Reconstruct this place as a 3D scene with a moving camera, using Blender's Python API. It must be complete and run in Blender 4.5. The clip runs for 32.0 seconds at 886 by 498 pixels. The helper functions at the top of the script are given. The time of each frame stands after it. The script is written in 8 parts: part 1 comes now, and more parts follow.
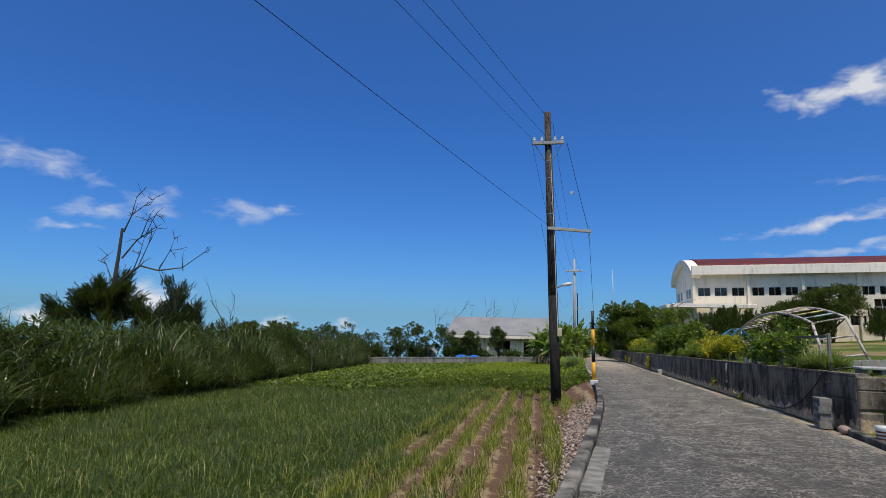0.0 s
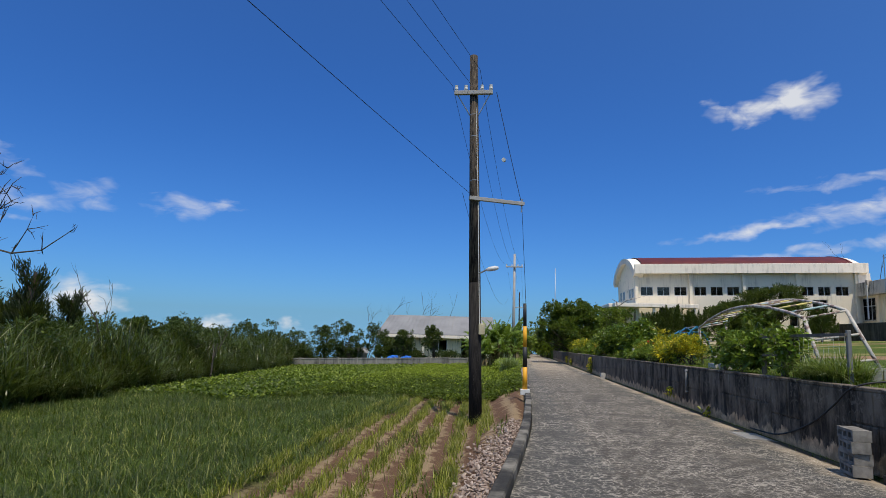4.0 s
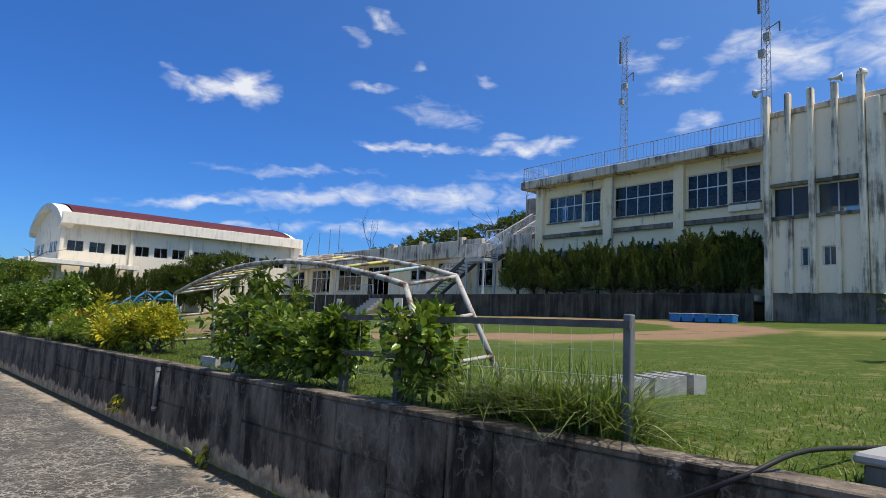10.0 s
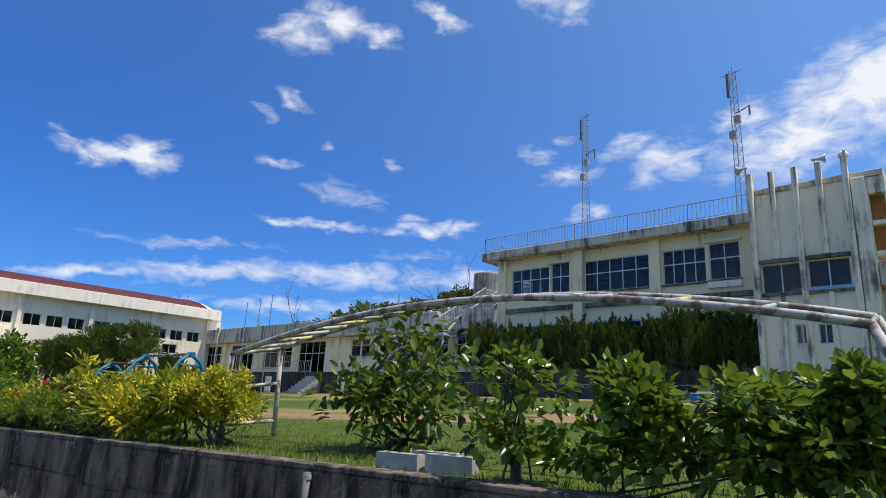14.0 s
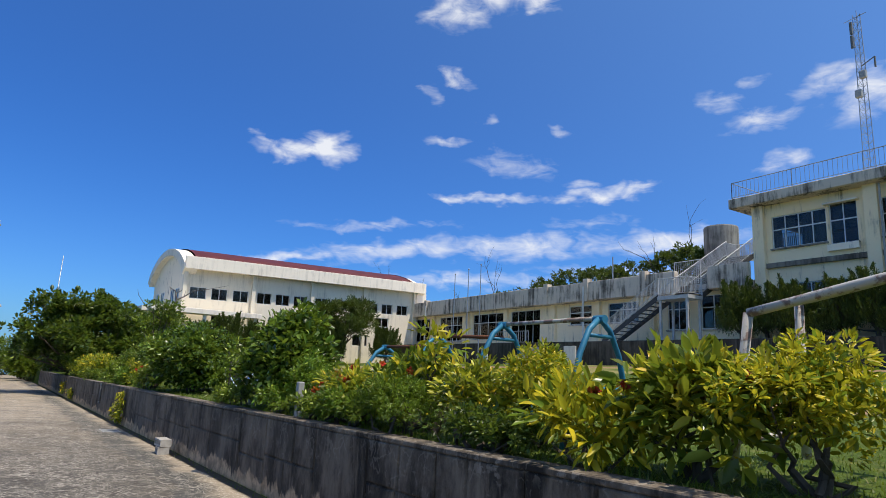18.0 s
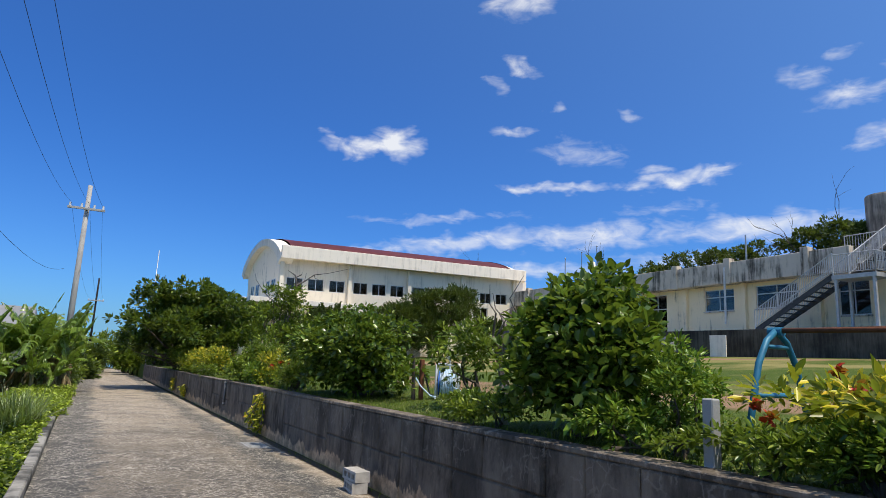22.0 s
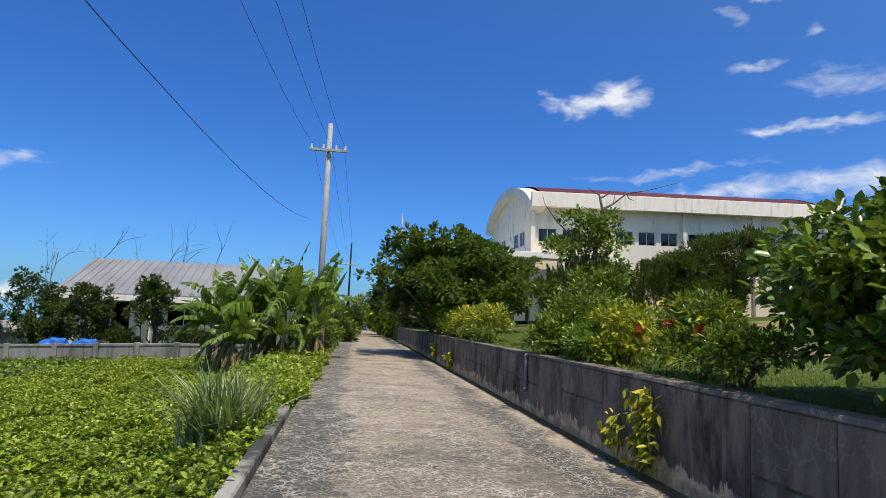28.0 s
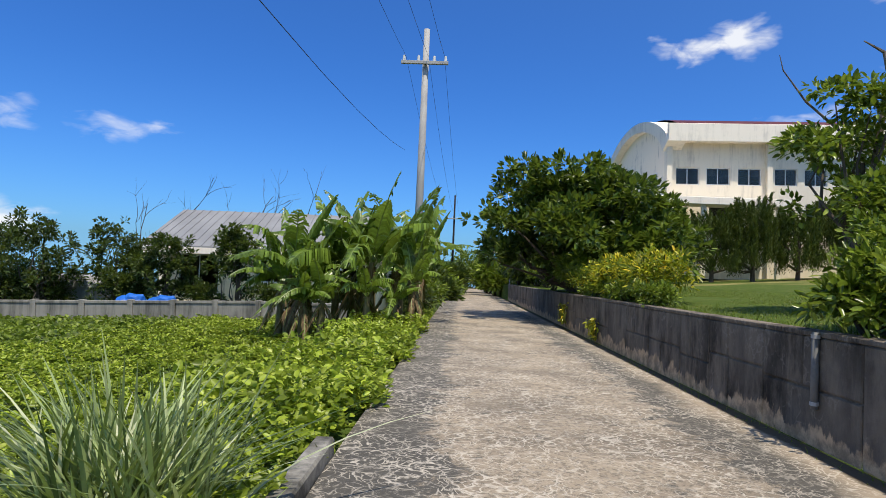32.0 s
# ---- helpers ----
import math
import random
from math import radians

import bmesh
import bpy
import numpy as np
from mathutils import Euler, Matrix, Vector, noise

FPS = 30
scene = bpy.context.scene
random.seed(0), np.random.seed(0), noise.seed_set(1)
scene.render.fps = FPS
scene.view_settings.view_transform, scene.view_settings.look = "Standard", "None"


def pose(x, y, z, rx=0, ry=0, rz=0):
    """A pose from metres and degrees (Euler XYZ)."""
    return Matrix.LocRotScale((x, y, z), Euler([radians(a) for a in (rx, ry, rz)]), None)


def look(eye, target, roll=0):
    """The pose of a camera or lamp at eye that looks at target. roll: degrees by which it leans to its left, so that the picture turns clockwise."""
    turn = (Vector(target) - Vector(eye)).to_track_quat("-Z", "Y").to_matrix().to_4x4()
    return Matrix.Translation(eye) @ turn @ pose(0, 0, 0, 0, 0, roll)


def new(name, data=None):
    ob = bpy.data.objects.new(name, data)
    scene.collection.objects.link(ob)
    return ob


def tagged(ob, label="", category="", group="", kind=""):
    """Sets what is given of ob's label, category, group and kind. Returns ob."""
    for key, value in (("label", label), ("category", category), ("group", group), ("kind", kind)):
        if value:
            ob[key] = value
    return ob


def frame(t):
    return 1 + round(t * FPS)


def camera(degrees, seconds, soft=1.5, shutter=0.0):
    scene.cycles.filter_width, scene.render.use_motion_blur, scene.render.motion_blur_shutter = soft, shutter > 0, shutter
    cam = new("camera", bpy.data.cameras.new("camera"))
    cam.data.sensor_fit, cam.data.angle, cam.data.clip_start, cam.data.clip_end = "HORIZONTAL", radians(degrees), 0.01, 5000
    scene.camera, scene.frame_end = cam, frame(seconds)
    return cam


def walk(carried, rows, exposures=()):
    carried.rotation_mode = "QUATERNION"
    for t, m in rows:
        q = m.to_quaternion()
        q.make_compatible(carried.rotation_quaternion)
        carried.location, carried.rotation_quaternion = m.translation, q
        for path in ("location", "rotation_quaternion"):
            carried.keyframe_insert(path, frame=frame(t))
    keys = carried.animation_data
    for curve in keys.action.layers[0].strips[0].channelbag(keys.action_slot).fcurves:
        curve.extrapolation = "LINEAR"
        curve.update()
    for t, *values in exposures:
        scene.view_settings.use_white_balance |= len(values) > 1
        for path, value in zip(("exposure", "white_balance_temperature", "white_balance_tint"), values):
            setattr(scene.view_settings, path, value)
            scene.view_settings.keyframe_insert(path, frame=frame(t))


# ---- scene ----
cam = camera(72.0, 32.0, soft=0.6)
PATH = [
    (0, (-1.225, -9.578, 1.427), (-1.644, -7.641, 1.696), 1.4),
    (0.5, (-1.117, -9.05, 1.448), (-1.533, -7.112, 1.716), 1.4),
    (1, (-1.05, -8.53, 1.441), (-1.459, -6.591, 1.71), 1.4),
    (1.5, (-0.971, -8.035, 1.401), (-1.354, -6.091, 1.676), 1.5),
    (2, (-0.92, -7.504, 1.388), (-1.284, -5.558, 1.672), 1.5),
    (2.5, (-0.905, -6.9, 1.407), (-1.258, -4.953, 1.699), 1.5),
    (3, (-0.882, -6.357, 1.426), (-1.205, -4.405, 1.722), 1.7),
    (3.5, (-0.829, -5.795, 1.404), (-1.125, -3.839, 1.693), 1.7),
    (5.5, (-0.631, -3.592, 1.362), (-0.666, -1.603, 1.566), 2.0),
    (6, (-0.463, -3.013, 1.36), (-0.419, -1.022, 1.544), 2.1),
    (6.5, (-0.297, -2.435, 1.349), (-0.1, -0.453, 1.522), 2.2),
    (7, (-0.199, -1.842, 1.344), (0.09, 0.131, 1.503), 2.0),
    (7.5, (-0.115, -1.264, 1.325), (0.229, 0.701, 1.471), 2.1),
    (8, (-0.082, -0.694, 1.309), (0.283, 1.268, 1.439), 2.2),
    (8.5, (-0.056, -0.122, 1.291), (0.363, 1.831, 1.408), 2.5),
    (9, (0.03, 0.451, 1.326), (0.519, 2.388, 1.428), 2.6),
    (9.5, (0.213, 1.063, 1.423), (1.028, 2.885, 1.539), 2.7),
    (10, (0.319, 1.658, 1.477), (1.669, 3.114, 1.716), 3.0),
    (10.5, (0.229, 2.146, 1.466), (1.846, 3.238, 1.906), 3.0),
    (11, (0.121, 2.67, 1.373), (1.778, 3.646, 1.923), 3.0),
    (11.5, (0.018, 3.241, 1.339), (1.661, 4.211, 1.937), 3.0),
    (12, (-0.041, 3.813, 1.315), (1.586, 4.804, 1.924), 2.9),
    (12.5, (-0.04, 4.433, 1.285), (1.569, 5.457, 1.887), 3.0),
    (13, (-0.053, 5.027, 1.287), (1.534, 6.101, 1.861), 2.9),
    (13.5, (-0.061, 5.647, 1.249), (1.5, 6.778, 1.783), 3.1),
    (14, (-0.103, 6.287, 1.213), (1.415, 7.484, 1.724), 3.1),
    (14.5, (-0.178, 6.917, 1.208), (1.278, 8.198, 1.696), 2.6),
    (15, (-0.094, 7.419, 1.24), (1.292, 8.781, 1.711), 2.6),
    (15.5, (0.121, 7.945, 1.319), (1.428, 9.389, 1.772), 2.6),
    (17.5, (0.249, 10.273, 1.293), (1.413, 11.85, 1.691), 2.9),
    (18, (0.283, 10.84, 1.274), (1.419, 12.439, 1.663), 2.8),
    (18.5, (0.318, 11.426, 1.283), (1.433, 13.043, 1.658), 2.7),
    (19, (0.301, 12.012, 1.286), (1.388, 13.651, 1.649), 2.7),
    (19.5, (0.302, 12.612, 1.286), (1.372, 14.264, 1.638), 2.8),
    (20, (0.237, 13.189, 1.289), (1.294, 14.851, 1.637), 2.8),
    (20.5, (0.163, 13.785, 1.259), (1.2, 15.459, 1.613), 2.8),
    (21, (0.048, 14.349, 1.238), (1.064, 16.034, 1.594), 2.7),
    (21.5, (-0.007, 14.965, 1.219), (0.979, 16.669, 1.574), 2.6),
    (22, (-0.009, 15.58, 1.219), (0.941, 17.304, 1.572), 2.6),
    (22.5, (0.011, 16.166, 1.213), (0.919, 17.913, 1.565), 2.6),
    (23, (0.004, 16.777, 1.188), (0.874, 18.543, 1.539), 2.8),
    (23.5, (-0.051, 17.383, 1.172), (0.777, 19.17, 1.52), 2.6),
    (24, (0.005, 18.014, 1.132), (0.754, 19.837, 1.478), 2.6),
    (24.5, (0.028, 18.722, 1.106), (0.707, 20.572, 1.451), 2.5),
    (25, (0.076, 19.433, 1.054), (0.691, 21.304, 1.401), 2.5),
    (25.5, (0.072, 20.084, 1.049), (0.638, 21.971, 1.393), 2.4),
    (27.5, (0.182, 22.423, 1.033), (0.531, 24.377, 1.284), 2.7),
    (28, (0.264, 23.01, 1.006), (0.534, 24.981, 1.209), 2.4),
    (28.5, (0.336, 23.591, 0.995), (0.527, 25.576, 1.148), 2.4),
    (29, (0.374, 24.219, 0.953), (0.497, 26.212, 1.075), 2.2),
    (29.5, (0.357, 24.87, 0.944), (0.41, 26.867, 1.04), 2.2),
    (30, (0.322, 25.528, 0.933), (0.325, 27.526, 1.015), 2.3),
    (30.5, (0.277, 26.18, 0.912), (0.253, 28.179, 0.985), 2.3),
    (31, (0.249, 26.827, 0.888), (0.207, 28.826, 0.954), 2.3),
    (31.5, (0.188, 27.472, 0.836), (0.13, 29.47, 0.897), 2.3),
    (32, (0.222, 28.07, 0.779), (0.161, 30.068, 0.834), 2.4),
]
walk(cam, [(t, look(eye, target, roll)) for t, eye, target, roll in PATH],
     exposures=[(0.0, -0.28), (6.0, -0.22), (9.0, -0.06), (11.0, 0.0), (12.5, -0.02), (15.0, 0.10), (19.0, 0.0), (25.0, 0.0), (28.0, 0.0), (32.0, 0.08)])

# ---- place: world, sun ----
SUN_AZ, SUN_EL = 156.0, 68.0          # degrees clockwise from +y, above the horizon
sa, se = radians(SUN_AZ), radians(SUN_EL)
SUN_DIR = Vector((math.sin(sa) * math.cos(se), math.cos(sa) * math.cos(se), math.sin(se)))
sun = new("sun", bpy.data.lights.new("sun", "SUN"))
sun.data.energy, sun.data.angle, sun.data.color = 4.7, radians(0.53), (1.0, 0.90, 0.75)
sun.matrix_world = look(SUN_DIR * 100, (0, 0, 0))

world = bpy.data.worlds.new("world")
scene.world = world
world.use_nodes = True
wt = world.node_tree
wt.nodes.clear()


def wnode(kind, **kw):
    n = wt.nodes.new(kind)
    for k, v in kw.items():
        setattr(n, k, v)
    return n


def wmath(op, a, b=None, clamp=False):
    n = wnode("ShaderNodeMath", operation=op, use_clamp=clamp)
    for i, v in enumerate((a, b)):
        if v is None:
            continue
        if isinstance(v, (int, float)):
            n.inputs[i].default_value = v
        else:
            wt.links.new(v, n.inputs[i])
    return n.outputs[0]


sky = wnode("ShaderNodeTexSky", sky_type="NISHITA", sun_disc=False, sun_elevation=se, sun_rotation=sa,
            altitude=0.0, air_density=1.0, dust_density=0.6, ozone_density=3.0)
coord = wnode("ShaderNodeTexCoord")
# (azimuth, elevation, half width, half height, tilt, density) in degrees: the fair-weather clouds of that noon, and a
# last row added out of view
CLOUDS = [
    (23.4, 19.6, 2.3, 1.15, 4, 1.30), (21.2, 19.2, 3.0, 0.85, -2, 1.15), (18.6, 19.8, 2.4, 0.45, -6, 0.6), (36.0, 32.6, 3.2, 1.5, 8, 0.85), (39.4, 34.4, 3.0, 1.4, -8, 0.95), (43.0, 33.5, 2.6, 0.75, -8, 0.85),
    (50.2, 35.5, 2.6, 0.8, -22, 0.85), (62.0, 38.4, 3.4, 2.3, 0, 0.9), (68.5, 40.5, 5.0, 2.2, 0, 1.0), (64.5, 36.2, 2.0, 1.0, 0, 0.7),
    (33.4, 25.5, 1.2, 0.9, -35, 0.46), (36.0, 26.8, 1.7, 0.6, -20, 0.62), (39.2, 23.0, 0.9, 0.5, 20, 0.44), (35.5, 21.2, 1.7, 0.45, 0, 0.54), (46.2, 22.3, 1.1, 0.7, -25, 0.5),
    (42.0, 19.1, 4.6, 1.3, -9, 0.45), (39.0, 16.15, 4.2, 0.42, -1, 0.85), (35.9, 16.1, 1.1, 0.4, 0, 0.8), (51.6, 16.6, 3.0, 0.75, 6, 1.0), (53.6, 17.1, 1.9, 0.55, 4, 0.9), (47.2, 16.3, 2.0, 0.6, 8, 0.7), (48.8, 17.4, 1.4, 0.5, 0, 0.55),
    (21.0, 9.4, 6.0, 0.5, 7, 0.75), (31.0, 10.8, 8.5, 0.95, 5, 0.74), (43.0, 11.7, 9.0, 1.1, 2, 0.80), (56.0, 12.1, 8.0, 1.1, 1, 0.76), (24.0, 7.4, 10.0, 0.45, 5, 0.55), (38.0, 8.3, 9.0, 0.7, 2, 0.62), (52.0, 9.4, 8.0, 0.9, 0, 0.55), (29.0, 13.0, 8.0, 0.55, 5, 0.5), (49.0, 14.0, 5.0, 0.6, 0, 0.42),
    (61.0, 23.6, 1.8, 0.9, -20, 0.55), (64.0, 22.0, 2.6, 0.9, 5, 0.78), (66.0, 18.4, 2.0, 0.9, 5, 0.8), (69.5, 24.3, 2.8, 0.9, 18, 0.72), (73.0, 22.7, 3.2, 1.7, 15, 0.85), (63.0, 25.3, 1.5, 0.6, 0, 0.5),
    (83.5, 23.0, 6.0, 2.4, 10, 1.0), (90.5, 26.2, 7.0, 3.2, 12, 1.2), (97.0, 25.0, 7.0, 4.5, 10, 1.25), (80.0, 25.6, 3.0, 1.2, 10, 0.7), (91.7, 34.0, 2.4, 1.1, -20, 0.7), (96.2, 31.9, 3.0, 1.9, -10, 0.8),
    (88.5, 14.6, 5.5, 2.0, 0, 1.05), (96.0, 17.9, 2.6, 0.6, 0, 0.75), (96.0, 11.5, 6.0, 3.0, 0, 1.0),
    (-46.6, 12.6, 3.6, 1.1, -9, 0.62), (-42.8, 11.6, 1.8, 0.8, 0, 0.45), (-30.6, 10.2, 2.6, 1.3, 0, 0.50), (-27.6, 10.6, 2.2, 0.6, 0, 0.5), (-42.7, 9.4, 2.4, 0.9, 0, 0.55), (-38.2, 10.3, 2.6, 1.4, 0, 0.5), (-44.0, 7.7, 3.0, 0.4, 0, 0.45),
    (-37.6, 2.0, 2.3, 1.3, 0, 1.3), (-45.6, 0.4, 1.7, 0.8, 0, 1.1), (-27.5, 0.4, 1.5, 0.6, 0, 0.9), (-20.8, 0.5, 1.2, 0.6, 0, 0.9), (35.3, 21.3, 2.2, 0.5, 5, 0.6),
    # added clouds, never in view: they whiten the sky light on shaded walls
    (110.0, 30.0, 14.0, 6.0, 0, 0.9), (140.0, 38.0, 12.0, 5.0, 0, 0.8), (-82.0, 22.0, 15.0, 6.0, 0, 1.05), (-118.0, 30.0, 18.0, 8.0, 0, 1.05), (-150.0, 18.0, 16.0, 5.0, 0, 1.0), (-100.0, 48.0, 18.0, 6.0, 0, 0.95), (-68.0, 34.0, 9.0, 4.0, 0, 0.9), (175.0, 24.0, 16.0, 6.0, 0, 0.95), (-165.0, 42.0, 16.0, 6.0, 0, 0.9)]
sep = wnode("ShaderNodeSeparateXYZ")
wt.links.new(coord.outputs["Generated"], sep.inputs[0])
az = wmath("MULTIPLY", wmath("ARCTAN2", sep.outputs[0], sep.outputs[1]), 180 / math.pi)
el = wmath("MULTIPLY", wmath("ARCSINE", sep.outputs[2]), 180 / math.pi)


def wnoise(sx, sy, detail, rough, dist=0.0):
    flat = wnode("ShaderNodeCombineXYZ")
    wt.links.new(wmath("MULTIPLY", az, sx), flat.inputs[0])
    wt.links.new(wmath("MULTIPLY", el, sy), flat.inputs[1])
    n = wnode("ShaderNodeTexNoise", noise_dimensions="2D")
    n.inputs["Scale"].default_value, n.inputs["Detail"].default_value = 1.0, detail
    n.inputs["Roughness"].default_value, n.inputs["Distortion"].default_value = rough, dist
    wt.links.new(flat.outputs[0], n.inputs["Vector"])
    return n


# edges drawn out by the wind
drift = wnode("ShaderNodeSeparateColor")
wt.links.new(wnoise(0.30, 0.55, 3.0, 0.55).outputs["Color"], drift.inputs[0])
waz = wmath("ADD", az, wmath("MULTIPLY", wmath("SUBTRACT", drift.outputs[0], 0.5), 3.6))
wel = wmath("ADD", el, wmath("MULTIPLY", wmath("SUBTRACT", drift.outputs[1], 0.5), 2.0))
cov = None
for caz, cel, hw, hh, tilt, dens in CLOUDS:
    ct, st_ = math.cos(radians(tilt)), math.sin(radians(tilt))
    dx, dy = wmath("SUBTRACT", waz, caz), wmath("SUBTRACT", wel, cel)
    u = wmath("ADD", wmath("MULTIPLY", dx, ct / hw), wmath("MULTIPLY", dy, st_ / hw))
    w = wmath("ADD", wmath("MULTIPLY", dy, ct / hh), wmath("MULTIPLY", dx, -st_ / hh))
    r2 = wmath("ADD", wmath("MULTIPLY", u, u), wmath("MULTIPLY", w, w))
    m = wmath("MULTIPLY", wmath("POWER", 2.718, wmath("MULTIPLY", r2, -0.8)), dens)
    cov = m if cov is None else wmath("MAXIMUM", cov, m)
body = wmath("MULTIPLY", wmath("SUBTRACT", wnoise(0.36, 0.72, 8.0, 0.54, 0.5).outputs["Fac"], 0.5), 1.9)
wisp = wmath("MULTIPLY", wmath("SUBTRACT", wnoise(0.55, 2.6, 6.0, 0.6, 0.6).outputs["Fac"], 0.5), 0.5)
raw = wmath("SUBTRACT", wmath("ADD", cov, wmath("MULTIPLY", wmath("ADD", body, wisp), wmath("MINIMUM", wmath("ADD", cov, 0.12), 0.75))), 0.20)
dense = wmath("MULTIPLY", wmath("POWER", wmath("MULTIPLY", raw, 1.10, True), 1.15), 0.90)
# the sky goes on at its horizon colour below the horizon; the camera's vivid blue deepens overhead
above = wnode("ShaderNodeCombineXYZ")
wt.links.new(sep.outputs[0], above.inputs[0])
wt.links.new(sep.outputs[1], above.inputs[1])
wt.links.new(wmath("MAXIMUM", sep.outputs[2], 0.03), above.inputs[2])
wt.links.new(above.outputs[0], sky.inputs[0])
vivid = wnode("ShaderNodeMix", data_type="RGBA")
wt.links.new(wmath("MULTIPLY", wmath("POWER", wmath("MAXIMUM", sep.outputs[2], 0.0), 0.6), 1.15, True), vivid.inputs[0])
vivid.inputs[6].default_value = (0.52, 1.02, 1.75, 1)
vivid.inputs[7].default_value = (0.22, 0.76, 1.66, 1)
# haze whitens and brightens the sky towards the sun
sundot = wnode("ShaderNodeVectorMath", operation="DOT_PRODUCT")
wt.links.new(coord.outputs["Generated"], sundot.inputs[0])
sundot.inputs[1].default_value = SUN_DIR
near_sun = wmath("MULTIPLY", wmath("ADD", sundot.outputs["Value"], 0.12), 0.893, True)
hazy = wnode("ShaderNodeMix", data_type="RGBA")
wt.links.new(wmath("POWER", near_sun, 1.6), hazy.inputs[0])
wt.links.new(vivid.outputs[2], hazy.inputs[6])
hazy.inputs[7].default_value = (1.95, 2.30, 2.35, 1)
tint = wnode("ShaderNodeMix", data_type="RGBA", blend_type="MULTIPLY")
tint.inputs[0].default_value = 1.0
wt.links.new(sky.outputs[0], tint.inputs[6])
wt.links.new(hazy.outputs[2], tint.inputs[7])
cmix = wnode("ShaderNodeMix", data_type="RGBA")
wt.links.new(dense, cmix.inputs[0])
wt.links.new(tint.outputs[2], cmix.inputs[6])
cmix.inputs[7].default_value = (10.6, 10.8, 11.2, 1)
bg = wnode("ShaderNodeBackground")
bg.inputs[1].default_value = 0.085
wt.links.new(cmix.outputs[2], bg.inputs[0])
wout = wnode("ShaderNodeOutputWorld")
wt.links.new(bg.outputs[0], wout.inputs[0])


# ---- materials ----
class Nodes:
    """Short-hand for building one node material."""

    def __init__(self, name):
        self.mat = bpy.data.materials.new(name)
        self.mat.use_nodes = True
        self.t = self.mat.node_tree
        self.t.nodes.clear()
        self.out = self.t.nodes.new("ShaderNodeOutputMaterial")
        self.pos = self.node("ShaderNodeNewGeometry").outputs["Position"]

    def node(self, kind, **kw):
        n = self.t.nodes.new(kind)
        for k, v in kw.items():
            setattr(n, k, v)
        return n

    def put(self, socket, v):
        if isinstance(v, (int, float)):
            socket.default_value = v
        elif isinstance(v, tuple):
            socket.default_value = (*v, 1) if len(v) == 3 and socket.type == "RGBA" else v
        else:
            self.t.links.new(v, socket)

    def math(self, op, a, b=0.0, clamp=False):
        n = self.node("ShaderNodeMath", operation=op, use_clamp=clamp)
        self.put(n.inputs[0], a)
        self.put(n.inputs[1], b)
        return n.outputs[0]

    def scaled(self, s, src=None):
        n = self.node("ShaderNodeVectorMath", operation="MULTIPLY")
        self.put(n.inputs[0], src or self.pos)
        n.inputs[1].default_value = s if isinstance(s, tuple) else (s, s, s)
        return n.outputs[0]

    def noise(self, scale, detail=4.0, rough=0.55, vec=None, dist=0.0):
        n = self.node("ShaderNodeTexNoise")
        n.inputs["Scale"].default_value, n.inputs["Detail"].default_value = 1.0, detail
        n.inputs["Roughness"].default_value, n.inputs["Distortion"].default_value = rough, dist
        self.put(n.inputs["Vector"], self.scaled(scale, vec))
        return n.outputs["Fac"]

    def step(self, v, lo, hi):
        n = self.node("ShaderNodeMapRange", interpolation_type="SMOOTHSTEP")
        self.put(n.inputs[0], v)
        n.inputs[1].default_value, n.inputs[2].default_value = lo, hi
        return n.outputs[0]

    def mix(self, f, a, b, kind="MIX"):
        n = self.node("ShaderNodeMix", data_type="RGBA", blend_type=kind)
        self.put(n.inputs[0], f)
        self.put(n.inputs[6], a)
        self.put(n.inputs[7], b)
        return n.outputs[2]

    def bump(self, h, dist=0.01, strength=0.6):
        n = self.node("ShaderNodeBump")
        n.inputs["Strength"].default_value, n.inputs["Distance"].default_value = strength, dist
        self.put(n.inputs["Height"], h)
        return n.outputs[0]

    def axis(self, i):
        n = self.node("ShaderNodeSeparateXYZ")
        self.put(n.inputs[0], self.pos)
        return n.outputs[i]

    def surface(self, color, rough=0.8, metal=0.0, normal=None, spec=0.4):
        p = self.node("ShaderNodeBsdfPrincipled")
        self.put(p.inputs["Base Color"], color)
        self.put(p.inputs["Roughness"], rough)
        p.inputs["Metallic"].default_value = metal
        p.inputs["Specular IOR Level"].default_value = spec
        if normal is not None:
            self.put(p.inputs["Normal"], normal)
        self.t.links.new(p.outputs[0], self.out.inputs[0])
        return self.mat


def plain(name, c1, c2, scale=3.0, rough=0.7, metal=0.0, bump=0.004, fine=60.0, spec=0.4):
    n = Nodes(name)
    big = n.noise(scale, 5)
    small = n.noise(fine, 3)
    col = n.mix(n.step(big, 0.3, 0.7), c1, c2)
    col = n.mix(n.math("MULTIPLY", small, 0.35), col, tuple(v * 0.55 for v in c1))
    return n.surface(col, rough, metal, n.bump(n.math("ADD", small, n.math("MULTIPLY", big, 0.5)), bump), spec)


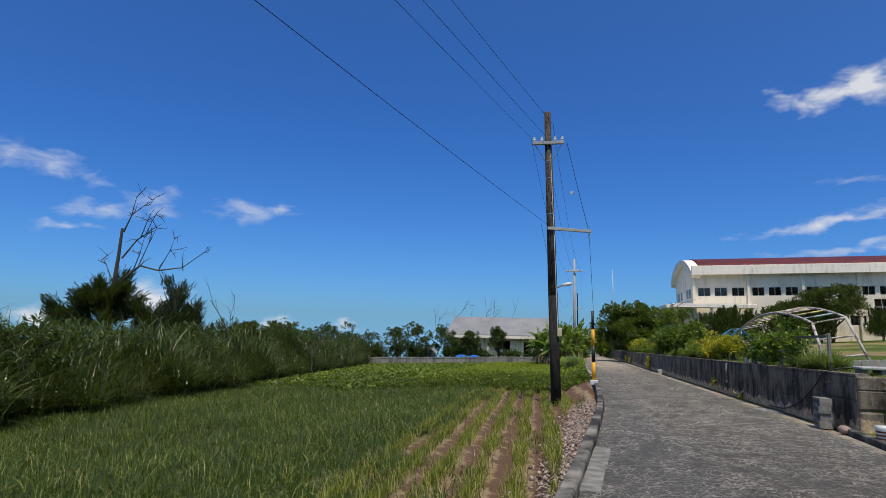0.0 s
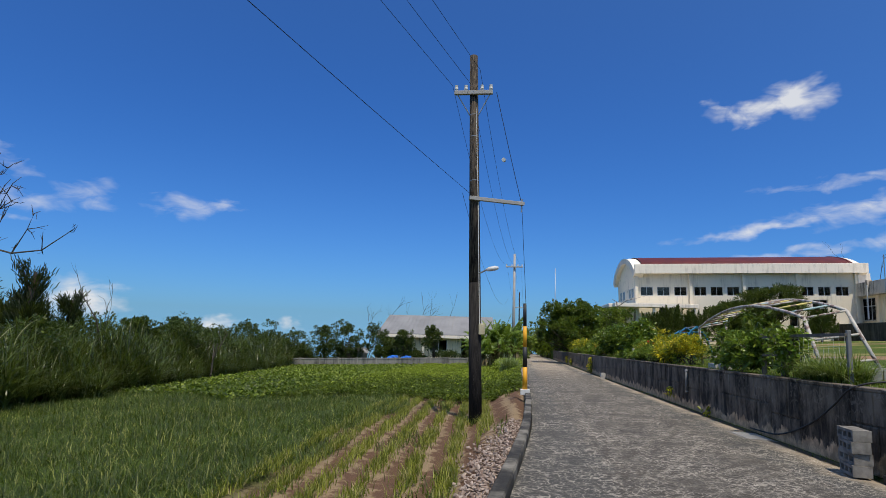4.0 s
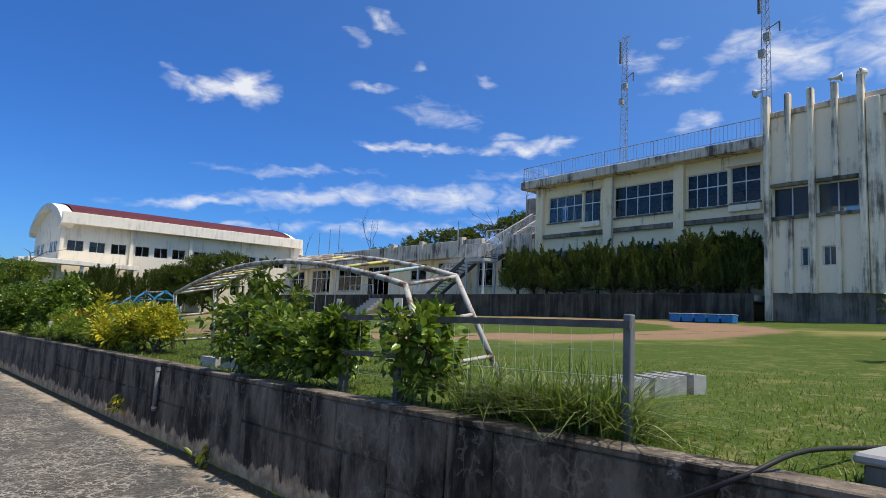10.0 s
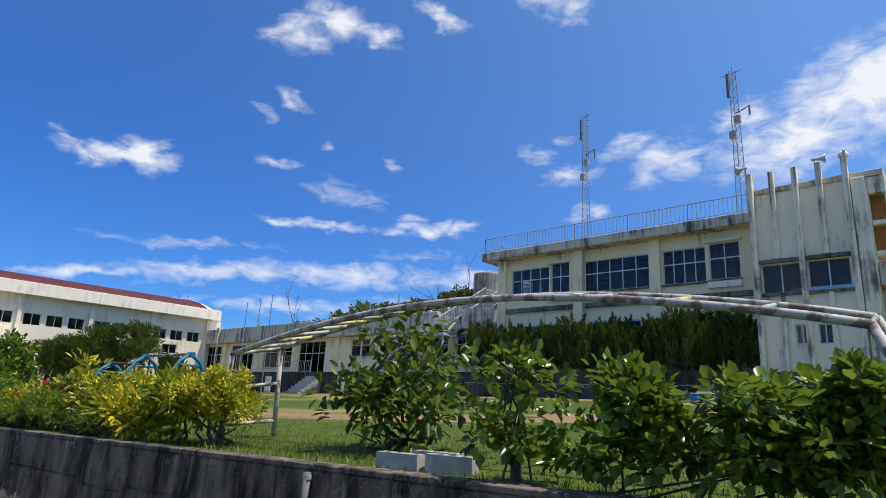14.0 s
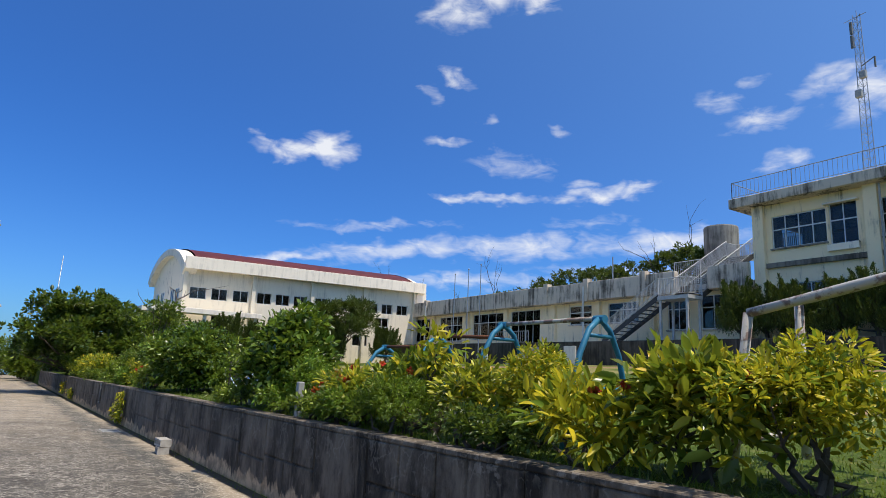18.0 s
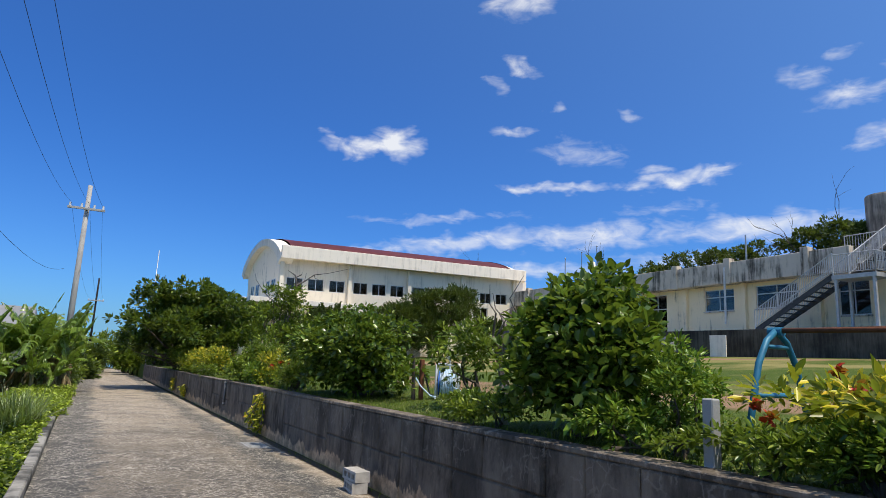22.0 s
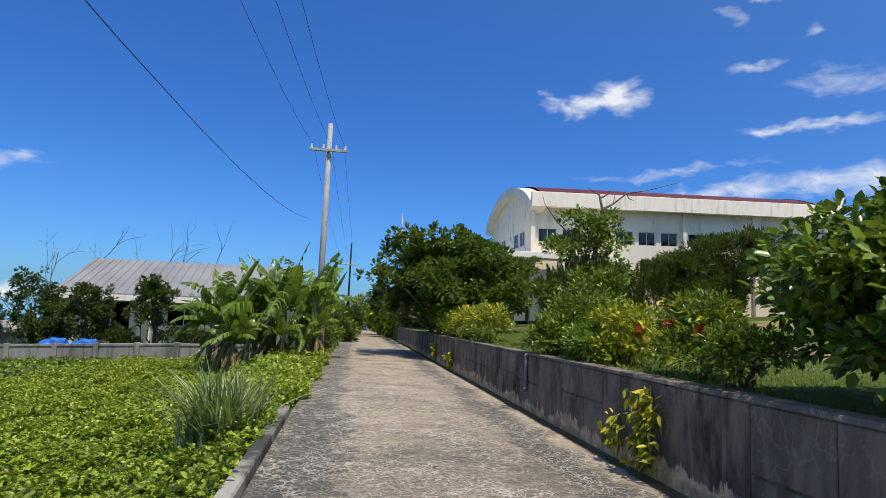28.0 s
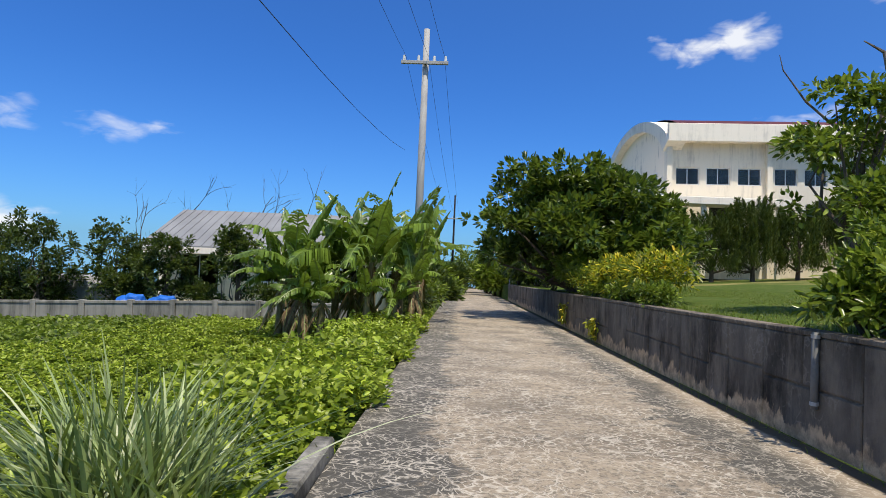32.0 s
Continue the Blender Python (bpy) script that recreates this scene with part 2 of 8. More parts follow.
def painted(name, base, stain, amount=0.5, rough=0.75, streak=True, lo=0.5, hi=0.75):
    """Old paint on concrete: grey-black algae running down in streaks, chalky patches, fine grain."""
    n = Nodes(name)
    run = n.noise((3.4, 3.4, 0.32) if streak else (1.2, 1.2, 1.2), 8, 0.7)
    patch = n.noise(0.7, 5, 0.6)
    s = n.step(n.math("ADD", n.math("MULTIPLY", run, 0.6), n.math("MULTIPLY", patch, 0.4)), lo, hi)
    grain = n.noise(45.0, 3)
    col = n.mix(n.math("MULTIPLY", s, amount), base, stain)
    col = n.mix(n.math("MULTIPLY", n.step(n.noise(5.0, 5), 0.55, 0.8), 0.3), col, tuple(v * 0.7 for v in base))
    return n.surface(col, rough, 0, n.bump(n.math("ADD", grain, n.math("MULTIPLY", patch, 0.6)), 0.006, 0.5), 0.3)


def leafy(name, c1, c2, c3=None, gloss=0.45, through_light=0.28, c3_share=0.85, patch=1.7):
    n = Nodes(name)
    geo = n.node("ShaderNodeNewGeometry")
    rnd = geo.outputs["Random Per Island"]
    col = n.mix(rnd, tuple(v * 0.42 for v in c1), tuple(v * 1.08 for v in c2))
    if c3:
        rough_rnd = n.math("FRACT", n.math("MULTIPLY", rnd, 7.31))
        col = n.mix(n.step(rough_rnd, c3_share, c3_share + 0.02), col, c3)
    col = n.mix(n.math("MULTIPLY", n.step(n.noise(patch, 4), 0.35, 0.7), 0.42), col, tuple(v * 0.45 for v in c1))
    p = n.node("ShaderNodeBsdfPrincipled")
    n.put(p.inputs["Base Color"], col)
    p.inputs["Roughness"].default_value = gloss * 0.85
    p.inputs["Specular IOR Level"].default_value = 0.36
    tr = n.node("ShaderNodeBsdfTranslucent")
    n.put(tr.inputs[0], n.mix(0.6, col, (0.30, 0.42, 0.04)))
    mx = n.node("ShaderNodeMixShader")
    mx.inputs[0].default_value = through_light
    n.t.links.new(p.outputs[0], mx.inputs[1])
    n.t.links.new(tr.outputs[0], mx.inputs[2])
    n.t.links.new(mx.outputs[0], n.out.inputs[0])
    return n.mat


def road_material():
    n = Nodes("worn concrete road")
    x, y = n.axis(0), n.axis(1)
    # wavy map-crack veins of pale cement
    warp = n.node("ShaderNodeVectorMath", operation="ADD")
    wn = n.node("ShaderNodeTexNoise")
    wn.inputs["Scale"].default_value, wn.inputs["Detail"].default_value = 3.0, 3.0
    n.put(wn.inputs["Vector"], n.pos)
    n.put(warp.inputs[0], n.pos)
    sc = n.node("ShaderNodeVectorMath", operation="SCALE")
    n.put(sc.inputs[0], wn.outputs["Color"])
    sc.inputs["Scale"].default_value = 0.35
    n.put(warp.inputs[1], sc.outputs[0])
    lines = None
    for scale, width in ((2.6, 0.026), (5.5, 0.052), (12.0, 0.10)):
        v = n.node("ShaderNodeTexVoronoi", feature="DISTANCE_TO_EDGE")
        v.inputs["Scale"].default_value = scale
        n.put(v.inputs["Vector"], warp.outputs[0])
        l = n.math("SUBTRACT", 1.0, n.step(v.outputs["Distance"], 0.0, width))
        l = n.math("MULTIPLY", l, n.step(n.noise(scale * 0.9, 6, 0.8), 0.43, 0.54))
        lines = l if lines is None else n.math("MAXIMUM", lines, l)
    lines = n.math("MULTIPLY", lines, n.math("ADD", n.math("MULTIPLY", n.step(n.noise(1.3, 6, 0.7), 0.38, 0.56), 0.72), 0.28))
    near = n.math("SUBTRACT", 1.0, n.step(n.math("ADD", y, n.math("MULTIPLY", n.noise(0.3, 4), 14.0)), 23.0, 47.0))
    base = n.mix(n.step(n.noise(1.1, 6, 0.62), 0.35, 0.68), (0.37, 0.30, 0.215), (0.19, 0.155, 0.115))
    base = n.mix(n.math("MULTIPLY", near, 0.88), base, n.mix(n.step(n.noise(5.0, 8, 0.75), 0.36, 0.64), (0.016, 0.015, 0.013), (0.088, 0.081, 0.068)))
    # first metres darkened in the colour, standing in for the camera's exposure there
    fore_dim = n.math("SUBTRACT", 1.0, n.step(n.math("ADD", y, n.math("MULTIPLY", n.noise(0.5, 4), 3.0)), -1.0, 4.0))
    base = n.mix(n.math("MULTIPLY", fore_dim, 0.45), base, (0.021, 0.020, 0.018))
    # black lichen in blotches, thick along both edges
    side = n.math("ABSOLUTE", n.math("SUBTRACT", x, 1.2))
    edge = n.step(n.math("ADD", side, n.math("MULTIPLY", n.noise(0.7, 4), 0.8)), 1.1, 2.0)
    blot = n.step(n.math("ADD", n.noise(3.2, 8, 0.74), n.math("MULTIPLY", edge, 0.33)), 0.57, 0.67)
    base = n.mix(n.math("MULTIPLY", blot, 0.85), base, (0.055, 0.055, 0.05))
    base = n.mix(n.math("MULTIPLY", n.step(n.noise(19.0, 6, 0.8), 0.48, 0.58), n.math("ADD", n.math("MULTIPLY", near, 0.35), 0.5)), base, (0.060, 0.056, 0.050))
    base = n.mix(n.math("MULTIPLY", n.step(n.noise(55.0, 4, 0.75), 0.58, 0.68), 0.4), base, (0.36, 0.33, 0.28))
    # earth washed against the wall
    soil = n.math("MULTIPLY", n.step(n.math("ADD", x, n.math("MULTIPLY", n.noise(1.4, 5), 0.9)), 3.05, 3.5), 0.9)
    base = n.mix(soil, base, n.mix(n.noise(9.0, 4), (0.44, 0.36, 0.26), (0.25, 0.20, 0.145)))
    gutter = n.step(n.math("ADD", x, n.math("MULTIPLY", n.math("SUBTRACT", n.noise(4.0, 5, 0.7), 0.5), 0.22)), 2.98, 3.06)
    base = n.mix(n.math("MULTIPLY", gutter, 0.85), base, (0.055, 0.040, 0.024))
    lines = n.math("MULTIPLY", lines, n.math("SUBTRACT", 1.0, gutter))
    col = n.mix(n.math("MULTIPLY", lines, n.math("SUBTRACT", n.math("SUBTRACT", 0.82, n.math("MULTIPLY", near, 0.18)), n.math("MULTIPLY", fore_dim, 0.22))), base, (0.58, 0.52, 0.43))
    h = n.math("ADD", n.math("MULTIPLY", n.noise(60.0, 3), 0.6), n.math("MULTIPLY", lines, 0.5))
    return n.surface(col, 0.9, 0, n.bump(h, 0.008, 0.7), 0.25)


def wall_material():
    n = Nodes("black-stained cast concrete")
    hgt = n.math("ADD", n.axis(2), n.math("MULTIPLY", n.axis(1), 0.0175))
    ragged = n.math("ADD", hgt, n.math("MULTIPLY", n.math("SUBTRACT", n.noise((2.2, 2.2, 0.9), 7, 0.68), 0.5), 0.85))
    dark = n.mix(n.step(n.noise((1.9, 1.9, 0.9), 8, 0.7), 0.40, 0.66), (0.027, 0.022, 0.017), (0.20, 0.162, 0.122))
    drip = n.step(n.noise((7.0, 7.0, 0.9), 7, 0.68), 0.52, 0.70)
    dark = n.mix(n.math("MULTIPLY", drip, 0.6), dark, (0.27, 0.215, 0.155))
    washed = n.math("MULTIPLY", n.step(n.math("ADD", n.axis(1), n.math("MULTIPLY", n.noise(0.4, 4), 12.0)), 16.0, 34.0), n.step(n.noise((1.2, 1.2, 0.7), 6, 0.65), 0.30, 0.62))
    dark = n.mix(n.math("MULTIPLY", washed, 0.52), dark, (0.23, 0.195, 0.155))
    pale = n.mix(n.step(n.noise(5.0, 6, 0.7), 0.38, 0.6), (0.62, 0.44, 0.27), (0.32, 0.23, 0.145))
    col = n.mix(n.step(ragged, 0.13, 0.18), pale, dark)
    worn = n.math("MULTIPLY", n.step(ragged, 0.80, 1.05), n.step(n.noise(11.0, 5, 0.7), 0.52, 0.6))
    col = n.mix(n.math("MULTIPLY", worn, 0.6), col, (0.42, 0.36, 0.29))
    # lime veins under the coping and down the joints
    vv = n.node("ShaderNodeTexVoronoi", feature="DISTANCE_TO_EDGE")
    vv.inputs["Scale"].default_value = 1.0
    bent = n.node("ShaderNodeVectorMath", operation="ADD")
    n.put(bent.inputs[0], n.scaled((7.0, 7.0, 4.5)))
    wob = n.node("ShaderNodeTexNoise")
    wob.inputs["Scale"].default_value, wob.inputs["Detail"].default_value = 5.0, 5.0
    n.put(wob.inputs["Vector"], n.pos)
    n.put(bent.inputs[1], n.scaled(1.6, wob.outputs["Color"]))
    n.put(vv.inputs["Vector"], bent.outputs[0])
    vein = n.math("SUBTRACT", 1.0, n.step(vv.outputs["Distance"], 0.01, 0.06))
    vein = n.math("MULTIPLY", vein, n.step(n.math("ADD", n.noise(2.4, 5, 0.7), n.math("MULTIPLY", hgt, 0.14)), 0.59, 0.67))
    col = n.mix(n.math("MULTIPLY", vein, 0.24), col, (0.42, 0.36, 0.29))
    h = n.math("ADD", n.noise(14.0, 6, 0.65), n.math("MULTIPLY", n.noise(70.0, 3), 0.4))
    return n.surface(col, 0.92, 0, n.bump(h, 0.02, 0.8), 0.2)


def ground_material():
    n = Nodes("grass and red earth ground")
    x, y = n.axis(0), n.axis(1)
    green = n.mix(n.noise(0.35, 5), (0.056, 0.094, 0.012), (0.088, 0.122, 0.019))
    green = n.mix(n.math("MULTIPLY", n.step(n.noise(2.6, 8, 0.75), 0.52, 0.64), 0.5), green, (0.22, 0.20, 0.065))
    green = n.mix(n.math("MULTIPLY", n.step(n.noise(22.0, 6, 0.75), 0.42, 0.62), 0.6), green, (0.035, 0.065, 0.012))
    green = n.mix(n.math("MULTIPLY", n.step(n.noise(48.0, 5, 0.75), 0.56, 0.68), 0.45), green, (0.22, 0.25, 0.06))
    bare = n.math("MULTIPLY", n.step(n.noise(2.2, 8, 0.78), 0.53, 0.60), n.math("SUBTRACT", 1.0, n.step(y, 3.0, 7.0)))
    green = n.mix(n.math("MULTIPLY", bare, 0.35), green, (0.34, 0.28, 0.13))
    earth = n.mix(n.noise(1.3, 6), (0.38, 0.25, 0.15), (0.27, 0.165, 0.10))
    earth = n.mix(n.math("MULTIPLY", n.noise(24.0, 4), 0.6), earth, (0.13, 0.085, 0.055))
    wob = n.math("MULTIPLY", n.math("SUBTRACT", n.noise(0.45, 5), 0.5), 3.2)
    ridge = n.math("SINE", n.math("MULTIPLY", n.math("ADD", x, n.math("MULTIPLY", y, 0.06)), 2 * math.pi / 0.52))
    straw = n.step(n.math("ADD", n.math("MULTIPLY", ridge, 0.09), n.noise(3.0, 7, 0.75)), 0.47, 0.60)
    dry = n.mix(n.noise(40.0, 4, 0.7), (0.37, 0.28, 0.17), (0.20, 0.145, 0.08))
    tilth = n.mix(n.math("MULTIPLY", straw, 0.85), n.mix(n.noise(20.0, 5, 0.7), (0.165, 0.092, 0.054), (0.070, 0.043, 0.028)), dry)
    # bare strip of the old vegetable rows beside the kerb
    xs = n.math("ADD", x, wob)
    m1 = n.math("MULTIPLY", n.step(xs, -4.9, -3.9), n.math("SUBTRACT", 1.0, n.step(xs, -0.3, 0.2)))
    m1 = n.math("MULTIPLY", m1, n.math("SUBTRACT", 1.0, n.step(n.math("ADD", y, wob), 15.5, 18.0)))
    # oval running track worn into the school lawn
    ex = n.math("DIVIDE", n.math("SUBTRACT", x, 17.5), 11.5)
    ey = n.math("DIVIDE", n.math("SUBTRACT", y, 27.0), 20.0)
    rr = n.math("ADD", n.math("MULTIPLY", ex, ex), n.math("MULTIPLY", ey, ey))
    rr = n.math("ADD", rr, n.math("MULTIPLY", wob, 0.05))
    m2 = n.math("MULTIPLY", n.step(rr, 0.64, 0.70), n.math("SUBTRACT", 1.0, n.step(rr, 0.92, 1.0)))
    m2 = n.math("MULTIPLY", m2, n.step(n.noise(0.9, 5), 0.28, 0.42))
    far = n.math("MULTIPLY", n.step(n.math("ADD", x, wob), 7.0, 12.0), n.step(n.noise(0.16, 4), 0.48, 0.62))
    col = n.mix(n.math("MULTIPLY", far, 0.75), green, (0.30, 0.25, 0.10))
    field = n.math("SUBTRACT", 1.0, n.step(x, -1.4, -0.9))
    col = n.mix(n.math("MULTIPLY", field, 0.8), col, (0.030, 0.048, 0.007))
    col = n.mix(m2, col, earth)
    col = n.mix(m1, col, tilth)
    return n.surface(col, 0.95, 0, n.bump(n.math("ADD", n.noise(18.0, 5), n.noise(3.0, 4)), 0.05, 0.7), 0.15)


M_ROAD, M_WALL, M_GROUND = road_material(), wall_material(), ground_material()
M_KERB = painted("dark mossy kerb concrete", (0.25, 0.23, 0.19), (0.015, 0.014, 0.012), 0.94, 0.9, False, 0.38, 0.545)
M_KERBPALE = painted("bleached kerb concrete", (0.33, 0.31, 0.27), (0.025, 0.024, 0.02), 0.92, 0.9, False, 0.42, 0.58)
M_CONC = painted("grey weathered concrete", (0.34, 0.335, 0.32), (0.07, 0.07, 0.065), 0.6, 0.9)
M_GWALL = painted("grey stained block wall", (0.30, 0.285, 0.25), (0.045, 0.045, 0.04), 0.85, 0.9, True, 0.42, 0.66)
M_BLOCK = plain("hollow block concrete", (0.27, 0.255, 0.23), (0.12, 0.112, 0.10), 8, 0.95, 0, 0.006)
M_PALEBLOCK = plain("pale new block concrete", (0.52, 0.49, 0.44), (0.35, 0.325, 0.29), 9, 0.95, 0, 0.005)
M_CREAM = painted("stained cream wall paint", (0.96, 0.79, 0.52), (0.13, 0.10, 0.075), 0.78, 0.75, True, 0.53, 0.67)
M_WHITE = painted("weathered white paint", (0.90, 0.81, 0.68), (0.22, 0.19, 0.15), 0.5, 0.7, True, 0.47, 0.70)
M_GYM = painted("cream gymnasium wall paint", (0.80, 0.72, 0.58), (0.22, 0.19, 0.15), 0.5, 0.75, True, 0.48, 0.70)
M_PALE = painted("pale grey facade paint", (0.96, 0.84, 0.66), (0.08, 0.065, 0.048), 0.85, 0.75, True, 0.535, 0.66)
M_FIN = painted("black-streaked fin concrete", (0.93, 0.80, 0.62), (0.045, 0.038, 0.03), 0.9, 0.8, True, 0.45, 0.62)
M_SLAB = painted("bare slab concrete with black algae", (0.66, 0.57, 0.46), (0.035, 0.031, 0.026), 0.9, 0.9, True, 0.46, 0.62)
M_RETAIN = painted("blackened retaining wall", (0.13, 0.115, 0.092), (0.020, 0.018, 0.015), 0.92, 0.92, True, 0.34, 0.60)
M_PLINTH = painted("blackened plinth concrete", (0.27, 0.24, 0.195), (0.030, 0.027, 0.022), 0.85, 0.9, True, 0.38, 0.62)
M_ORANGE = plain("faded orange panel paint", (0.62, 0.24, 0.07), (0.48, 0.17, 0.05), 2.0, 0.8)
M_MAROON = plain("maroon roof sheeting", (0.13, 0.020, 0.014), (0.085, 0.012, 0.009), 0.8, 0.55)
M_FRAME = plain("grey aluminium frame", (0.78, 0.78, 0.75), (0.62, 0.62, 0.60), 4, 0.45, 0.1, 0.001)
M_STEEL = plain("galvanised steel", (0.42, 0.45, 0.48), (0.32, 0.34, 0.37), 6, 0.45, 0.7, 0.001)
M_STRING = plain("dark weathered stair steel", (0.085, 0.085, 0.085), (0.05, 0.05, 0.05), 5, 0.6, 0.1, 0.002)
M_STAIR = plain("pale blue-grey painted steel", (0.56, 0.57, 0.57), (0.42, 0.44, 0.45), 5, 0.5, 0.1, 0.001)


def cracked(name, dark, mid, pale, share):
    """Round timber checked by long cracks, with bleached slivers along the grain."""
    n = Nodes(name)
    grain = n.noise((26.0, 26.0, 0.9), 7, 0.7)
    col = n.mix(n.step(grain, 0.40, 0.60), dark, mid)
    col = n.mix(n.math("MULTIPLY", n.step(n.noise((40.0, 40.0, 1.3), 6, 0.7), share, share + 0.06), 0.8), col, pale)
    return n.surface(col, 0.85, 0, n.bump(grain, 0.02, 0.8), 0.25)


M_TAR = cracked("black creosoted wood", (0.007, 0.006, 0.006), (0.026, 0.023, 0.020), (0.16, 0.14, 0.12), 0.64)
M_POLE = cracked("weathered brown pole wood", (0.014, 0.011, 0.009), (0.095, 0.075, 0.055), (0.24, 0.20, 0.15), 0.60)
M_GREYPOLE = plain("grey concrete pole", (0.42, 0.41, 0.39), (0.33, 0.32, 0.31), 2, 0.8)
M_YELLOW = plain("yellow plastic guard", (0.85, 0.42, 0.02), (0.70, 0.33, 0.02), 3, 0.5, 0, 0.001)
M_BLACK = plain("black plastic", (0.012, 0.012, 0.012), (0.022, 0.022, 0.022), 5, 0.5, 0, 0.001)
M_CABLE = plain("black cable", (0.012, 0.012, 0.013), (0.02, 0.02, 0.02), 5, 0.6, 0, 0.0)
M_PIPE = plain("grey pvc pipe", (0.42, 0.42, 0.41), (0.33, 0.33, 0.32), 6, 0.55, 0, 0.001)
M_PVCW = plain("white pvc", (0.74, 0.74, 0.72), (0.60, 0.60, 0.57), 6, 0.5, 0, 0.001)
M_GRATE = plain("galvanised drain grating", (0.50, 0.50, 0.48), (0.36, 0.35, 0.33), 12, 0.55, 0.2, 0.001)
M_VOID = plain("unlit interior", (0.05, 0.048, 0.044), (0.08, 0.076, 0.07), 1, 0.9)
M_BLUE = plain("blue tarpaulin", (0.02, 0.16, 0.62), (0.015, 0.11, 0.45), 5, 0.45)
M_SWING = plain("turquoise painted tube", (0.02, 0.15, 0.26), (0.035, 0.20, 0.31), 9, 0.5, 0.1, 0.002)
M_TIN = plain("grey ribbed metal roof", (0.30, 0.30, 0.305), (0.23, 0.23, 0.235), 0.7, 0.55, 0.2, 0.002)
M_WOODG = plain("grey weathered timber", (0.17, 0.15, 0.13), (0.09, 0.08, 0.07), 8, 0.9, 0, 0.006)
M_BARK = plain("grey-brown bark", (0.12, 0.095, 0.07), (0.07, 0.055, 0.042), 9, 0.9, 0, 0.012)
M_DEAD = plain("bleached dead wood", (0.085, 0.07, 0.058), (0.045, 0.038, 0.03), 9, 0.9, 0, 0.01)
M_STUMP = plain("bleached grey stump wood", (0.26, 0.21, 0.17), (0.05, 0.04, 0.035), 7, 0.9, 0, 0.012)
M_POST = plain("dull grey pipe paint", (0.20, 0.20, 0.195), (0.13, 0.13, 0.125), 9, 0.7, 0, 0.002)
M_RUST = plain("rusted iron", (0.20, 0.07, 0.03), (0.12, 0.045, 0.02), 14, 0.85, 0.1, 0.004)


def chipped(name, under):
    n = Nodes(name)
    f = n.step(n.noise(7.0, 6, 0.65), 0.48, 0.56)
    col = n.mix(f, under, (0.20, 0.135, 0.11))
    return n.surface(col, 0.6, 0.0, n.bump(f, 0.003, 0.5))


M_ARCH = chipped("chipped white paint over rust", (0.46, 0.43, 0.38))
M_ARCHY = chipped("chipped yellow paint over rust", (0.60, 0.50, 0.16))
M_ARCHB = chipped("chipped pale blue paint over rust", (0.33, 0.45, 0.46))


def glass_material():
    n = Nodes("dusty window glass")
    clear = n.node("ShaderNodeBsdfTransparent")
    n.put(clear.inputs[0], n.mix(n.noise(1.2, 4), (0.42, 0.45, 0.45), (0.60, 0.62, 0.61)))
    shine = n.node("ShaderNodeBsdfGlossy")
    shine.inputs["Roughness"].default_value = 0.03
    fres = n.node("ShaderNodeFresnel")
    fres.inputs["IOR"].default_value = 1.5
    mx = n.node("ShaderNodeMixShader")
    n.put(mx.inputs[0], fres.outputs[0])
    n.t.links.new(clear.outputs[0], mx.inputs[1])
    n.t.links.new(shine.outputs[0], mx.inputs[2])
    n.t.links.new(mx.outputs[0], n.out.inputs[0])
    return n.mat


M_CREAMBOX = plain("cream meter box paint", (0.60, 0.53, 0.34), (0.48, 0.42, 0.27), 8, 0.6)
M_CURTAIN = plain("faded beige curtain cloth", (0.62, 0.55, 0.44), (0.46, 0.40, 0.32), 3, 0.9)
M_GLASS = glass_material()
L_DARK = leafy("dark glossy leaves", (0.028, 0.060, 0.010), (0.095, 0.150, 0.020), (0.20, 0.25, 0.04), 0.42)
L_MID = leafy("mid green leaves", (0.070, 0.125, 0.010), (0.19, 0.26, 0.024), (0.36, 0.42, 0.06), 0.34, 0.28, 0.85)
L_BRIGHT = leafy("bright vine leaves", (0.10, 0.20, 0.018), (0.20, 0.33, 0.032), (0.36, 0.45, 0.06), 0.40, 0.3, 0.82)
L_GLOSS = leafy("dark glossy broad leaves", (0.050, 0.100, 0.012), (0.145, 0.225, 0.026), (0.26, 0.34, 0.05), 0.32, 0.24, 0.88)
L_VINE = leafy("glossy vine leaves", (0.065, 0.125, 0.012), (0.165, 0.255, 0.026), (0.34, 0.42, 0.06), 0.36, 0.26, 0.88)
L_CROTON = leafy("yellow croton leaves", (0.66, 0.56, 0.025), (0.86, 0.68, 0.03), (0.16, 0.24, 0.025), 0.45, 0.35, 0.7)
L_CROTONR = leafy("green and orange croton leaves", (0.11, 0.18, 0.015), (0.66, 0.60, 0.04), (0.78, 0.52, 0.03), 0.42, 0.32, 0.90)
L_FERN = leafy("feathery fine leaves", (0.10, 0.17, 0.012), (0.25, 0.36, 0.03), None, 0.5, 0.3)
L_PINE = leafy("dark conifer sprays", (0.035, 0.060, 0.012), (0.105, 0.150, 0.026), (0.17, 0.21, 0.04), 0.6, 0.15, 0.9)
L_CASU = leafy("grey-green casuarina needles", (0.018, 0.032, 0.012), (0.042, 0.060, 0.022), None, 0.7, 0.2)
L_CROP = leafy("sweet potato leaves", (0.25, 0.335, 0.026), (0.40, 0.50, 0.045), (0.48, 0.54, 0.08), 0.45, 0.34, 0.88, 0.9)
# darker copy of the crop leaves: their dimmer look at grazing view, as colour
L_DIMCROP = leafy("dimmed further sweet potato leaves", (0.10, 0.16, 0.012), (0.22, 0.29, 0.026), (0.30, 0.36, 0.05), 0.55, 0.3, 0.9, 0.5)
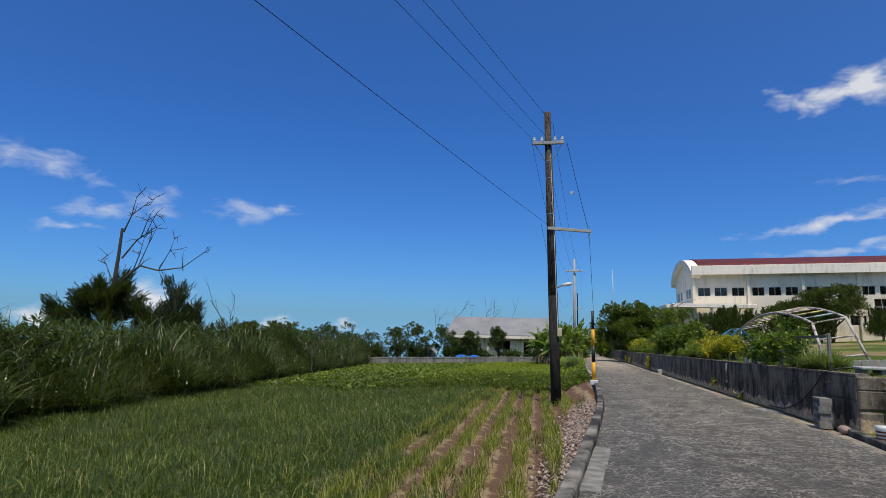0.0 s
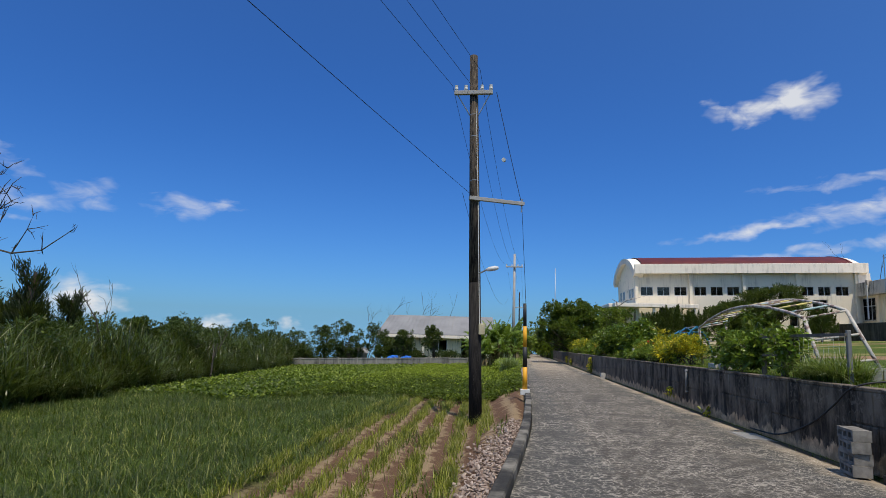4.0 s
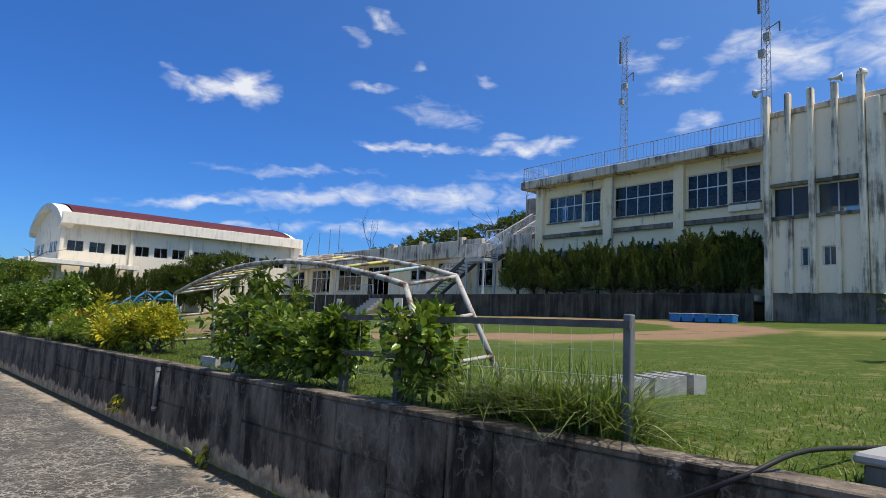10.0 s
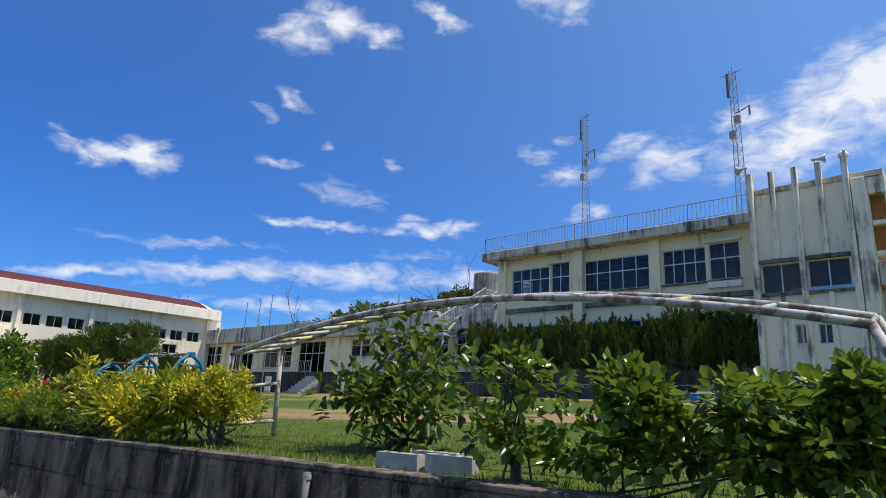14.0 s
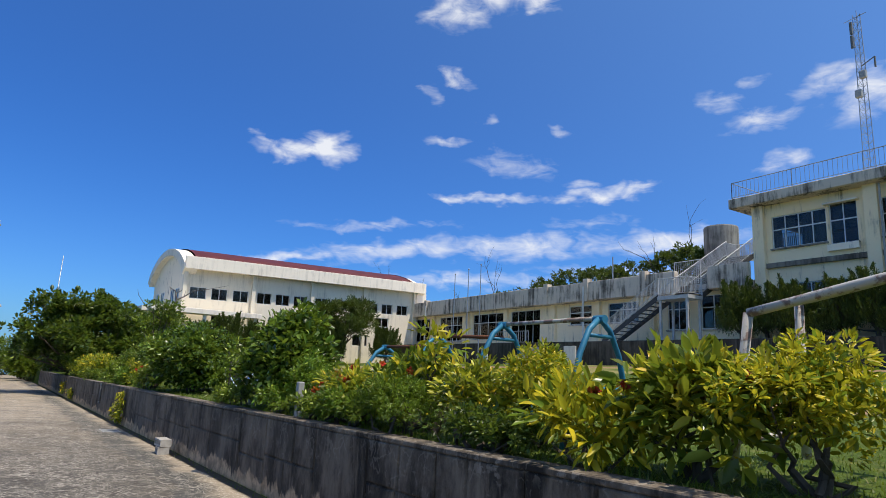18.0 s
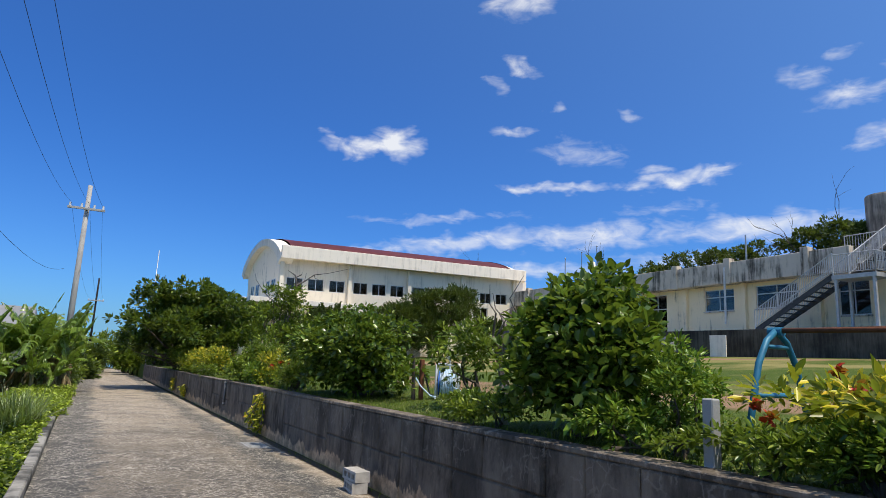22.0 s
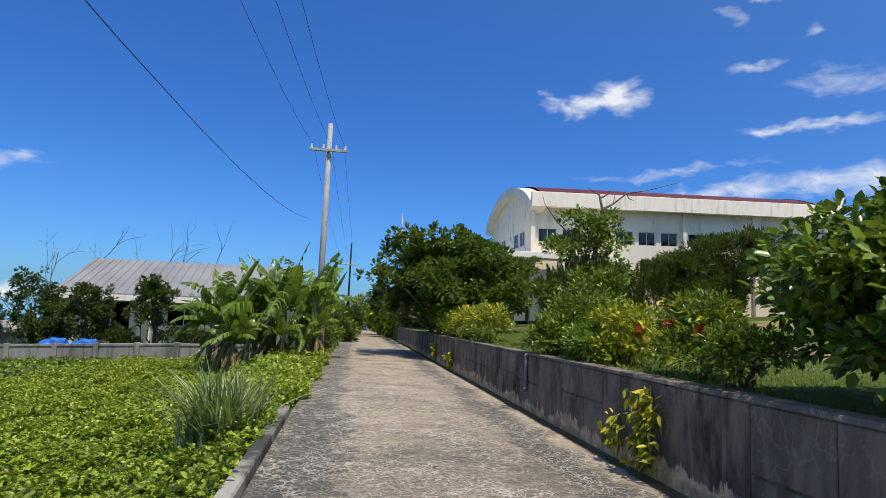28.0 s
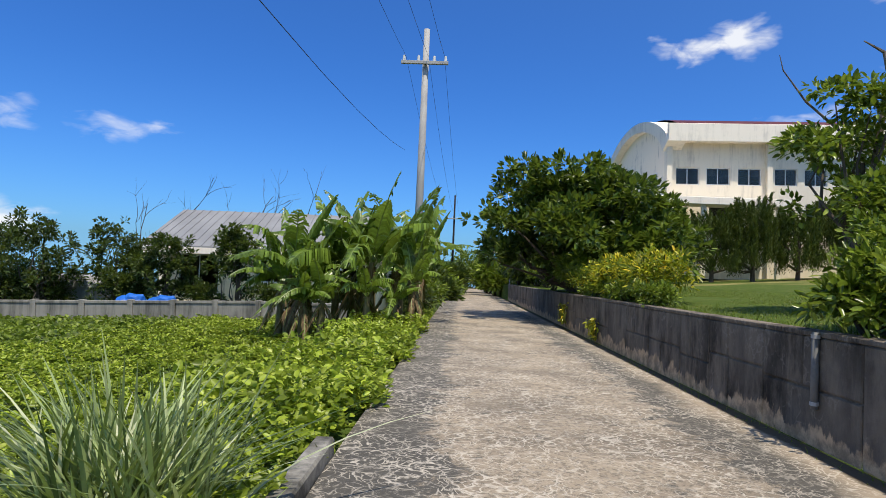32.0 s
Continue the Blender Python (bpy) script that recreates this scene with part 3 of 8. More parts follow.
L_WEED = leafy("dark creeping weed leaves", (0.045, 0.080, 0.010), (0.125, 0.175, 0.018), (0.22, 0.27, 0.035), 0.55, 0.3, 0.88)
L_GRASS = leafy("field grass blades", (0.022, 0.046, 0.005), (0.086, 0.130, 0.011), (0.34, 0.35, 0.09), 0.6, 0.25, 0.86, 0.55)
L_LAWN = leafy("lawn blades", (0.085, 0.135, 0.010), (0.17, 0.225, 0.024), (0.27, 0.24, 0.08), 0.6, 0.3, 0.92)
L_VERGE = leafy("tall verge grass blades", (0.085, 0.13, 0.018), (0.24, 0.31, 0.07), (0.46, 0.46, 0.20), 0.5, 0.3, 0.9)
L_STUBBLE = leafy("yellow-green stubble blades", (0.13, 0.17, 0.014), (0.33, 0.34, 0.04), (0.42, 0.35, 0.15), 0.65, 0.3)
L_REED = leafy("cane leaves", (0.024, 0.043, 0.008), (0.112, 0.150, 0.027), (0.30, 0.31, 0.15), 0.40, 0.16, 0.93)
L_SILVER = leafy("silvery grass blades", (0.17, 0.235, 0.075), (0.40, 0.49, 0.21), (0.64, 0.67, 0.42), 0.42, 0.28, 0.9)
L_BANANA = leafy("banana leaf", (0.10, 0.175, 0.022), (0.21, 0.31, 0.045), None, 0.34, 0.32)
L_MIDRIB = leafy("pale banana midrib", (0.30, 0.40, 0.10), (0.40, 0.50, 0.16), None, 0.5, 0.2)
L_BANDRY = leafy("dry banana leaf", (0.12, 0.075, 0.03), (0.22, 0.145, 0.065), None, 0.8, 0.2)
L_RED = leafy("red hibiscus petals", (0.55, 0.012, 0.008), (0.70, 0.03, 0.012), None, 0.5, 0.3)
L_FAR = leafy("far shrub leaves", (0.022, 0.046, 0.010), (0.058, 0.092, 0.020), (0.13, 0.17, 0.035), 0.55, 0.2)



# ---- mesh helpers ----
def g(y):
    """Level of the lane, which falls gently ahead."""
    return -0.0175 * max(min(y, 110.0), -60.0)


def low_kerb_x(y):
    """Edge of the lane before the wall begins."""
    return 3.05 - 0.085 * (2.0 - max(y, -14.0))


def ground_z(x, y):
    lane = g(y)
    if x <= -0.85:
        s = min(1.0, (-0.85 - x) / 0.95)
        away = max(0.0, math.hypot(min(x + 26, 0), max(y - 75, 0)) - 8)
        return lane - 0.06 - 0.42 * s - 0.040 * max(0.0, min(-x - 1.8, 30.0)) - 0.045 * min(away, 1400.0)
    if x < (3.3 if y > 1.62 else low_kerb_x(y) + 0.08):
        return lane - 0.09 - 0.04 * max(0.0, min(y - 110, 1400.0))
    s = max(0.0, min((x - 3.4) / 26.0, 1.6))
    up = (lane + 0.90) * (1 - s) + (2.42 - 0.013 * max(min(y, 90.0), -20.0)) * s
    if y < 1.62:
        k = max(0.0, min((x - 3.3) / 9.0, 1.0))
        low = lane + 0.02
        return low * (1 - k) + up * k
    return up - 0.04 * max(0.0, min(math.hypot(max(x - 60, 0), max(y - 95, 0)), 1400.0))


def link(name, me, material, parent=None, label="", smooth=False):
    me.materials.append(material)
    if smooth:
        me.shade_smooth()
    ob = new(name, me)
    ob.parent = parent
    if label:
        tagged(ob, label)
    return ob


def part(name, bm, material, parent=None, label="", smooth=False):
    me = bpy.data.meshes.new(name)
    bm.normal_update()
    bm.to_mesh(me)
    bm.free()
    return link(name, me, material, parent, label, smooth)


def from_arrays(name, verts, faces, material, parent=None, label=""):
    """A mesh from numpy arrays: verts n x 3, faces m x k."""
    me = bpy.data.meshes.new(name)
    v, f = np.asarray(verts, np.float32), np.asarray(faces, np.int32)
    k = f.shape[1]
    me.vertices.add(len(v))
    me.vertices.foreach_set("co", v.ravel())
    me.loops.add(f.size)
    me.loops.foreach_set("vertex_index", f.ravel())
    me.polygons.add(len(f))
    me.polygons.foreach_set("loop_start", np.arange(0, f.size, k, dtype=np.int32))
    me.update(calc_edges=True)
    return link(name, me, material, parent, label)


def thing(name, label, category, group="", m=None, kind=""):
    ob = new(name)
    ob.empty_display_size = 0.2
    if m is not None:
        ob.matrix_world = m
    return tagged(ob, label, category, group, kind)


def box(bm, x0, x1, y0, y1, z0, z1, bevel=0.0):
    v = [bm.verts.new(p) for p in ((x0, y0, z0), (x1, y0, z0), (x1, y1, z0), (x0, y1, z0), (x0, y0, z1), (x1, y0, z1), (x1, y1, z1), (x0, y1, z1))]
    fs = [bm.faces.new([v[i] for i in q]) for q in ((3, 2, 1, 0), (4, 5, 6, 7), (0, 1, 5, 4), (1, 2, 6, 5), (2, 3, 7, 6), (3, 0, 4, 7))]
    if bevel:
        es = list({e for f in fs for e in f.edges})
        bmesh.ops.bevel(bm, geom=es, offset=bevel, segments=1, affect="EDGES")
    return bm


def boxes(*dims, bevel=0.0):
    bm = bmesh.new()
    for d in dims:
        box(bm, *d, bevel=bevel)
    return bm


def tube(bm, pts, radii, sides=8, cap=True):
    """A tapered tube along a line of points."""
    pts = [Vector(p) for p in pts]
    if isinstance(radii, (int, float)):
        radii = [radii] * len(pts)
    rings, side = [], None
    for i, p in enumerate(pts):
        d = (pts[min(i + 1, len(pts) - 1)] - pts[max(i - 1, 0)]).normalized()
        if side is None:
            side = d.orthogonal().normalized()
        side = (side - d * side.dot(d)).normalized()
        up = d.cross(side)
        rings.append([bm.verts.new(p + (side * math.cos(a) + up * math.sin(a)) * radii[i]) for a in (2 * math.pi * k / sides for k in range(sides))])
    for a, b in zip(rings, rings[1:]):
        for k in range(sides):
            bm.faces.new((a[k], a[(k + 1) % sides], b[(k + 1) % sides], b[k]))
    if cap:
        bm.faces.new(rings[0][::-1])
        bm.faces.new(rings[-1])
    return bm


def tubes(*lines, sides=8):
    bm = bmesh.new()
    for pts, r in lines:
        tube(bm, pts, r, sides)
    return bm


def prism(bm, outline, y0, y1):
    """An outline in x, z drawn out along y."""
    a = [bm.verts.new((x, y0, z)) for x, z in outline]
    b = [bm.verts.new((x, y1, z)) for x, z in outline]
    bm.faces.new(a)
    bm.faces.new(b[::-1])
    for i in range(len(a)):
        j = (i + 1) % len(a)
        bm.faces.new((a[j], a[i], b[i], b[j]))
    bmesh.ops.recalc_face_normals(bm, faces=bm.faces)
    return bm


# ---- foliage helpers ----
def leaves_at(rng, p, out, size, aspect=0.42, spread=0.8, droop=0.25, fold=0.25):
    """Oval folded leaves at points p, growing roughly along out. Returns verts and quads."""
    n = len(p)
    d = out + rng.normal(0, spread, (n, 3)) + np.array([0, 0, -droop])
    d /= np.linalg.norm(d, axis=1, keepdims=True) + 1e-9
    up = np.array([0, 0, 1.0]) + rng.normal(0, 0.5, (n, 3))
    s = np.cross(d, up)
    s /= np.linalg.norm(s, axis=1, keepdims=True) + 1e-9
    nrm = np.cross(s, d)
    ln = (size * rng.uniform(0.6, 1.25, n))[:, None]
    w = ln * aspect * 0.5
    b, t = p, p + d * ln - nrm * ln * 0.12
    l1, l2 = p + d * ln * 0.30 + s * w + nrm * w * fold, p + d * ln * 0.70 + s * w * 0.8 + nrm * w * fold * 0.6
    r1, r2 = p + d * ln * 0.30 - s * w + nrm * w * fold, p + d * ln * 0.70 - s * w * 0.8 + nrm * w * fold * 0.6
    v = np.stack([b, l1, l2, t, r2, r1], 1).reshape(-1, 3)
    k = np.arange(n)[:, None] * 6
    f = np.concatenate([k + [0, 3, 2, 1], k + [0, 5, 4, 3]], 1).reshape(-1, 4)
    return v, f


def lump_points(rng, lumps, n, shell=0.45):
    """Points in a set of ellipsoids (x, y, z, rx, ry, rz), thicker towards their skins. Also the way out."""
    vol = np.array([l[3] * l[4] * l[5] for l in lumps]) ** 0.75
    pick = rng.choice(len(lumps), n, p=vol / vol.sum())
    u = rng.normal(0, 1, (n, 3))
    u /= np.linalg.norm(u, axis=1, keepdims=True)
    u[:, 2] = np.where(u[:, 2] < -0.35, -u[:, 2], u[:, 2])
    r = 1 - shell * rng.random(n) ** 1.6
    a = np.array(lumps)[pick]
    return a[:, :3] + u * a[:, 3:] * r[:, None], u


def blades_at(rng, p, height, width, lean=0.35, segs=2):
    """Curved grass blades at points p (n x 3). Returns verts and quads; the tip is pinched."""
    n = len(p)
    ang = rng.uniform(0, 2 * math.pi, n)
    d = np.stack([np.cos(ang), np.sin(ang), np.zeros(n)], 1)
    s = np.stack([-np.sin(ang), np.cos(ang), np.zeros(n)], 1)
    h = (height * rng.uniform(0.5, 1.2, n))[:, None]
    ln = np.abs(rng.normal(lean, lean * 0.5, n))[:, None]
    rows = []
    for i in range(segs + 1):
        f = i / segs
        c = p + np.array([0, 0, 1.0]) * h * (f - 0.35 * ln * f * f) + d * h * ln * f ** 1.7
        w = width * 0.5 * (1 - f) ** 0.7 + 0.0008
        rows += [c + s * w, c - s * w]
    v = np.stack(rows, 1).reshape(-1, 3)
    m = 2 * (segs + 1)
    k = np.arange(n)[:, None] * m
    f = np.concatenate([k + [2 * i, 2 * i + 1, 2 * i + 3, 2 * i + 2] for i in range(segs)], 1).reshape(-1, 4)
    return v, f


def crown(parent, lumps, n, size, material, seed, name="crown", label="", tuft=0, **kw):
    """Leaves all over the lumps; with tuft, in rosettes of about that many at the twig ends."""
    rng = np.random.default_rng(seed)
    shell = kw.pop("shell", 0.45)
    if tuft:
        m = max(1, n // tuft)
        c, away = lump_points(rng, lumps, m, shell)
        pick = rng.integers(0, m, n)
        d = rng.normal(0, 1, (n, 3))
        d /= np.linalg.norm(d, axis=1, keepdims=True)
        d += away[pick] * 0.7 + np.array([0, 0, 0.25])
        grow = (0.55 + 0.9 * rng.random(m))[pick][:, None]
        p, out = c[pick] + d * size * 0.55 * grow, d
        kw["spread"] = 0.25
    else:
        p, out = lump_points(rng, lumps, n, shell)
    v, f = leaves_at(rng, p, out, size, **kw)
    return from_arrays(name, v, f, material, parent, label)


def limbs(rng, base, tops, r0, bends=0.12):
    """Lines for a trunk's limbs from base to each top, bent a little."""
    out = []
    base = np.array(base, float)
    for t in tops:
        t = np.array(t, float)
        pts = [base + (t - base) * f + rng.normal(0, bends, 3) * f * (1 - f) * 3 for f in (0, 0.25, 0.5, 0.75, 1.0)]
        out.append((pts, [r0, r0 * 0.75, r0 * 0.5, r0 * 0.32, r0 * 0.14]))
    return out


def rough_lumps(rng, x, y, z0, w, d, h, n=9, low=0.25):
    """An uneven shrub body of ellipsoids standing on z0."""
    out = []
    for i in range(n):
        a, r = rng.uniform(0, 2 * math.pi), rng.random() ** 0.6
        k = rng.uniform(0.28, 0.5)
        zz = z0 + h * (low + (0.80 - low) * rng.random() * (1.15 - 0.55 * r))
        out.append((x + math.cos(a) * r * w * 0.36, y + math.sin(a) * r * d * 0.36, zz, w * k * 0.62, d * k * 0.62, h * k * 0.55))
    out.append((x, y, z0 + h * 0.5, w * 0.32, d * 0.32, h * 0.36))
    return out


def shrub(name, label, x, y, w, d, h, n, size, material, seed, category="bush", group="", z=None, stems=6, extra=None, **kw):
    rng = np.random.default_rng(seed)
    z = ground_z(x, y) if z is None else z
    top = thing(name, label, category, group, pose(x, y, z))
    body = rough_lumps(rng, 0, 0, 0, w, d, h, kw.pop("lumps", 10), kw.pop("low", 0.25))
    crown(top, body, n, size, material, seed, "foliage", tuft=kw.pop("tuft", 14), **kw)
    lines = limbs(rng, (0, 0, -0.05), [b[:3] for b in body[:stems]], 0.02 + 0.012 * h)
    for line in lines:
        part("stem", tubes(line, sides=5), M_BARK, top)
    if extra:
        crown(top, [(a, b, c * 1.02, e * 1.05, f2 * 1.05, g2 * 1.05) for a, b, c, e, f2, g2 in body], extra[0], extra[1], extra[2], seed + 1, extra[3], shell=0.12)
    return top


def bare_tree(name, label, x, y, z, h, seed, r=0.06, spread=0.35, category="tree", depth=3):
    """A dead tree: forked bare limbs."""
    rng = np.random.default_rng(seed)
    top = thing(name, label, category, "", pose(x, y, z))
    bm = bmesh.new()

    def grow(p, d, ln, rad, left):
        pts, rs = [p], [rad]
        for i in range(4):
            d = d + rng.normal(0, 0.16, 3)
            d /= np.linalg.norm(d)
            p = p + d * ln / 4
            pts.append(p)
            rs.append(rad * (1 - 0.13 * (i + 1)))
        tube(bm, pts, rs, 5)
        if left:
            for _ in range(rng.integers(2, 4)):
                nd = d + rng.normal(0, spread, 3) + np.array([0, 0, 0.15])
                grow(pts[rng.integers(2, 5)], nd / np.linalg.norm(nd), ln * rng.uniform(0.45, 0.7), rad * 0.5, left - 1)

    grow(np.zeros(3), np.array([0.05, 0, 1.0]), h * 0.5, r, depth)
    part("trunk", bm, M_DEAD, top)
    return top


# ---- ground, lane, kerb, retaining wall ----
def build_ground():
    xs = [-1500, -600, -250, -120, -70, -45, -35] + list(np.arange(-30, -4, 1.0)) + list(np.arange(-4, -1.0, 0.25)) + [-0.95, -0.85, -0.6, 1.0] + list(np.arange(1.5, 3.15, 0.1)) + [3.2, 3.3, 3.38] + list(np.arange(3.8, 9, 0.5)) + list(np.arange(9, 60, 2.0)) + [70, 90, 120, 200, 400, 800, 1500]
    ys = [-1500, -500, -150, -60, -40, -30, -20, -15] + list(np.arange(-12, 1.5, 0.5)) + [1.58, 1.64] + list(np.arange(2, 60, 0.75)) + list(np.arange(60, 110, 4)) + [130, 180, 300, 600, 1500]
    verts = []
    for y in ys:
        for x in xs:
            z = ground_z(x, y) - (0.05 if -0.8 < x < (3.35 if y > 1.62 else low_kerb_x(y) + 0.08) else 0.0)
            if -30 < x < -1 and -15 < y < 60:
                z += 0.07 * noise.noise((x * 0.6, y * 0.6, 0.0))
                if -4.2 < x and y < 17:
                    z += 0.035 * math.sin((x + 0.06 * y) * 2 * math.pi / 0.52)
            if x > 3.6 and y > 1.7 and x < 60:
                z += 0.05 * noise.noise((x * 0.5, y * 0.5, 3.0))
            verts.append((x, y, z))
    w = len(xs)
    i, j = np.meshgrid(np.arange(w - 1), np.arange(len(ys) - 1))
    a = (j * w + i).ravel()
    ob = from_arrays("ground", verts, np.stack([a, a + 1, a + w + 1, a + w], 1), M_GROUND)
    ob.data.shade_smooth()
    tagged(ob, "grassy ground with bare red earth strips", "ground", kind="structure")


KERB = [(-2.35, -14.0), (-1.75, -9.5), (-1.25, -4.6), (-1.0, -1.7), (-0.74, 2.0), (-0.58, 4.6), (-0.47, 9.0), (-0.42, 16.0), (-0.50, 25.0), (-0.62, 32.4)]


def kerb_x(y):
    for (xa, ya), (xb, yb) in zip(KERB, KERB[1:]):
        if y <= yb:
            return xa + (xb - xa) * (y - ya) / (yb - ya)
    return KERB[-1][0]


def build_road():
    verts, faces = [], []
    ys = list(np.arange(-40, 62, 1.0)) + list(np.arange(62, 112, 5.0))
    for y in ys:
        left, right = kerb_x(max(y, -14)) + 0.01, 3.215 if y > 2.0 else low_kerb_x(y) + 0.01
        if y > 62:
            left, right = left + 0.02 * (y - 62), right - 0.015 * (y - 62)
        for k in range(5):
            f = k / 4
            verts.append((left + (right - left) * f, y, g(y) - (0.025 if k == 4 else 0.0) + 0.02 * math.sin(f * math.pi)))
    for j in range(len(ys) - 1):
        for k in range(4):
            a = j * 5 + k
            faces.append((a, a + 1, a + 6, a + 5))
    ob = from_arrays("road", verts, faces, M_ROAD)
    ob.data.shade_smooth()
    tagged(ob, "worn pale concrete lane with cracked veins and black lichen", "road", kind="structure")


def build_kerb():
    top = thing("kerb", "low dark mossy concrete kerb along the lane", "kerb", kind="structure")
    y = -14.0
    k = 0
    while y < 32.3:
        y2 = min(y + 1.95, 32.4)
        bm = bmesh.new()
        for ya, yb in ((y + 0.006, y2 - 0.006),):
            xa, xb = kerb_x(ya), kerb_x(yb)
            prof = ((-0.14, -0.35), (0.0, -0.35), (0.0, 0.085), (-0.015, 0.105), (-0.125, 0.105), (-0.14, 0.09))
            r0 = [bm.verts.new((xa + px, ya, g(ya) + pz)) for px, pz in prof]
            r1 = [bm.verts.new((xb + px, yb, g(yb) + pz)) for px, pz in prof]
            bm.faces.new(r0)
            bm.faces.new(r1[::-1])
            for i in range(6):
                j = (i + 1) % 6
                bm.faces.new((r0[j], r0[i], r1[i], r1[j]))
        bmesh.ops.recalc_face_normals(bm, faces=bm.faces)
        part("kerb_stone", bm, M_KERB if y < 17 else M_KERBPALE, top)
        y, k = y2, k + 1
    return top


def build_low_kerb():
    top = thing("low_kerb", "low dark concrete kerb at the school entrance verge", "kerb", kind="structure")
    for k in range(9):
        ya, yb = 2.0 - 1.2 * (k + 1) + 0.008, 2.0 - 1.2 * k
        bm = bmesh.new()
        box(bm, 0.0, 0.13, ya, yb, -0.25, 0.075, bevel=0.012)
        for v in bm.verts:
            v.co.x += low_kerb_x(v.co.y)
            v.co.z += g(v.co.y)
        part("kerb_stone", bm, M_KERB, top)


WALL_Y0, WALL_Y1, WALL_X, WALL_H = 1.6, 66.0, 3.2, 0.93


def build_wall():
    rng = random.Random(5)
    top = thing("wall_east", "black-stained cast concrete retaining wall with stone-pattern joints", "wall", kind="structure")
    bm = bmesh.new()
    ys = list(np.arange(WALL_Y0, WALL_Y1 + 0.1, 4.6))
    rows = [[bm.verts.new((WALL_X + dx, y, g(y) + z)) for dx, z in ((0.018, -0.3), (0.20, -0.3), (0.20, 0.90), (0.018, 0.90))] for y in ys]
    bm.faces.new(rows[0])
    bm.faces.new(rows[-1][::-1])
    for a, b in zip(rows, rows[1:]):
        for i in range(4):
            j = (i + 1) % 4
            bm.faces.new((a[j], a[i], b[i], b[j]))
    part("core", bm, M_WALL, top)

    def slab(ya, yb, za, zb, name, xa=WALL_X, xb=WALL_X + 0.05, skew=0.0, bev=0.012):
        bm = bmesh.new()
        f = [(xa + bev, ya, za), (xa + bev, yb, za), (xa + bev, yb, zb), (xa + bev, ya, zb)]
        c = [(xa, ya + bev, za + bev), (xa, yb - bev, za + bev), (xa, yb - bev, zb - bev), (xa, ya + bev, zb - bev)]
        bk = [(xb, ya, za), (xb, yb, za), (xb, yb, zb), (xb, ya, zb)]
        jit = [rng.uniform(-0.006, 0.006) for _ in range(4)]
        fit_z = lambda p, k: (p[0] + jit[k], p[1], p[2] + g(p[1]))
        A, B, C = ([bm.verts.new(fit_z(p, k)) for k, p in enumerate(q)] for q in (c, f, bk))
        bm.faces.new(A[::-1])
        for i in range(4):
            j = (i + 1) % 4
            bm.faces.new((A[i], A[j], B[j], B[i]))
            bm.faces.new((B[i], B[j], C[j], C[i]))
        part(name, bm, M_WALL, top)

    y = WALL_Y0
    while y < WALL_Y1 - 0.3:
        w = rng.uniform(0.9, 1.5)
        y2 = min(y + w, WALL_Y1)
        h = rng.choice((0.38, 0.46, 0.52))
        j = 0.008
        kind = rng.random()
        if kind < 0.2:
            slab(y + j, y2 - j, -0.02, 0.895, "panel")
        else:
            m = y + (y2 - y) * rng.uniform(0.35, 0.65)
            slab(y + j, y2 - j, -0.02, h - j, "panel") if rng.random() < 0.5 else (slab(y + j, m - j, -0.02, h - j, "panel"), slab(m + j, y2 - j, -0.02, h - j, "panel"))
            m = y + (y2 - y) * rng.uniform(0.35, 0.65)
            slab(y + j, m - j, h + j, 0.895, "panel")
            slab(m + j, y2 - j, h + j, 0.895, "panel")
        y = y2
    y = WALL_Y0
    while y < WALL_Y1 - 0.3:
        y2 = min(y + 4.6, WALL_Y1)
        slab(y + 0.004, y2 - 0.004, 0.90, 0.945, "coping", WALL_X - 0.004, WALL_X + 0.205, 0, 0.008)
        y = y2
    # return of the wall at its near end
    top2 = thing("wall_south", "rough black rubble-faced wall end beside the school entrance", "wall", kind="structure")
    x = WALL_X + 0.21
    for zz in (0.0, 0.34, 0.64):
        x = WALL_X + 0.01
        while x < 8.5:
            w = rng.uniform(0.35, 0.8)
            top_z = min(zz + 0.32, 0.9) if zz < 0.6 else 0.88
            if x > 5.5 and zz > 0.6:
                break
            bm = boxes((x + 0.01, x + w - 0.01, WALL_Y0 - 0.03 - rng.uniform(0, 0.05), WALL_Y0 + 0.02, zz + 0.01 - 0.1 * (zz == 0), top_z), bevel=0.025)
            part("stone", bm, M_WALL, top2)
            x += w
    bm = boxes((WALL_X + 0.02, 8.6, WALL_Y0 + 0.018, WALL_Y0 + 0.16, -0.2, 0.87))
    part("core", bm, M_WALL, top2)


build_ground()
build_road()
build_kerb()
build_low_kerb()
build_wall()



# ---- buildings ----
def wall_cells(parent, name, v0, v1, u0, u1, z0, z1, holes, material, along="y", label=""):
    """A wall of thickness v0..v1 from u0 to u1, with holes (ua, ub, za, zb) cut through it."""
    us = sorted({u0, u1, *[h[0] for h in holes], *[h[1] for h in holes]})
    zs = sorted({z0, z1, *[h[2] for h in holes], *[h[3] for h in holes]})
    us, zs = [u for u in us if u0 <= u <= u1], [z for z in zs if z0 <= z <= z1]
    bm = bmesh.new()
    for ua, ub in zip(us, us[1:]):
        run = None
        for za, zb in [*zip(zs, zs[1:]), (None, None)]:
            solid = za is not None and not any(h[0] < (ua + ub) / 2 < h[1] and h[2] < (za + zb) / 2 < h[3] for h in holes)
            if solid:
                run = (run[0], zb) if run else (za, zb)
            elif run:
                d = (v0, v1, ua, ub, *run) if along == "y" else (ua, ub, v0, v1, *run)
                box(bm, *d)
                run = None
    bmesh.ops.remove_doubles(bm, verts=bm.verts, dist=0.0005)
    return part(name, bm, material, parent, label)


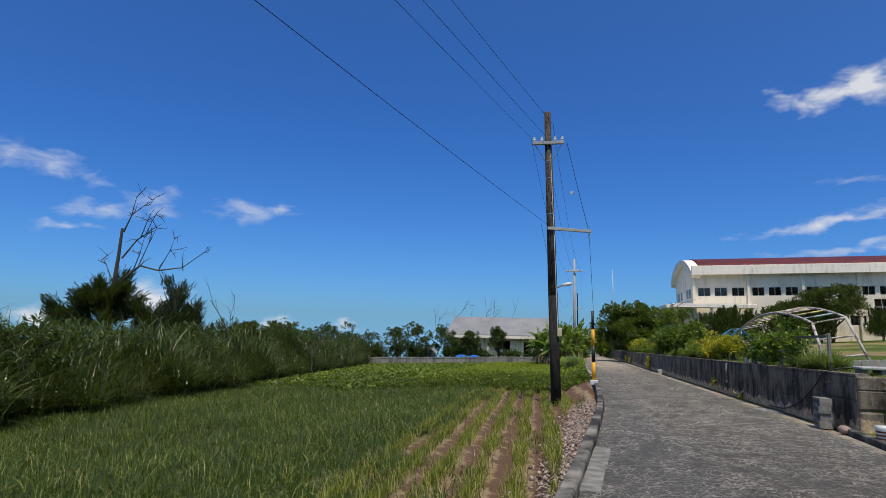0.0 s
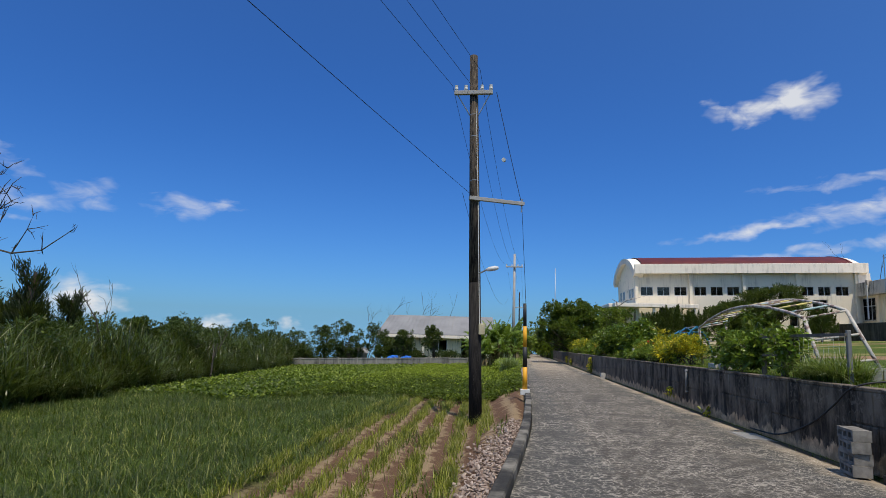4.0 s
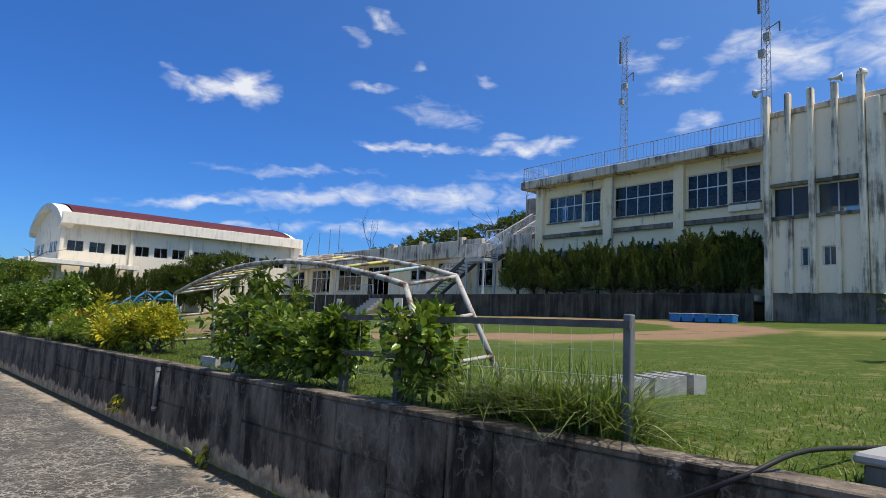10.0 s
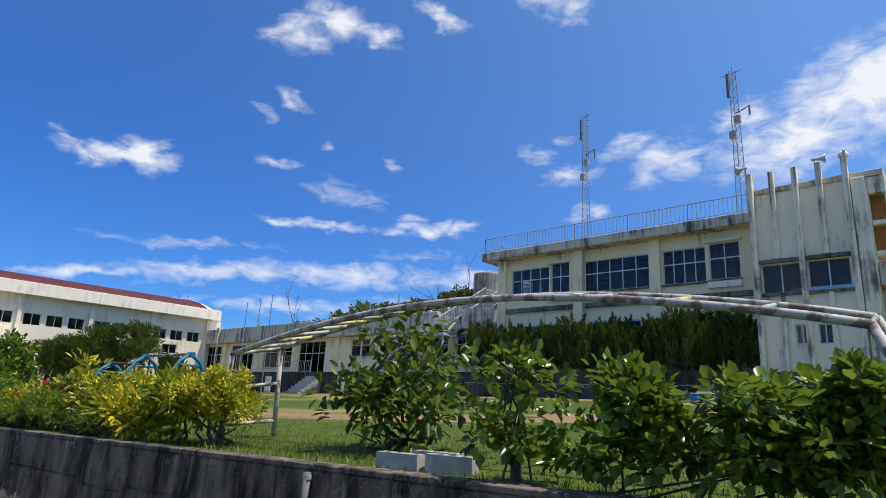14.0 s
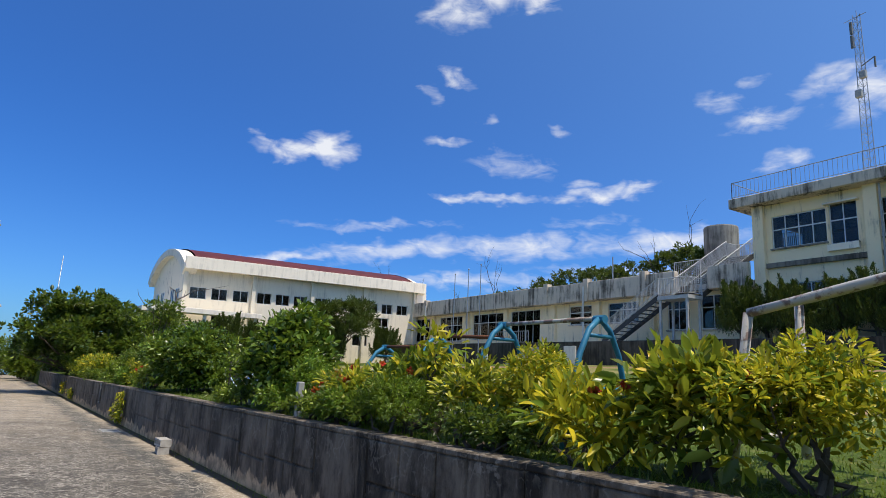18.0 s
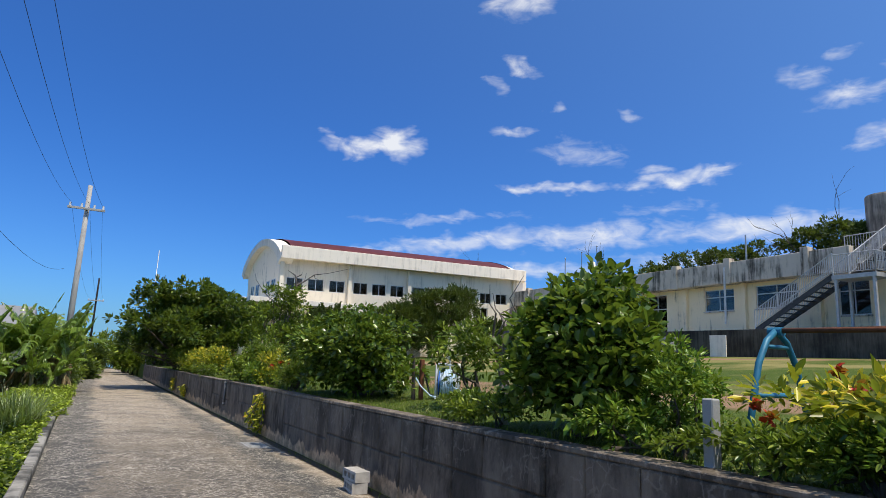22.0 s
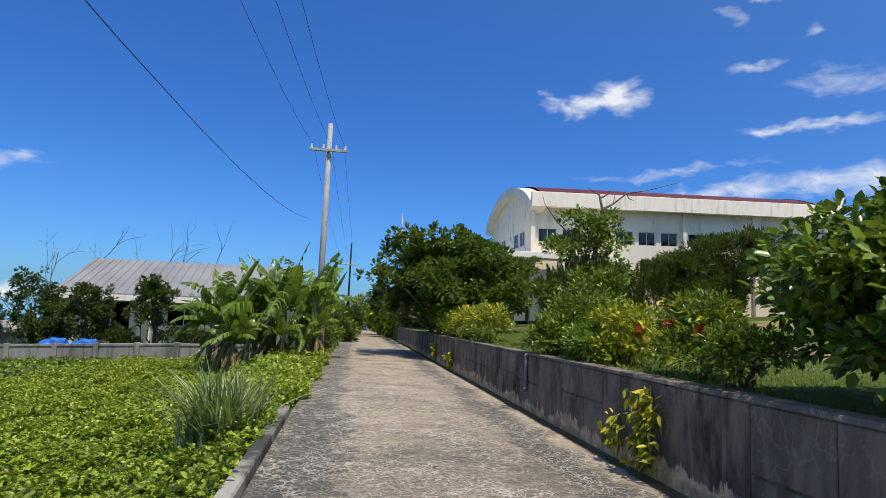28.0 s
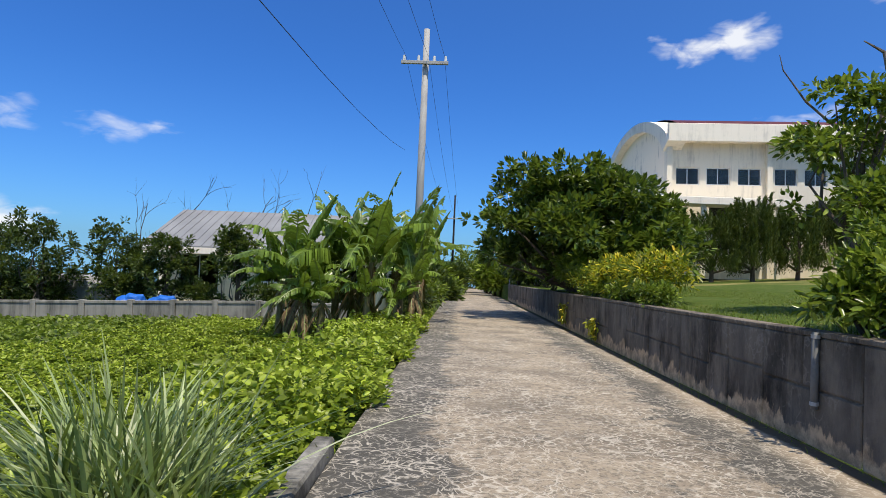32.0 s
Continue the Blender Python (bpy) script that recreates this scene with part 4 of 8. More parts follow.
def window(parent, u0, u1, z0, z1, v, cols=4, rail=0.42, along="y", name="window", thick=0.07, curtain=0.0):
    """A sliding window: outer frame, mullions and a transom, and a pane for every light."""
    b = 0.055
    at = (lambda u, d, z: (d, u, z)) if along == "y" else (lambda u, d, z: (u, d, z))
    fr = bmesh.new()
    rings = [[fr.verts.new(at(u, d, z)) for u, z in ((u0 + k, z0 + k), (u1 - k, z0 + k), (u1 - k, z1 - k), (u0 + k, z1 - k))] for d, k in ((v, 0), (v, b), (v + thick, b), (v + thick, 0))]
    for r, q in zip(rings, rings[1:] + rings[:1]):
        for k in range(4):
            fr.faces.new((r[k], r[(k + 1) % 4], q[(k + 1) % 4], q[k]))
    bmesh.ops.recalc_face_normals(fr, faces=fr.faces)
    top = part(name, fr, M_FRAME, parent)

    def bar(nm, ua, ub, da, db, za, zb, mat):
        return part(nm, boxes((da, db, ua, ub, za, zb) if along == "y" else (ua, ub, da, db, za, zb)), mat, top)

    w = (u1 - u0) / cols
    for k in range(1, cols):
        bar("mullion", u0 + w * k - 0.025, u0 + w * k + 0.025, v + 0.004, v + thick - 0.004, z0 + b, z1 - b, M_FRAME)
    zt = z1 - (z1 - z0) * rail if rail else z1 - b
    if rail:
        bar("transom", u0 + b, u1 - b, v + 0.007, v + thick - 0.007, zt - 0.03, zt + 0.03, M_FRAME)
    for k in range(cols):
        ua = u0 + b if k == 0 else u0 + w * k + 0.026
        ub = u1 - b if k == cols - 1 else u0 + w * (k + 1) - 0.026
        for za, zb in ((z0 + b, zt - 0.031), (zt + 0.031, z1 - b)) if rail else ((z0 + b, z1 - b),):
            bar("pane", ua, ub, v + 0.03, v + 0.036, za, zb, M_GLASS).visible_shadow = False
        if CURTAINS.random() < curtain:
            low = z0 + b + (z1 - z0) * CURTAINS.choice((0.0, 0.0, 0.35))
            top_z = z1 - b - (z1 - z0) * CURTAINS.choice((0.0, 0.0, 0.4))
            if top_z - low > 0.3:
                bm = bmesh.new()
                m = max(6, round((ub - ua) / 0.06))
                rows = [[bm.verts.new(at(ua + (ub - ua) * i / m, v + 0.20 + 0.03 * (i % 2), z)) for i in range(m + 1)] for z in (low, top_z)]
                for i in range(m):
                    bm.faces.new((rows[0][i], rows[0][i + 1], rows[1][i + 1], rows[1][i]))
                part("curtain", bm, M_CURTAIN, top, "faded pleated curtain")
    return top


CURTAINS = random.Random(31)


def rail_fence(parent, pts, h, name="railing", material=None, gap=0.22, bar=0.011):
    """Guard rail between points: posts, top and bottom rails, and upright balusters that share one mesh."""
    material = material or M_STEEL
    upright = part("baluster", tubes((((0, 0, h * 0.12), (0, 0, h)), bar), sides=5), material, parent)
    upright.location = pts[0]
    me = upright.data
    for a, b in zip(pts, pts[1:]):
        a, b = Vector(a), Vector(b)
        up = Vector((0, 0, h))
        part("top_rail", tubes(((a + up, b + up), 0.024), sides=6), material, parent)
        part("bottom_rail", tubes(((a + up * 0.12, b + up * 0.12), 0.016), sides=6), material, parent)
        n = max(1, round((b - a).length / 3.2))
        for k in range(n + 1):
            p = a.lerp(b, k / n)
            part("post", tubes(((p, p + up), 0.028), sides=6), material, parent)
        m = max(2, round((b - a).length / gap))
        for i in range(1, m):
            o = new("baluster", me)
            o.parent, o.location = parent, a.lerp(b, i / m)


def build_school():
    S = thing("school_building", "two-storey cream concrete school with stained fins and roof railing", "building", m=pose(31, 10, 0, 0, 0, -3.6))
    # upper block: windows between pilasters
    wins = [(13.75, 16.5, 8.38, 10.12, 4), (12.35, 13.62, 8.2, 10.25, 2), (7.45, 11.35, 8.25, 10.12, 5), (4.45, 6.7, 8.25, 10.12, 4), (2.8, 4.3, 8.3, 10.2, 2)]
    low = [(13.0, 16.4, 4.4, 6.5, 4), (8.0, 11.2, 4.4, 6.5, 4), (2.9, 6.5, 4.4, 6.5, 4)]
    wall_cells(S, "upper_wall", 0.7, 0.9, 1.7, 17.4, 7.45, 10.78, [w[:4] for w in wins], M_CREAM, label="cream upper storey wall")
    wall_cells(S, "lower_wall", 0.7, 0.9, 1.7, 17.4, 2.0, 7.45, [w[:4] for w in low], M_CREAM)
    wall_cells(S, "north_wall", 17.2, 17.4, 0.9, 9.0, 2.0, 10.78, [(3.0, 6.0, 8.3, 10.1)], M_CREAM, "x")
    back = [(2.6, 5.6, 8.3, 10.1), (7.5, 11.5, 8.3, 10.1), (12.5, 16.5, 8.3, 10.1)]
    wall_cells(S, "back_wall", 8.8, 9.0, 1.7, 17.2, 2.0, 10.78, back, M_CREAM)
    for u0, u1, z0, z1, c in wins + low:
        window(S, u0, u1, z0, z1, 0.78, c, curtain=0.5)
        part("window_sill", boxes((0.58, 0.78, u0 - 0.05, u1 + 0.05, z0 - 0.09, z0 - 0.005)), M_PLINTH, S)
    for u0, u1, z0, z1 in back:
        window(S, u0, u1, z0, z1, 8.86, 4)
    for u0, u1 in ((12.3, 13.7), (2.75, 4.35)):
        part("window_hood", boxes((0.45, 0.7, u0 - 0.08, u1 + 0.08, 10.2, 10.28)), M_WHITE, S)
        part("window_box", boxes((0.5, 0.7, u0, u1, 7.85, 8.17)), M_PALE, S)
    for u in (17.1, 11.65, 7.05, 1.95):
        part("pilaster", boxes((0.42, 0.72, u - 0.3, u + 0.3, 2.0, 10.78), bevel=0.015), M_CREAM, S)
    part("string_course", boxes((0.5, 0.7, 1.7, 16.78, 7.35, 7.6)), M_PLINTH, S, "blackened ledge under the upper windows")
    part("drainpipe", tubes((((0.36, 11.2, 2.4), (0.36, 11.2, 10.7)), 0.05), sides=8), M_PIPE, S)
    part("inner_floor", boxes((0.9, 8.8, 1.7, 17.2, 7.2, 7.4)), M_CONC, S)
    part("roof_slab", boxes((-0.1, 9.4, 1.55, 18.4, 10.79, 11.33), bevel=0.03), M_SLAB, S, "thick algae-blackened roof slab")
    rail_fence(S, [(0.05, 1.7, 11.33), (0.05, 18.25, 11.33), (9.2, 18.25, 11.33)], 0.95)
    # stair tower with fins
    wall_cells(S, "tower_wall", -1.4, -1.15, -2.9, 1.6, 3.55, 11.6,
               [(-2.0, -0.42, 6.95, 8.3), (-0.2, 1.4, 6.95, 8.3), (-0.27, 0.27, 4.7, 5.55), (-1.12, -0.58, 4.7, 5.55)], M_PALE, label="stained pale tower front")
    part("tower_wall", boxes((-1.15, 6.0, 1.4, 1.6, 2.0, 11.6)), M_PALE, S)
    part("tower_wall", boxes((-1.15, 6.0, -2.9, -2.7, 2.0, 11.6)), M_PALE, S)
    part("tower_wall", boxes((5.8, 6.0, -2.7, 1.4, 2.0, 6.6), (5.8, 6.0, -2.7, 1.4, 8.6, 11.6)), M_PALE, S)
    part("tower_roof", boxes((-1.5, 6.2, -3.5, 1.45, 11.6, 11.86), bevel=0.02), M_SLAB, S)
    part("tower_plinth", boxes((-1.45, -1.1, -3.0, 1.7, 1.9, 3.55)), M_PLINTH, S, "black-stained plinth")
    for u0, u1 in ((-2.0, -0.42), (-0.2, 1.4)):
        window(S, u0, u1, 6.95, 8.3, -1.3, 2, 0)
        part("ledge", boxes((-1.55, -1.4, u0 - 0.05, u1 + 0.05, 6.82, 6.95)), M_PLINTH, S)
        part("ledge", boxes((-1.62, -1.4, u0 - 0.05, u1 + 0.05, 8.3, 8.45)), M_PLINTH, S)
    window(S, -0.27, 0.27, 4.7, 5.55, -1.3, 2, 0)
    window(S, -1.12, -0.58, 4.7, 5.55, -1.3, 2, 0)
    for u, z0, z1, d in ((1.52, 1.95, 12.6, 0.42), (0.62, 8.45, 12.55, 0.34), (-0.31, 3.5, 12.55, 0.36), (-1.24, 8.45, 12.55, 0.34), (-2.22, 3.5, 12.62, 0.40)):
        part("fin", boxes((-1.4 - d, -1.405, u - 0.11, u + 0.11, z0, z1), bevel=0.02), M_FIN, S)
    for u in (0.62, -1.24):
        part("fin", boxes((-1.62, -1.405, u - 0.09, u + 0.09, 3.5, 6.82), bevel=0.02), M_FIN, S)
    part("tower_pier", boxes((-1.62, -1.405, -2.85, -2.36, 3.5, 11.6), bevel=0.02), M_FIN, S)
    # projecting frame on the tower's side: deep fascia over two faded orange panels
    part("overhang", boxes((-1.42, 3.4, -3.52, -2.91, 10.85, 11.59), bevel=0.02), M_FIN, S, "deep stained fascia")
    part("overhang_edge", boxes((-1.30, 3.4, -3.56, -3.44, 8.35, 10.849), bevel=0.01), M_PALE, S)
    for z0, z1 in ((9.72, 10.845), (8.42, 9.52)):
        part("orange_panel", boxes((-0.95, -0.90, -3.437, -2.915, z0, z1)), M_ORANGE, S, "faded orange infill panel")
    for z in (9.521, 8.221):
        part("frame_beam", boxes((-1.30, 3.4, -3.437, -2.915, z, z + 0.196), bevel=0.01), M_PALE, S)
    # assembly hall wing
    hall = [(-6.1, -2.95, 4.4, 6.62, 4), (-9.6, -6.4, 4.4, 6.62, 4), (-13.2, -9.9, 4.4, 6.62, 4)]
    wall_cells(S, "hall_wall", -0.7, -0.5, -14.0, -2.91, 1.8, 7.0, [h[:4] for h in hall], M_PALE)
    for u0, u1, z0, z1, c in hall:
        window(S, u0, u1, z0, z1, -0.62, c, 0.33, curtain=0.3)
        part("window_sill", boxes((-0.85, -0.62, u0, u1, z0 - 0.1, z0 - 0.005)), M_WHITE, S)
    part("hall_fascia", boxes((-1.25, 6.0, -14.5, -2.93, 7.0, 7.97), bevel=0.03), M_SLAB, S, "broad algae-blackened roof fascia")
    part("hall_soffit", boxes((-1.2, -0.7, -14.4, -2.95, 6.88, 6.99)), M_ORANGE, S, "faded orange soffit board")
    part("hall_plinth", boxes((-0.8, -0.49, -14.0, -3.02, 1.7, 3.4)), M_PLINTH, S)
    part("hall_back", boxes((5.8, 6.0, -14.0, -2.9, 1.8, 7.0)), M_PALE, S)
    part("hall_side", boxes((-0.5, 5.8, -14.0, -13.8, 1.8, 7.0)), M_PALE, S)
    # loudspeakers on the tower
    for v, u, z, a in ((-1.7, -1.3, 12.7, 10), (-0.9, -3.7, 11.7, -60), (-1.75, 1.75, 12.9, 160), (-1.6, -2.25, 12.8, 100)):
        horn = thing("loudspeaker", "grey horn loudspeaker clamped on the school tower", "loudspeaker", "tower loudspeakers", S.matrix_world @ pose(v, u, z, 0, 0, a))
        bm = bmesh.new()
        tube(bm, [(0, 0.25, 0), (0, 0.05, 0), (0, -0.12, 0), (0, -0.28, 0)], [0.05, 0.06, 0.10, 0.21], 14)
        part("horn", bm, M_PVCW, horn, smooth=True)
        part("bracket", tubes((((0, 0.15, -0.02), (0, 0.15, -0.30)), 0.02), sides=6), M_STEEL, horn)
    return S


def build_wing():
    W = thing("classroom_wing", "long single-storey cream classroom wing with stained concrete parapet", "building", m=pose(31, 10, 0, 0, 0, -3.6))
    wins = [(51.4, 55.2, 3.95, 6.25, 4), (45.6, 49.5, 3.95, 6.25, 4), (39.5, 43.9, 4.1, 6.25, 4), (34.9, 38.5, 3.5, 6.25, 4), (29.5, 31.7, 4.9, 6.25, 2), (25.4, 28.0, 4.9, 6.25, 2), (21.65, 23.2, 4.3, 6.25, 2), (19.3, 20.9, 4.3, 6.25, 2)]
    wall_cells(W, "front_wall", 0.7, 0.9, 17.45, 57.0, 3.3, 6.45, [w[:4] for w in wins], M_CREAM)
    for u0, u1, z0, z1, c in wins:
        window(W, u0, u1, z0, z1, 0.78, c, 0.36, curtain=0.3)
        part("window_sill", boxes((0.6, 0.78, u0 - 0.05, u1 + 0.05, z0 - 0.08, z0 - 0.005)), M_SLAB, W)
    for u in (18.0, 24.2, 28.75, 33.2, 38.95, 44.6, 50.4, 56.4):
        part("pilaster", boxes((0.45, 0.698, u - 0.2, u + 0.2, 3.3, 6.45), bevel=0.012), M_CREAM, W)
    for u0, u1, z1, v in ((17.45, 19.85, 7.72, -0.15), (22.0, 33.3, 7.72, -0.15), (33.32, 45.0, 7.78, -0.15), (45.02, 57.2, 7.8, -0.05)):
        part("parapet", boxes((v, v + 0.35, u0, u1, 6.45, z1), bevel=0.02), M_SLAB, W, "algae-stained concrete parapet band")
    part("roof", boxes((0.2, 9.0, 17.45, 57.1, 6.46, 6.8)), M_SLAB, W)
    for u in (50.9, 33.3, 29.2, 24.3):
        part("parapet_pier", boxes((-0.25, 0.22, u - 0.22, u + 0.22, 6.4, 7.95), bevel=0.015), M_SLAB, W)
    part("back_wall", boxes((8.8, 9.0, 17.5, 57.0, 3.3, 6.45)), M_CREAM, W)
    part("end_wall", boxes((0.9, 8.8, 56.8, 57.0, 3.3, 6.45)), M_CREAM, W)
    part("inner_floor", boxes((0.9, 8.8, 17.5, 56.8, 3.1, 3.3)), M_CONC, W)
    for u in (29.3, 50.6):
        part("drainpipe", tubes((((-0.3, u, 7.4), (-0.32, u, 7.3), (-0.32, u, 4.0)), 0.06), sides=8), M_PVCW, W, "white plastic drainpipe")
    T = thing("terrace", "dark retaining wall and walkway along the classrooms", "terrace", m=pose(31, 10, 0, 0, 0, -3.6))
    part("terrace_floor", boxes((-2.2, 0.69, 1.9, 57.0, 3.15, 3.42)), M_CONC, T)
    u = 1.9
    while u < 57:
        u2 = min(u + 2.4, 57.0)
        part("panel", boxes((-2.4, -2.21, u + 0.006, u2 - 0.006, 1.0, 3.48), bevel=0.01), M_RETAIN, T)
        u = u2
    # flight of steps down to the lawn
    steps = thing("entrance_steps", "concrete steps from the terrace to the lawn", "steps", m=pose(31, 10, 0, 0, 0, -3.6))
    for k in range(8):
        part("step", boxes((-2.42 - 0.28 * (8 - k), -2.42, 31.0, 32.6, 1.2, 1.75 + 0.2 * k)), M_CONC, steps)
    rail_fence(steps, [(-2.2, 32.8, 3.42), (-2.2, 36.5, 3.42)], 0.9)
    # outside stair: lower flight, landing, upper flight
    X = thing("fire_stair", "blue-grey steel outside stair with barred railings", "stairs", m=pose(31, 10, 0, 0, 0, -3.6))
    def flight(m, rise, run, width):
        """Steps going up along local x from the origin, between barred railings."""
        n = max(6, round(rise / 0.19))
        for y in (0.0, width):
            bm = bmesh.new()
            a = [bm.verts.new(m @ Vector((x, y + d, z))) for d in (0, 0.05) for x, z in ((0, -0.16), (run, rise - 0.16), (run, rise + 0.14), (0, 0.14))]
            for q in ((0, 1, 2, 3), (7, 6, 5, 4), (1, 0, 4, 5), (2, 1, 5, 6), (3, 2, 6, 7), (0, 3, 7, 4)):
                bm.faces.new([a[i] for i in q])
            bmesh.ops.recalc_face_normals(bm, faces=bm.faces)
            part("stringer", bm, M_STRING, X, "dark steel stringer")
            rail_fence(X, [m @ Vector((0, y + 0.02, 0.1)), m @ Vector((run, y + 0.02, rise + 0.1))], 1.0, "railing", M_STAIR, 0.11, 0.016)
        for k in range(n):
            bm = boxes((run * (k + 0.5) / n - 0.14, run * (k + 0.5) / n + 0.14, 0.05, width, rise * (k + 0.5) / n, rise * (k + 0.5) / n + 0.03))
            bmesh.ops.transform(bm, matrix=m, verts=bm.verts)
            part("tread", bm, M_STRING, X)

    flight(pose(-0.45, 26.26, 3.45, 0, 0, -90) @ pose(0, -1.3, 0), 2.55, 4.36, 1.25)
    flight(pose(-0.5, 19.98, 6.0), 3.2, 5.5, 1.9)
    part("landing", boxes((-1.8, -0.5, 19.9, 21.95, 5.80, 6.0)), M_STAIR, X)
    part("bridge", boxes((4.95, 6.2, 17.45, 21.95, 9.06, 9.2)), M_STAIR, X)
    for pts in ([(-1.75, 21.9, 6.0), (-1.75, 19.95, 6.0)], [(-1.75, 19.95, 6.0), (-0.5, 19.95, 6.0)], [(5.0, 20.0, 9.2), (5.0, 17.5, 9.2)], [(5.0, 21.9, 9.2), (6.1, 21.9, 9.2)], [(6.1, 21.9, 9.2), (6.1, 17.5, 9.2)]):
        rail_fence(X, pts, 1.0, "railing", M_STAIR, 0.11, 0.016)
    for v, u in ((-1.7, 21.8), (-0.6, 21.8), (-1.7, 20.05), (-0.6, 20.05)):
        part("column", boxes((v - 0.06, v + 0.06, u - 0.06, u + 0.06, 3.43, 5.799)), M_STAIR, X)
    for v, u in ((5.1, 21.8), (6.0, 21.8), (5.1, 18.2), (6.0, 18.2)):
        part("column", boxes((v - 0.06, v + 0.06, u - 0.06, u + 0.06, 6.8, 9.059)), M_STAIR, X)
    rail = thing("roof_railing", "short barred steel railing on the classroom roof edge", "railing", m=pose(31, 10, 0, 0, 0, -3.6))
    rail_fence(rail, [(1.2, 23.0, 6.8), (1.2, 21.2, 6.8)], 1.7, "railing", M_STAIR, 0.14, 0.014)
    mast = thing("roof_pole", "plain thin grey pole rising from the classroom roof", "pole", m=pose(31, 10, 0, 0, 0, -3.6) @ pose(8.0, 34.2, 6.8))
    part("pole", tubes((((0, 0, 0), (0, 0, 4.5)), 0.06), sides=8), M_STEEL, mast)
    # water tank on the roof behind the stair
    tank = thing("water_tank", "round grey concrete water tank standing behind the classrooms", "tank", m=pose(42.0, 34.5, 6.6))
    part("tank_body", tubes((((0, 0, 0), (0, 0, 5.8), (0, 0, 5.9)), [1.18, 1.18, 1.14]), sides=48), M_GWALL, tank)
    # flagpoles on the terrace
    for u, z in ((41.6, 9.2), (39.6, 9.4), (37.9, 9.6)):
        fp = thing("flagpole", "thin bare grey flagpole standing before the classrooms", "flagpole", "three flagpoles", pose(31, 10, 0, 0, 0, -3.6) @ pose(-2.9, u, 1.7))
        part("pole", tubes((((0, 0, 0), (0, 0, z - 1.7)), [0.05, 0.03]), sides=8), M_STEEL, fp)
        bm = bmesh.new()
        bmesh.ops.create_uvsphere(bm, u_segments=8, v_segments=6, radius=0.06, matrix=Matrix.Translation((0, 0, z - 1.66)))
        part("finial", bm, M_STEEL, fp)
    return W


def lattice_mast(v, u, z0, z1, w, label):
    m = thing("radio_mast", label, "mast", "lattice radio masts", pose(31, 10, 0, 0, 0, -3.6) @ pose(v, u, z0))
    h = z1 - z0
    legs = [(w * math.cos(a), w * math.sin(a)) for a in (0.3, 2.4, 4.5)]
    for x, y in legs:
        part("leg", tubes((((x, y, 0), (x * 0.6, y * 0.6, h)), 0.022), sides=5), M_STEEL, m)
    lines, n = [], int(h / 0.45)
    for k in range(n):
        f, f2 = 1 - 0.4 * k / n, 1 - 0.4 * (k + 1) / n
        for i in range(3):
            a, b = legs[i], legs[(i + 1) % 3]
            lines.append((((a[0] * f, a[1] * f, h * k / n), (b[0] * f2, b[1] * f2, h * (k + 1) / n)), 0.010))
            lines.append((((a[0] * f, a[1] * f, h * k / n), (b[0] * f, b[1] * f, h * k / n)), 0.010))
    part("bracing", tubes(*lines, sides=4), M_RUST if u < 2 else M_STEEL, m)
    part("antenna", tubes((((-0.1, -0.5, h - 0.1), (0.1, 0.7, h - 0.1)), 0.02), (((0, 0, h - 0.3), (0, 0, h + 0.3)), 0.02), sides=5), M_STEEL, m)
    for zz in (h * 0.80, h * 0.88):
        part("panel_antenna", boxes((-0.42, -0.30, 0.10, 0.24, zz, zz + 0.75), bevel=0.02), M_POST, m)
    part("side_arm", tubes((((0, 0, h * 0.70), (-0.2, -0.75, h * 0.72)), 0.03), (((-0.2, -0.75, h * 0.72), (-0.2, -0.75, h * 0.66)), 0.05), sides=5), M_POST, m)
    for zz, yy in ((h * 0.62, -0.15), (h * 0.52, 0.12)):
        part("equipment_box", boxes((-0.35, -0.1, yy - 0.16, yy + 0.16, zz, zz + 0.42), bevel=0.02), M_PIPE, m)


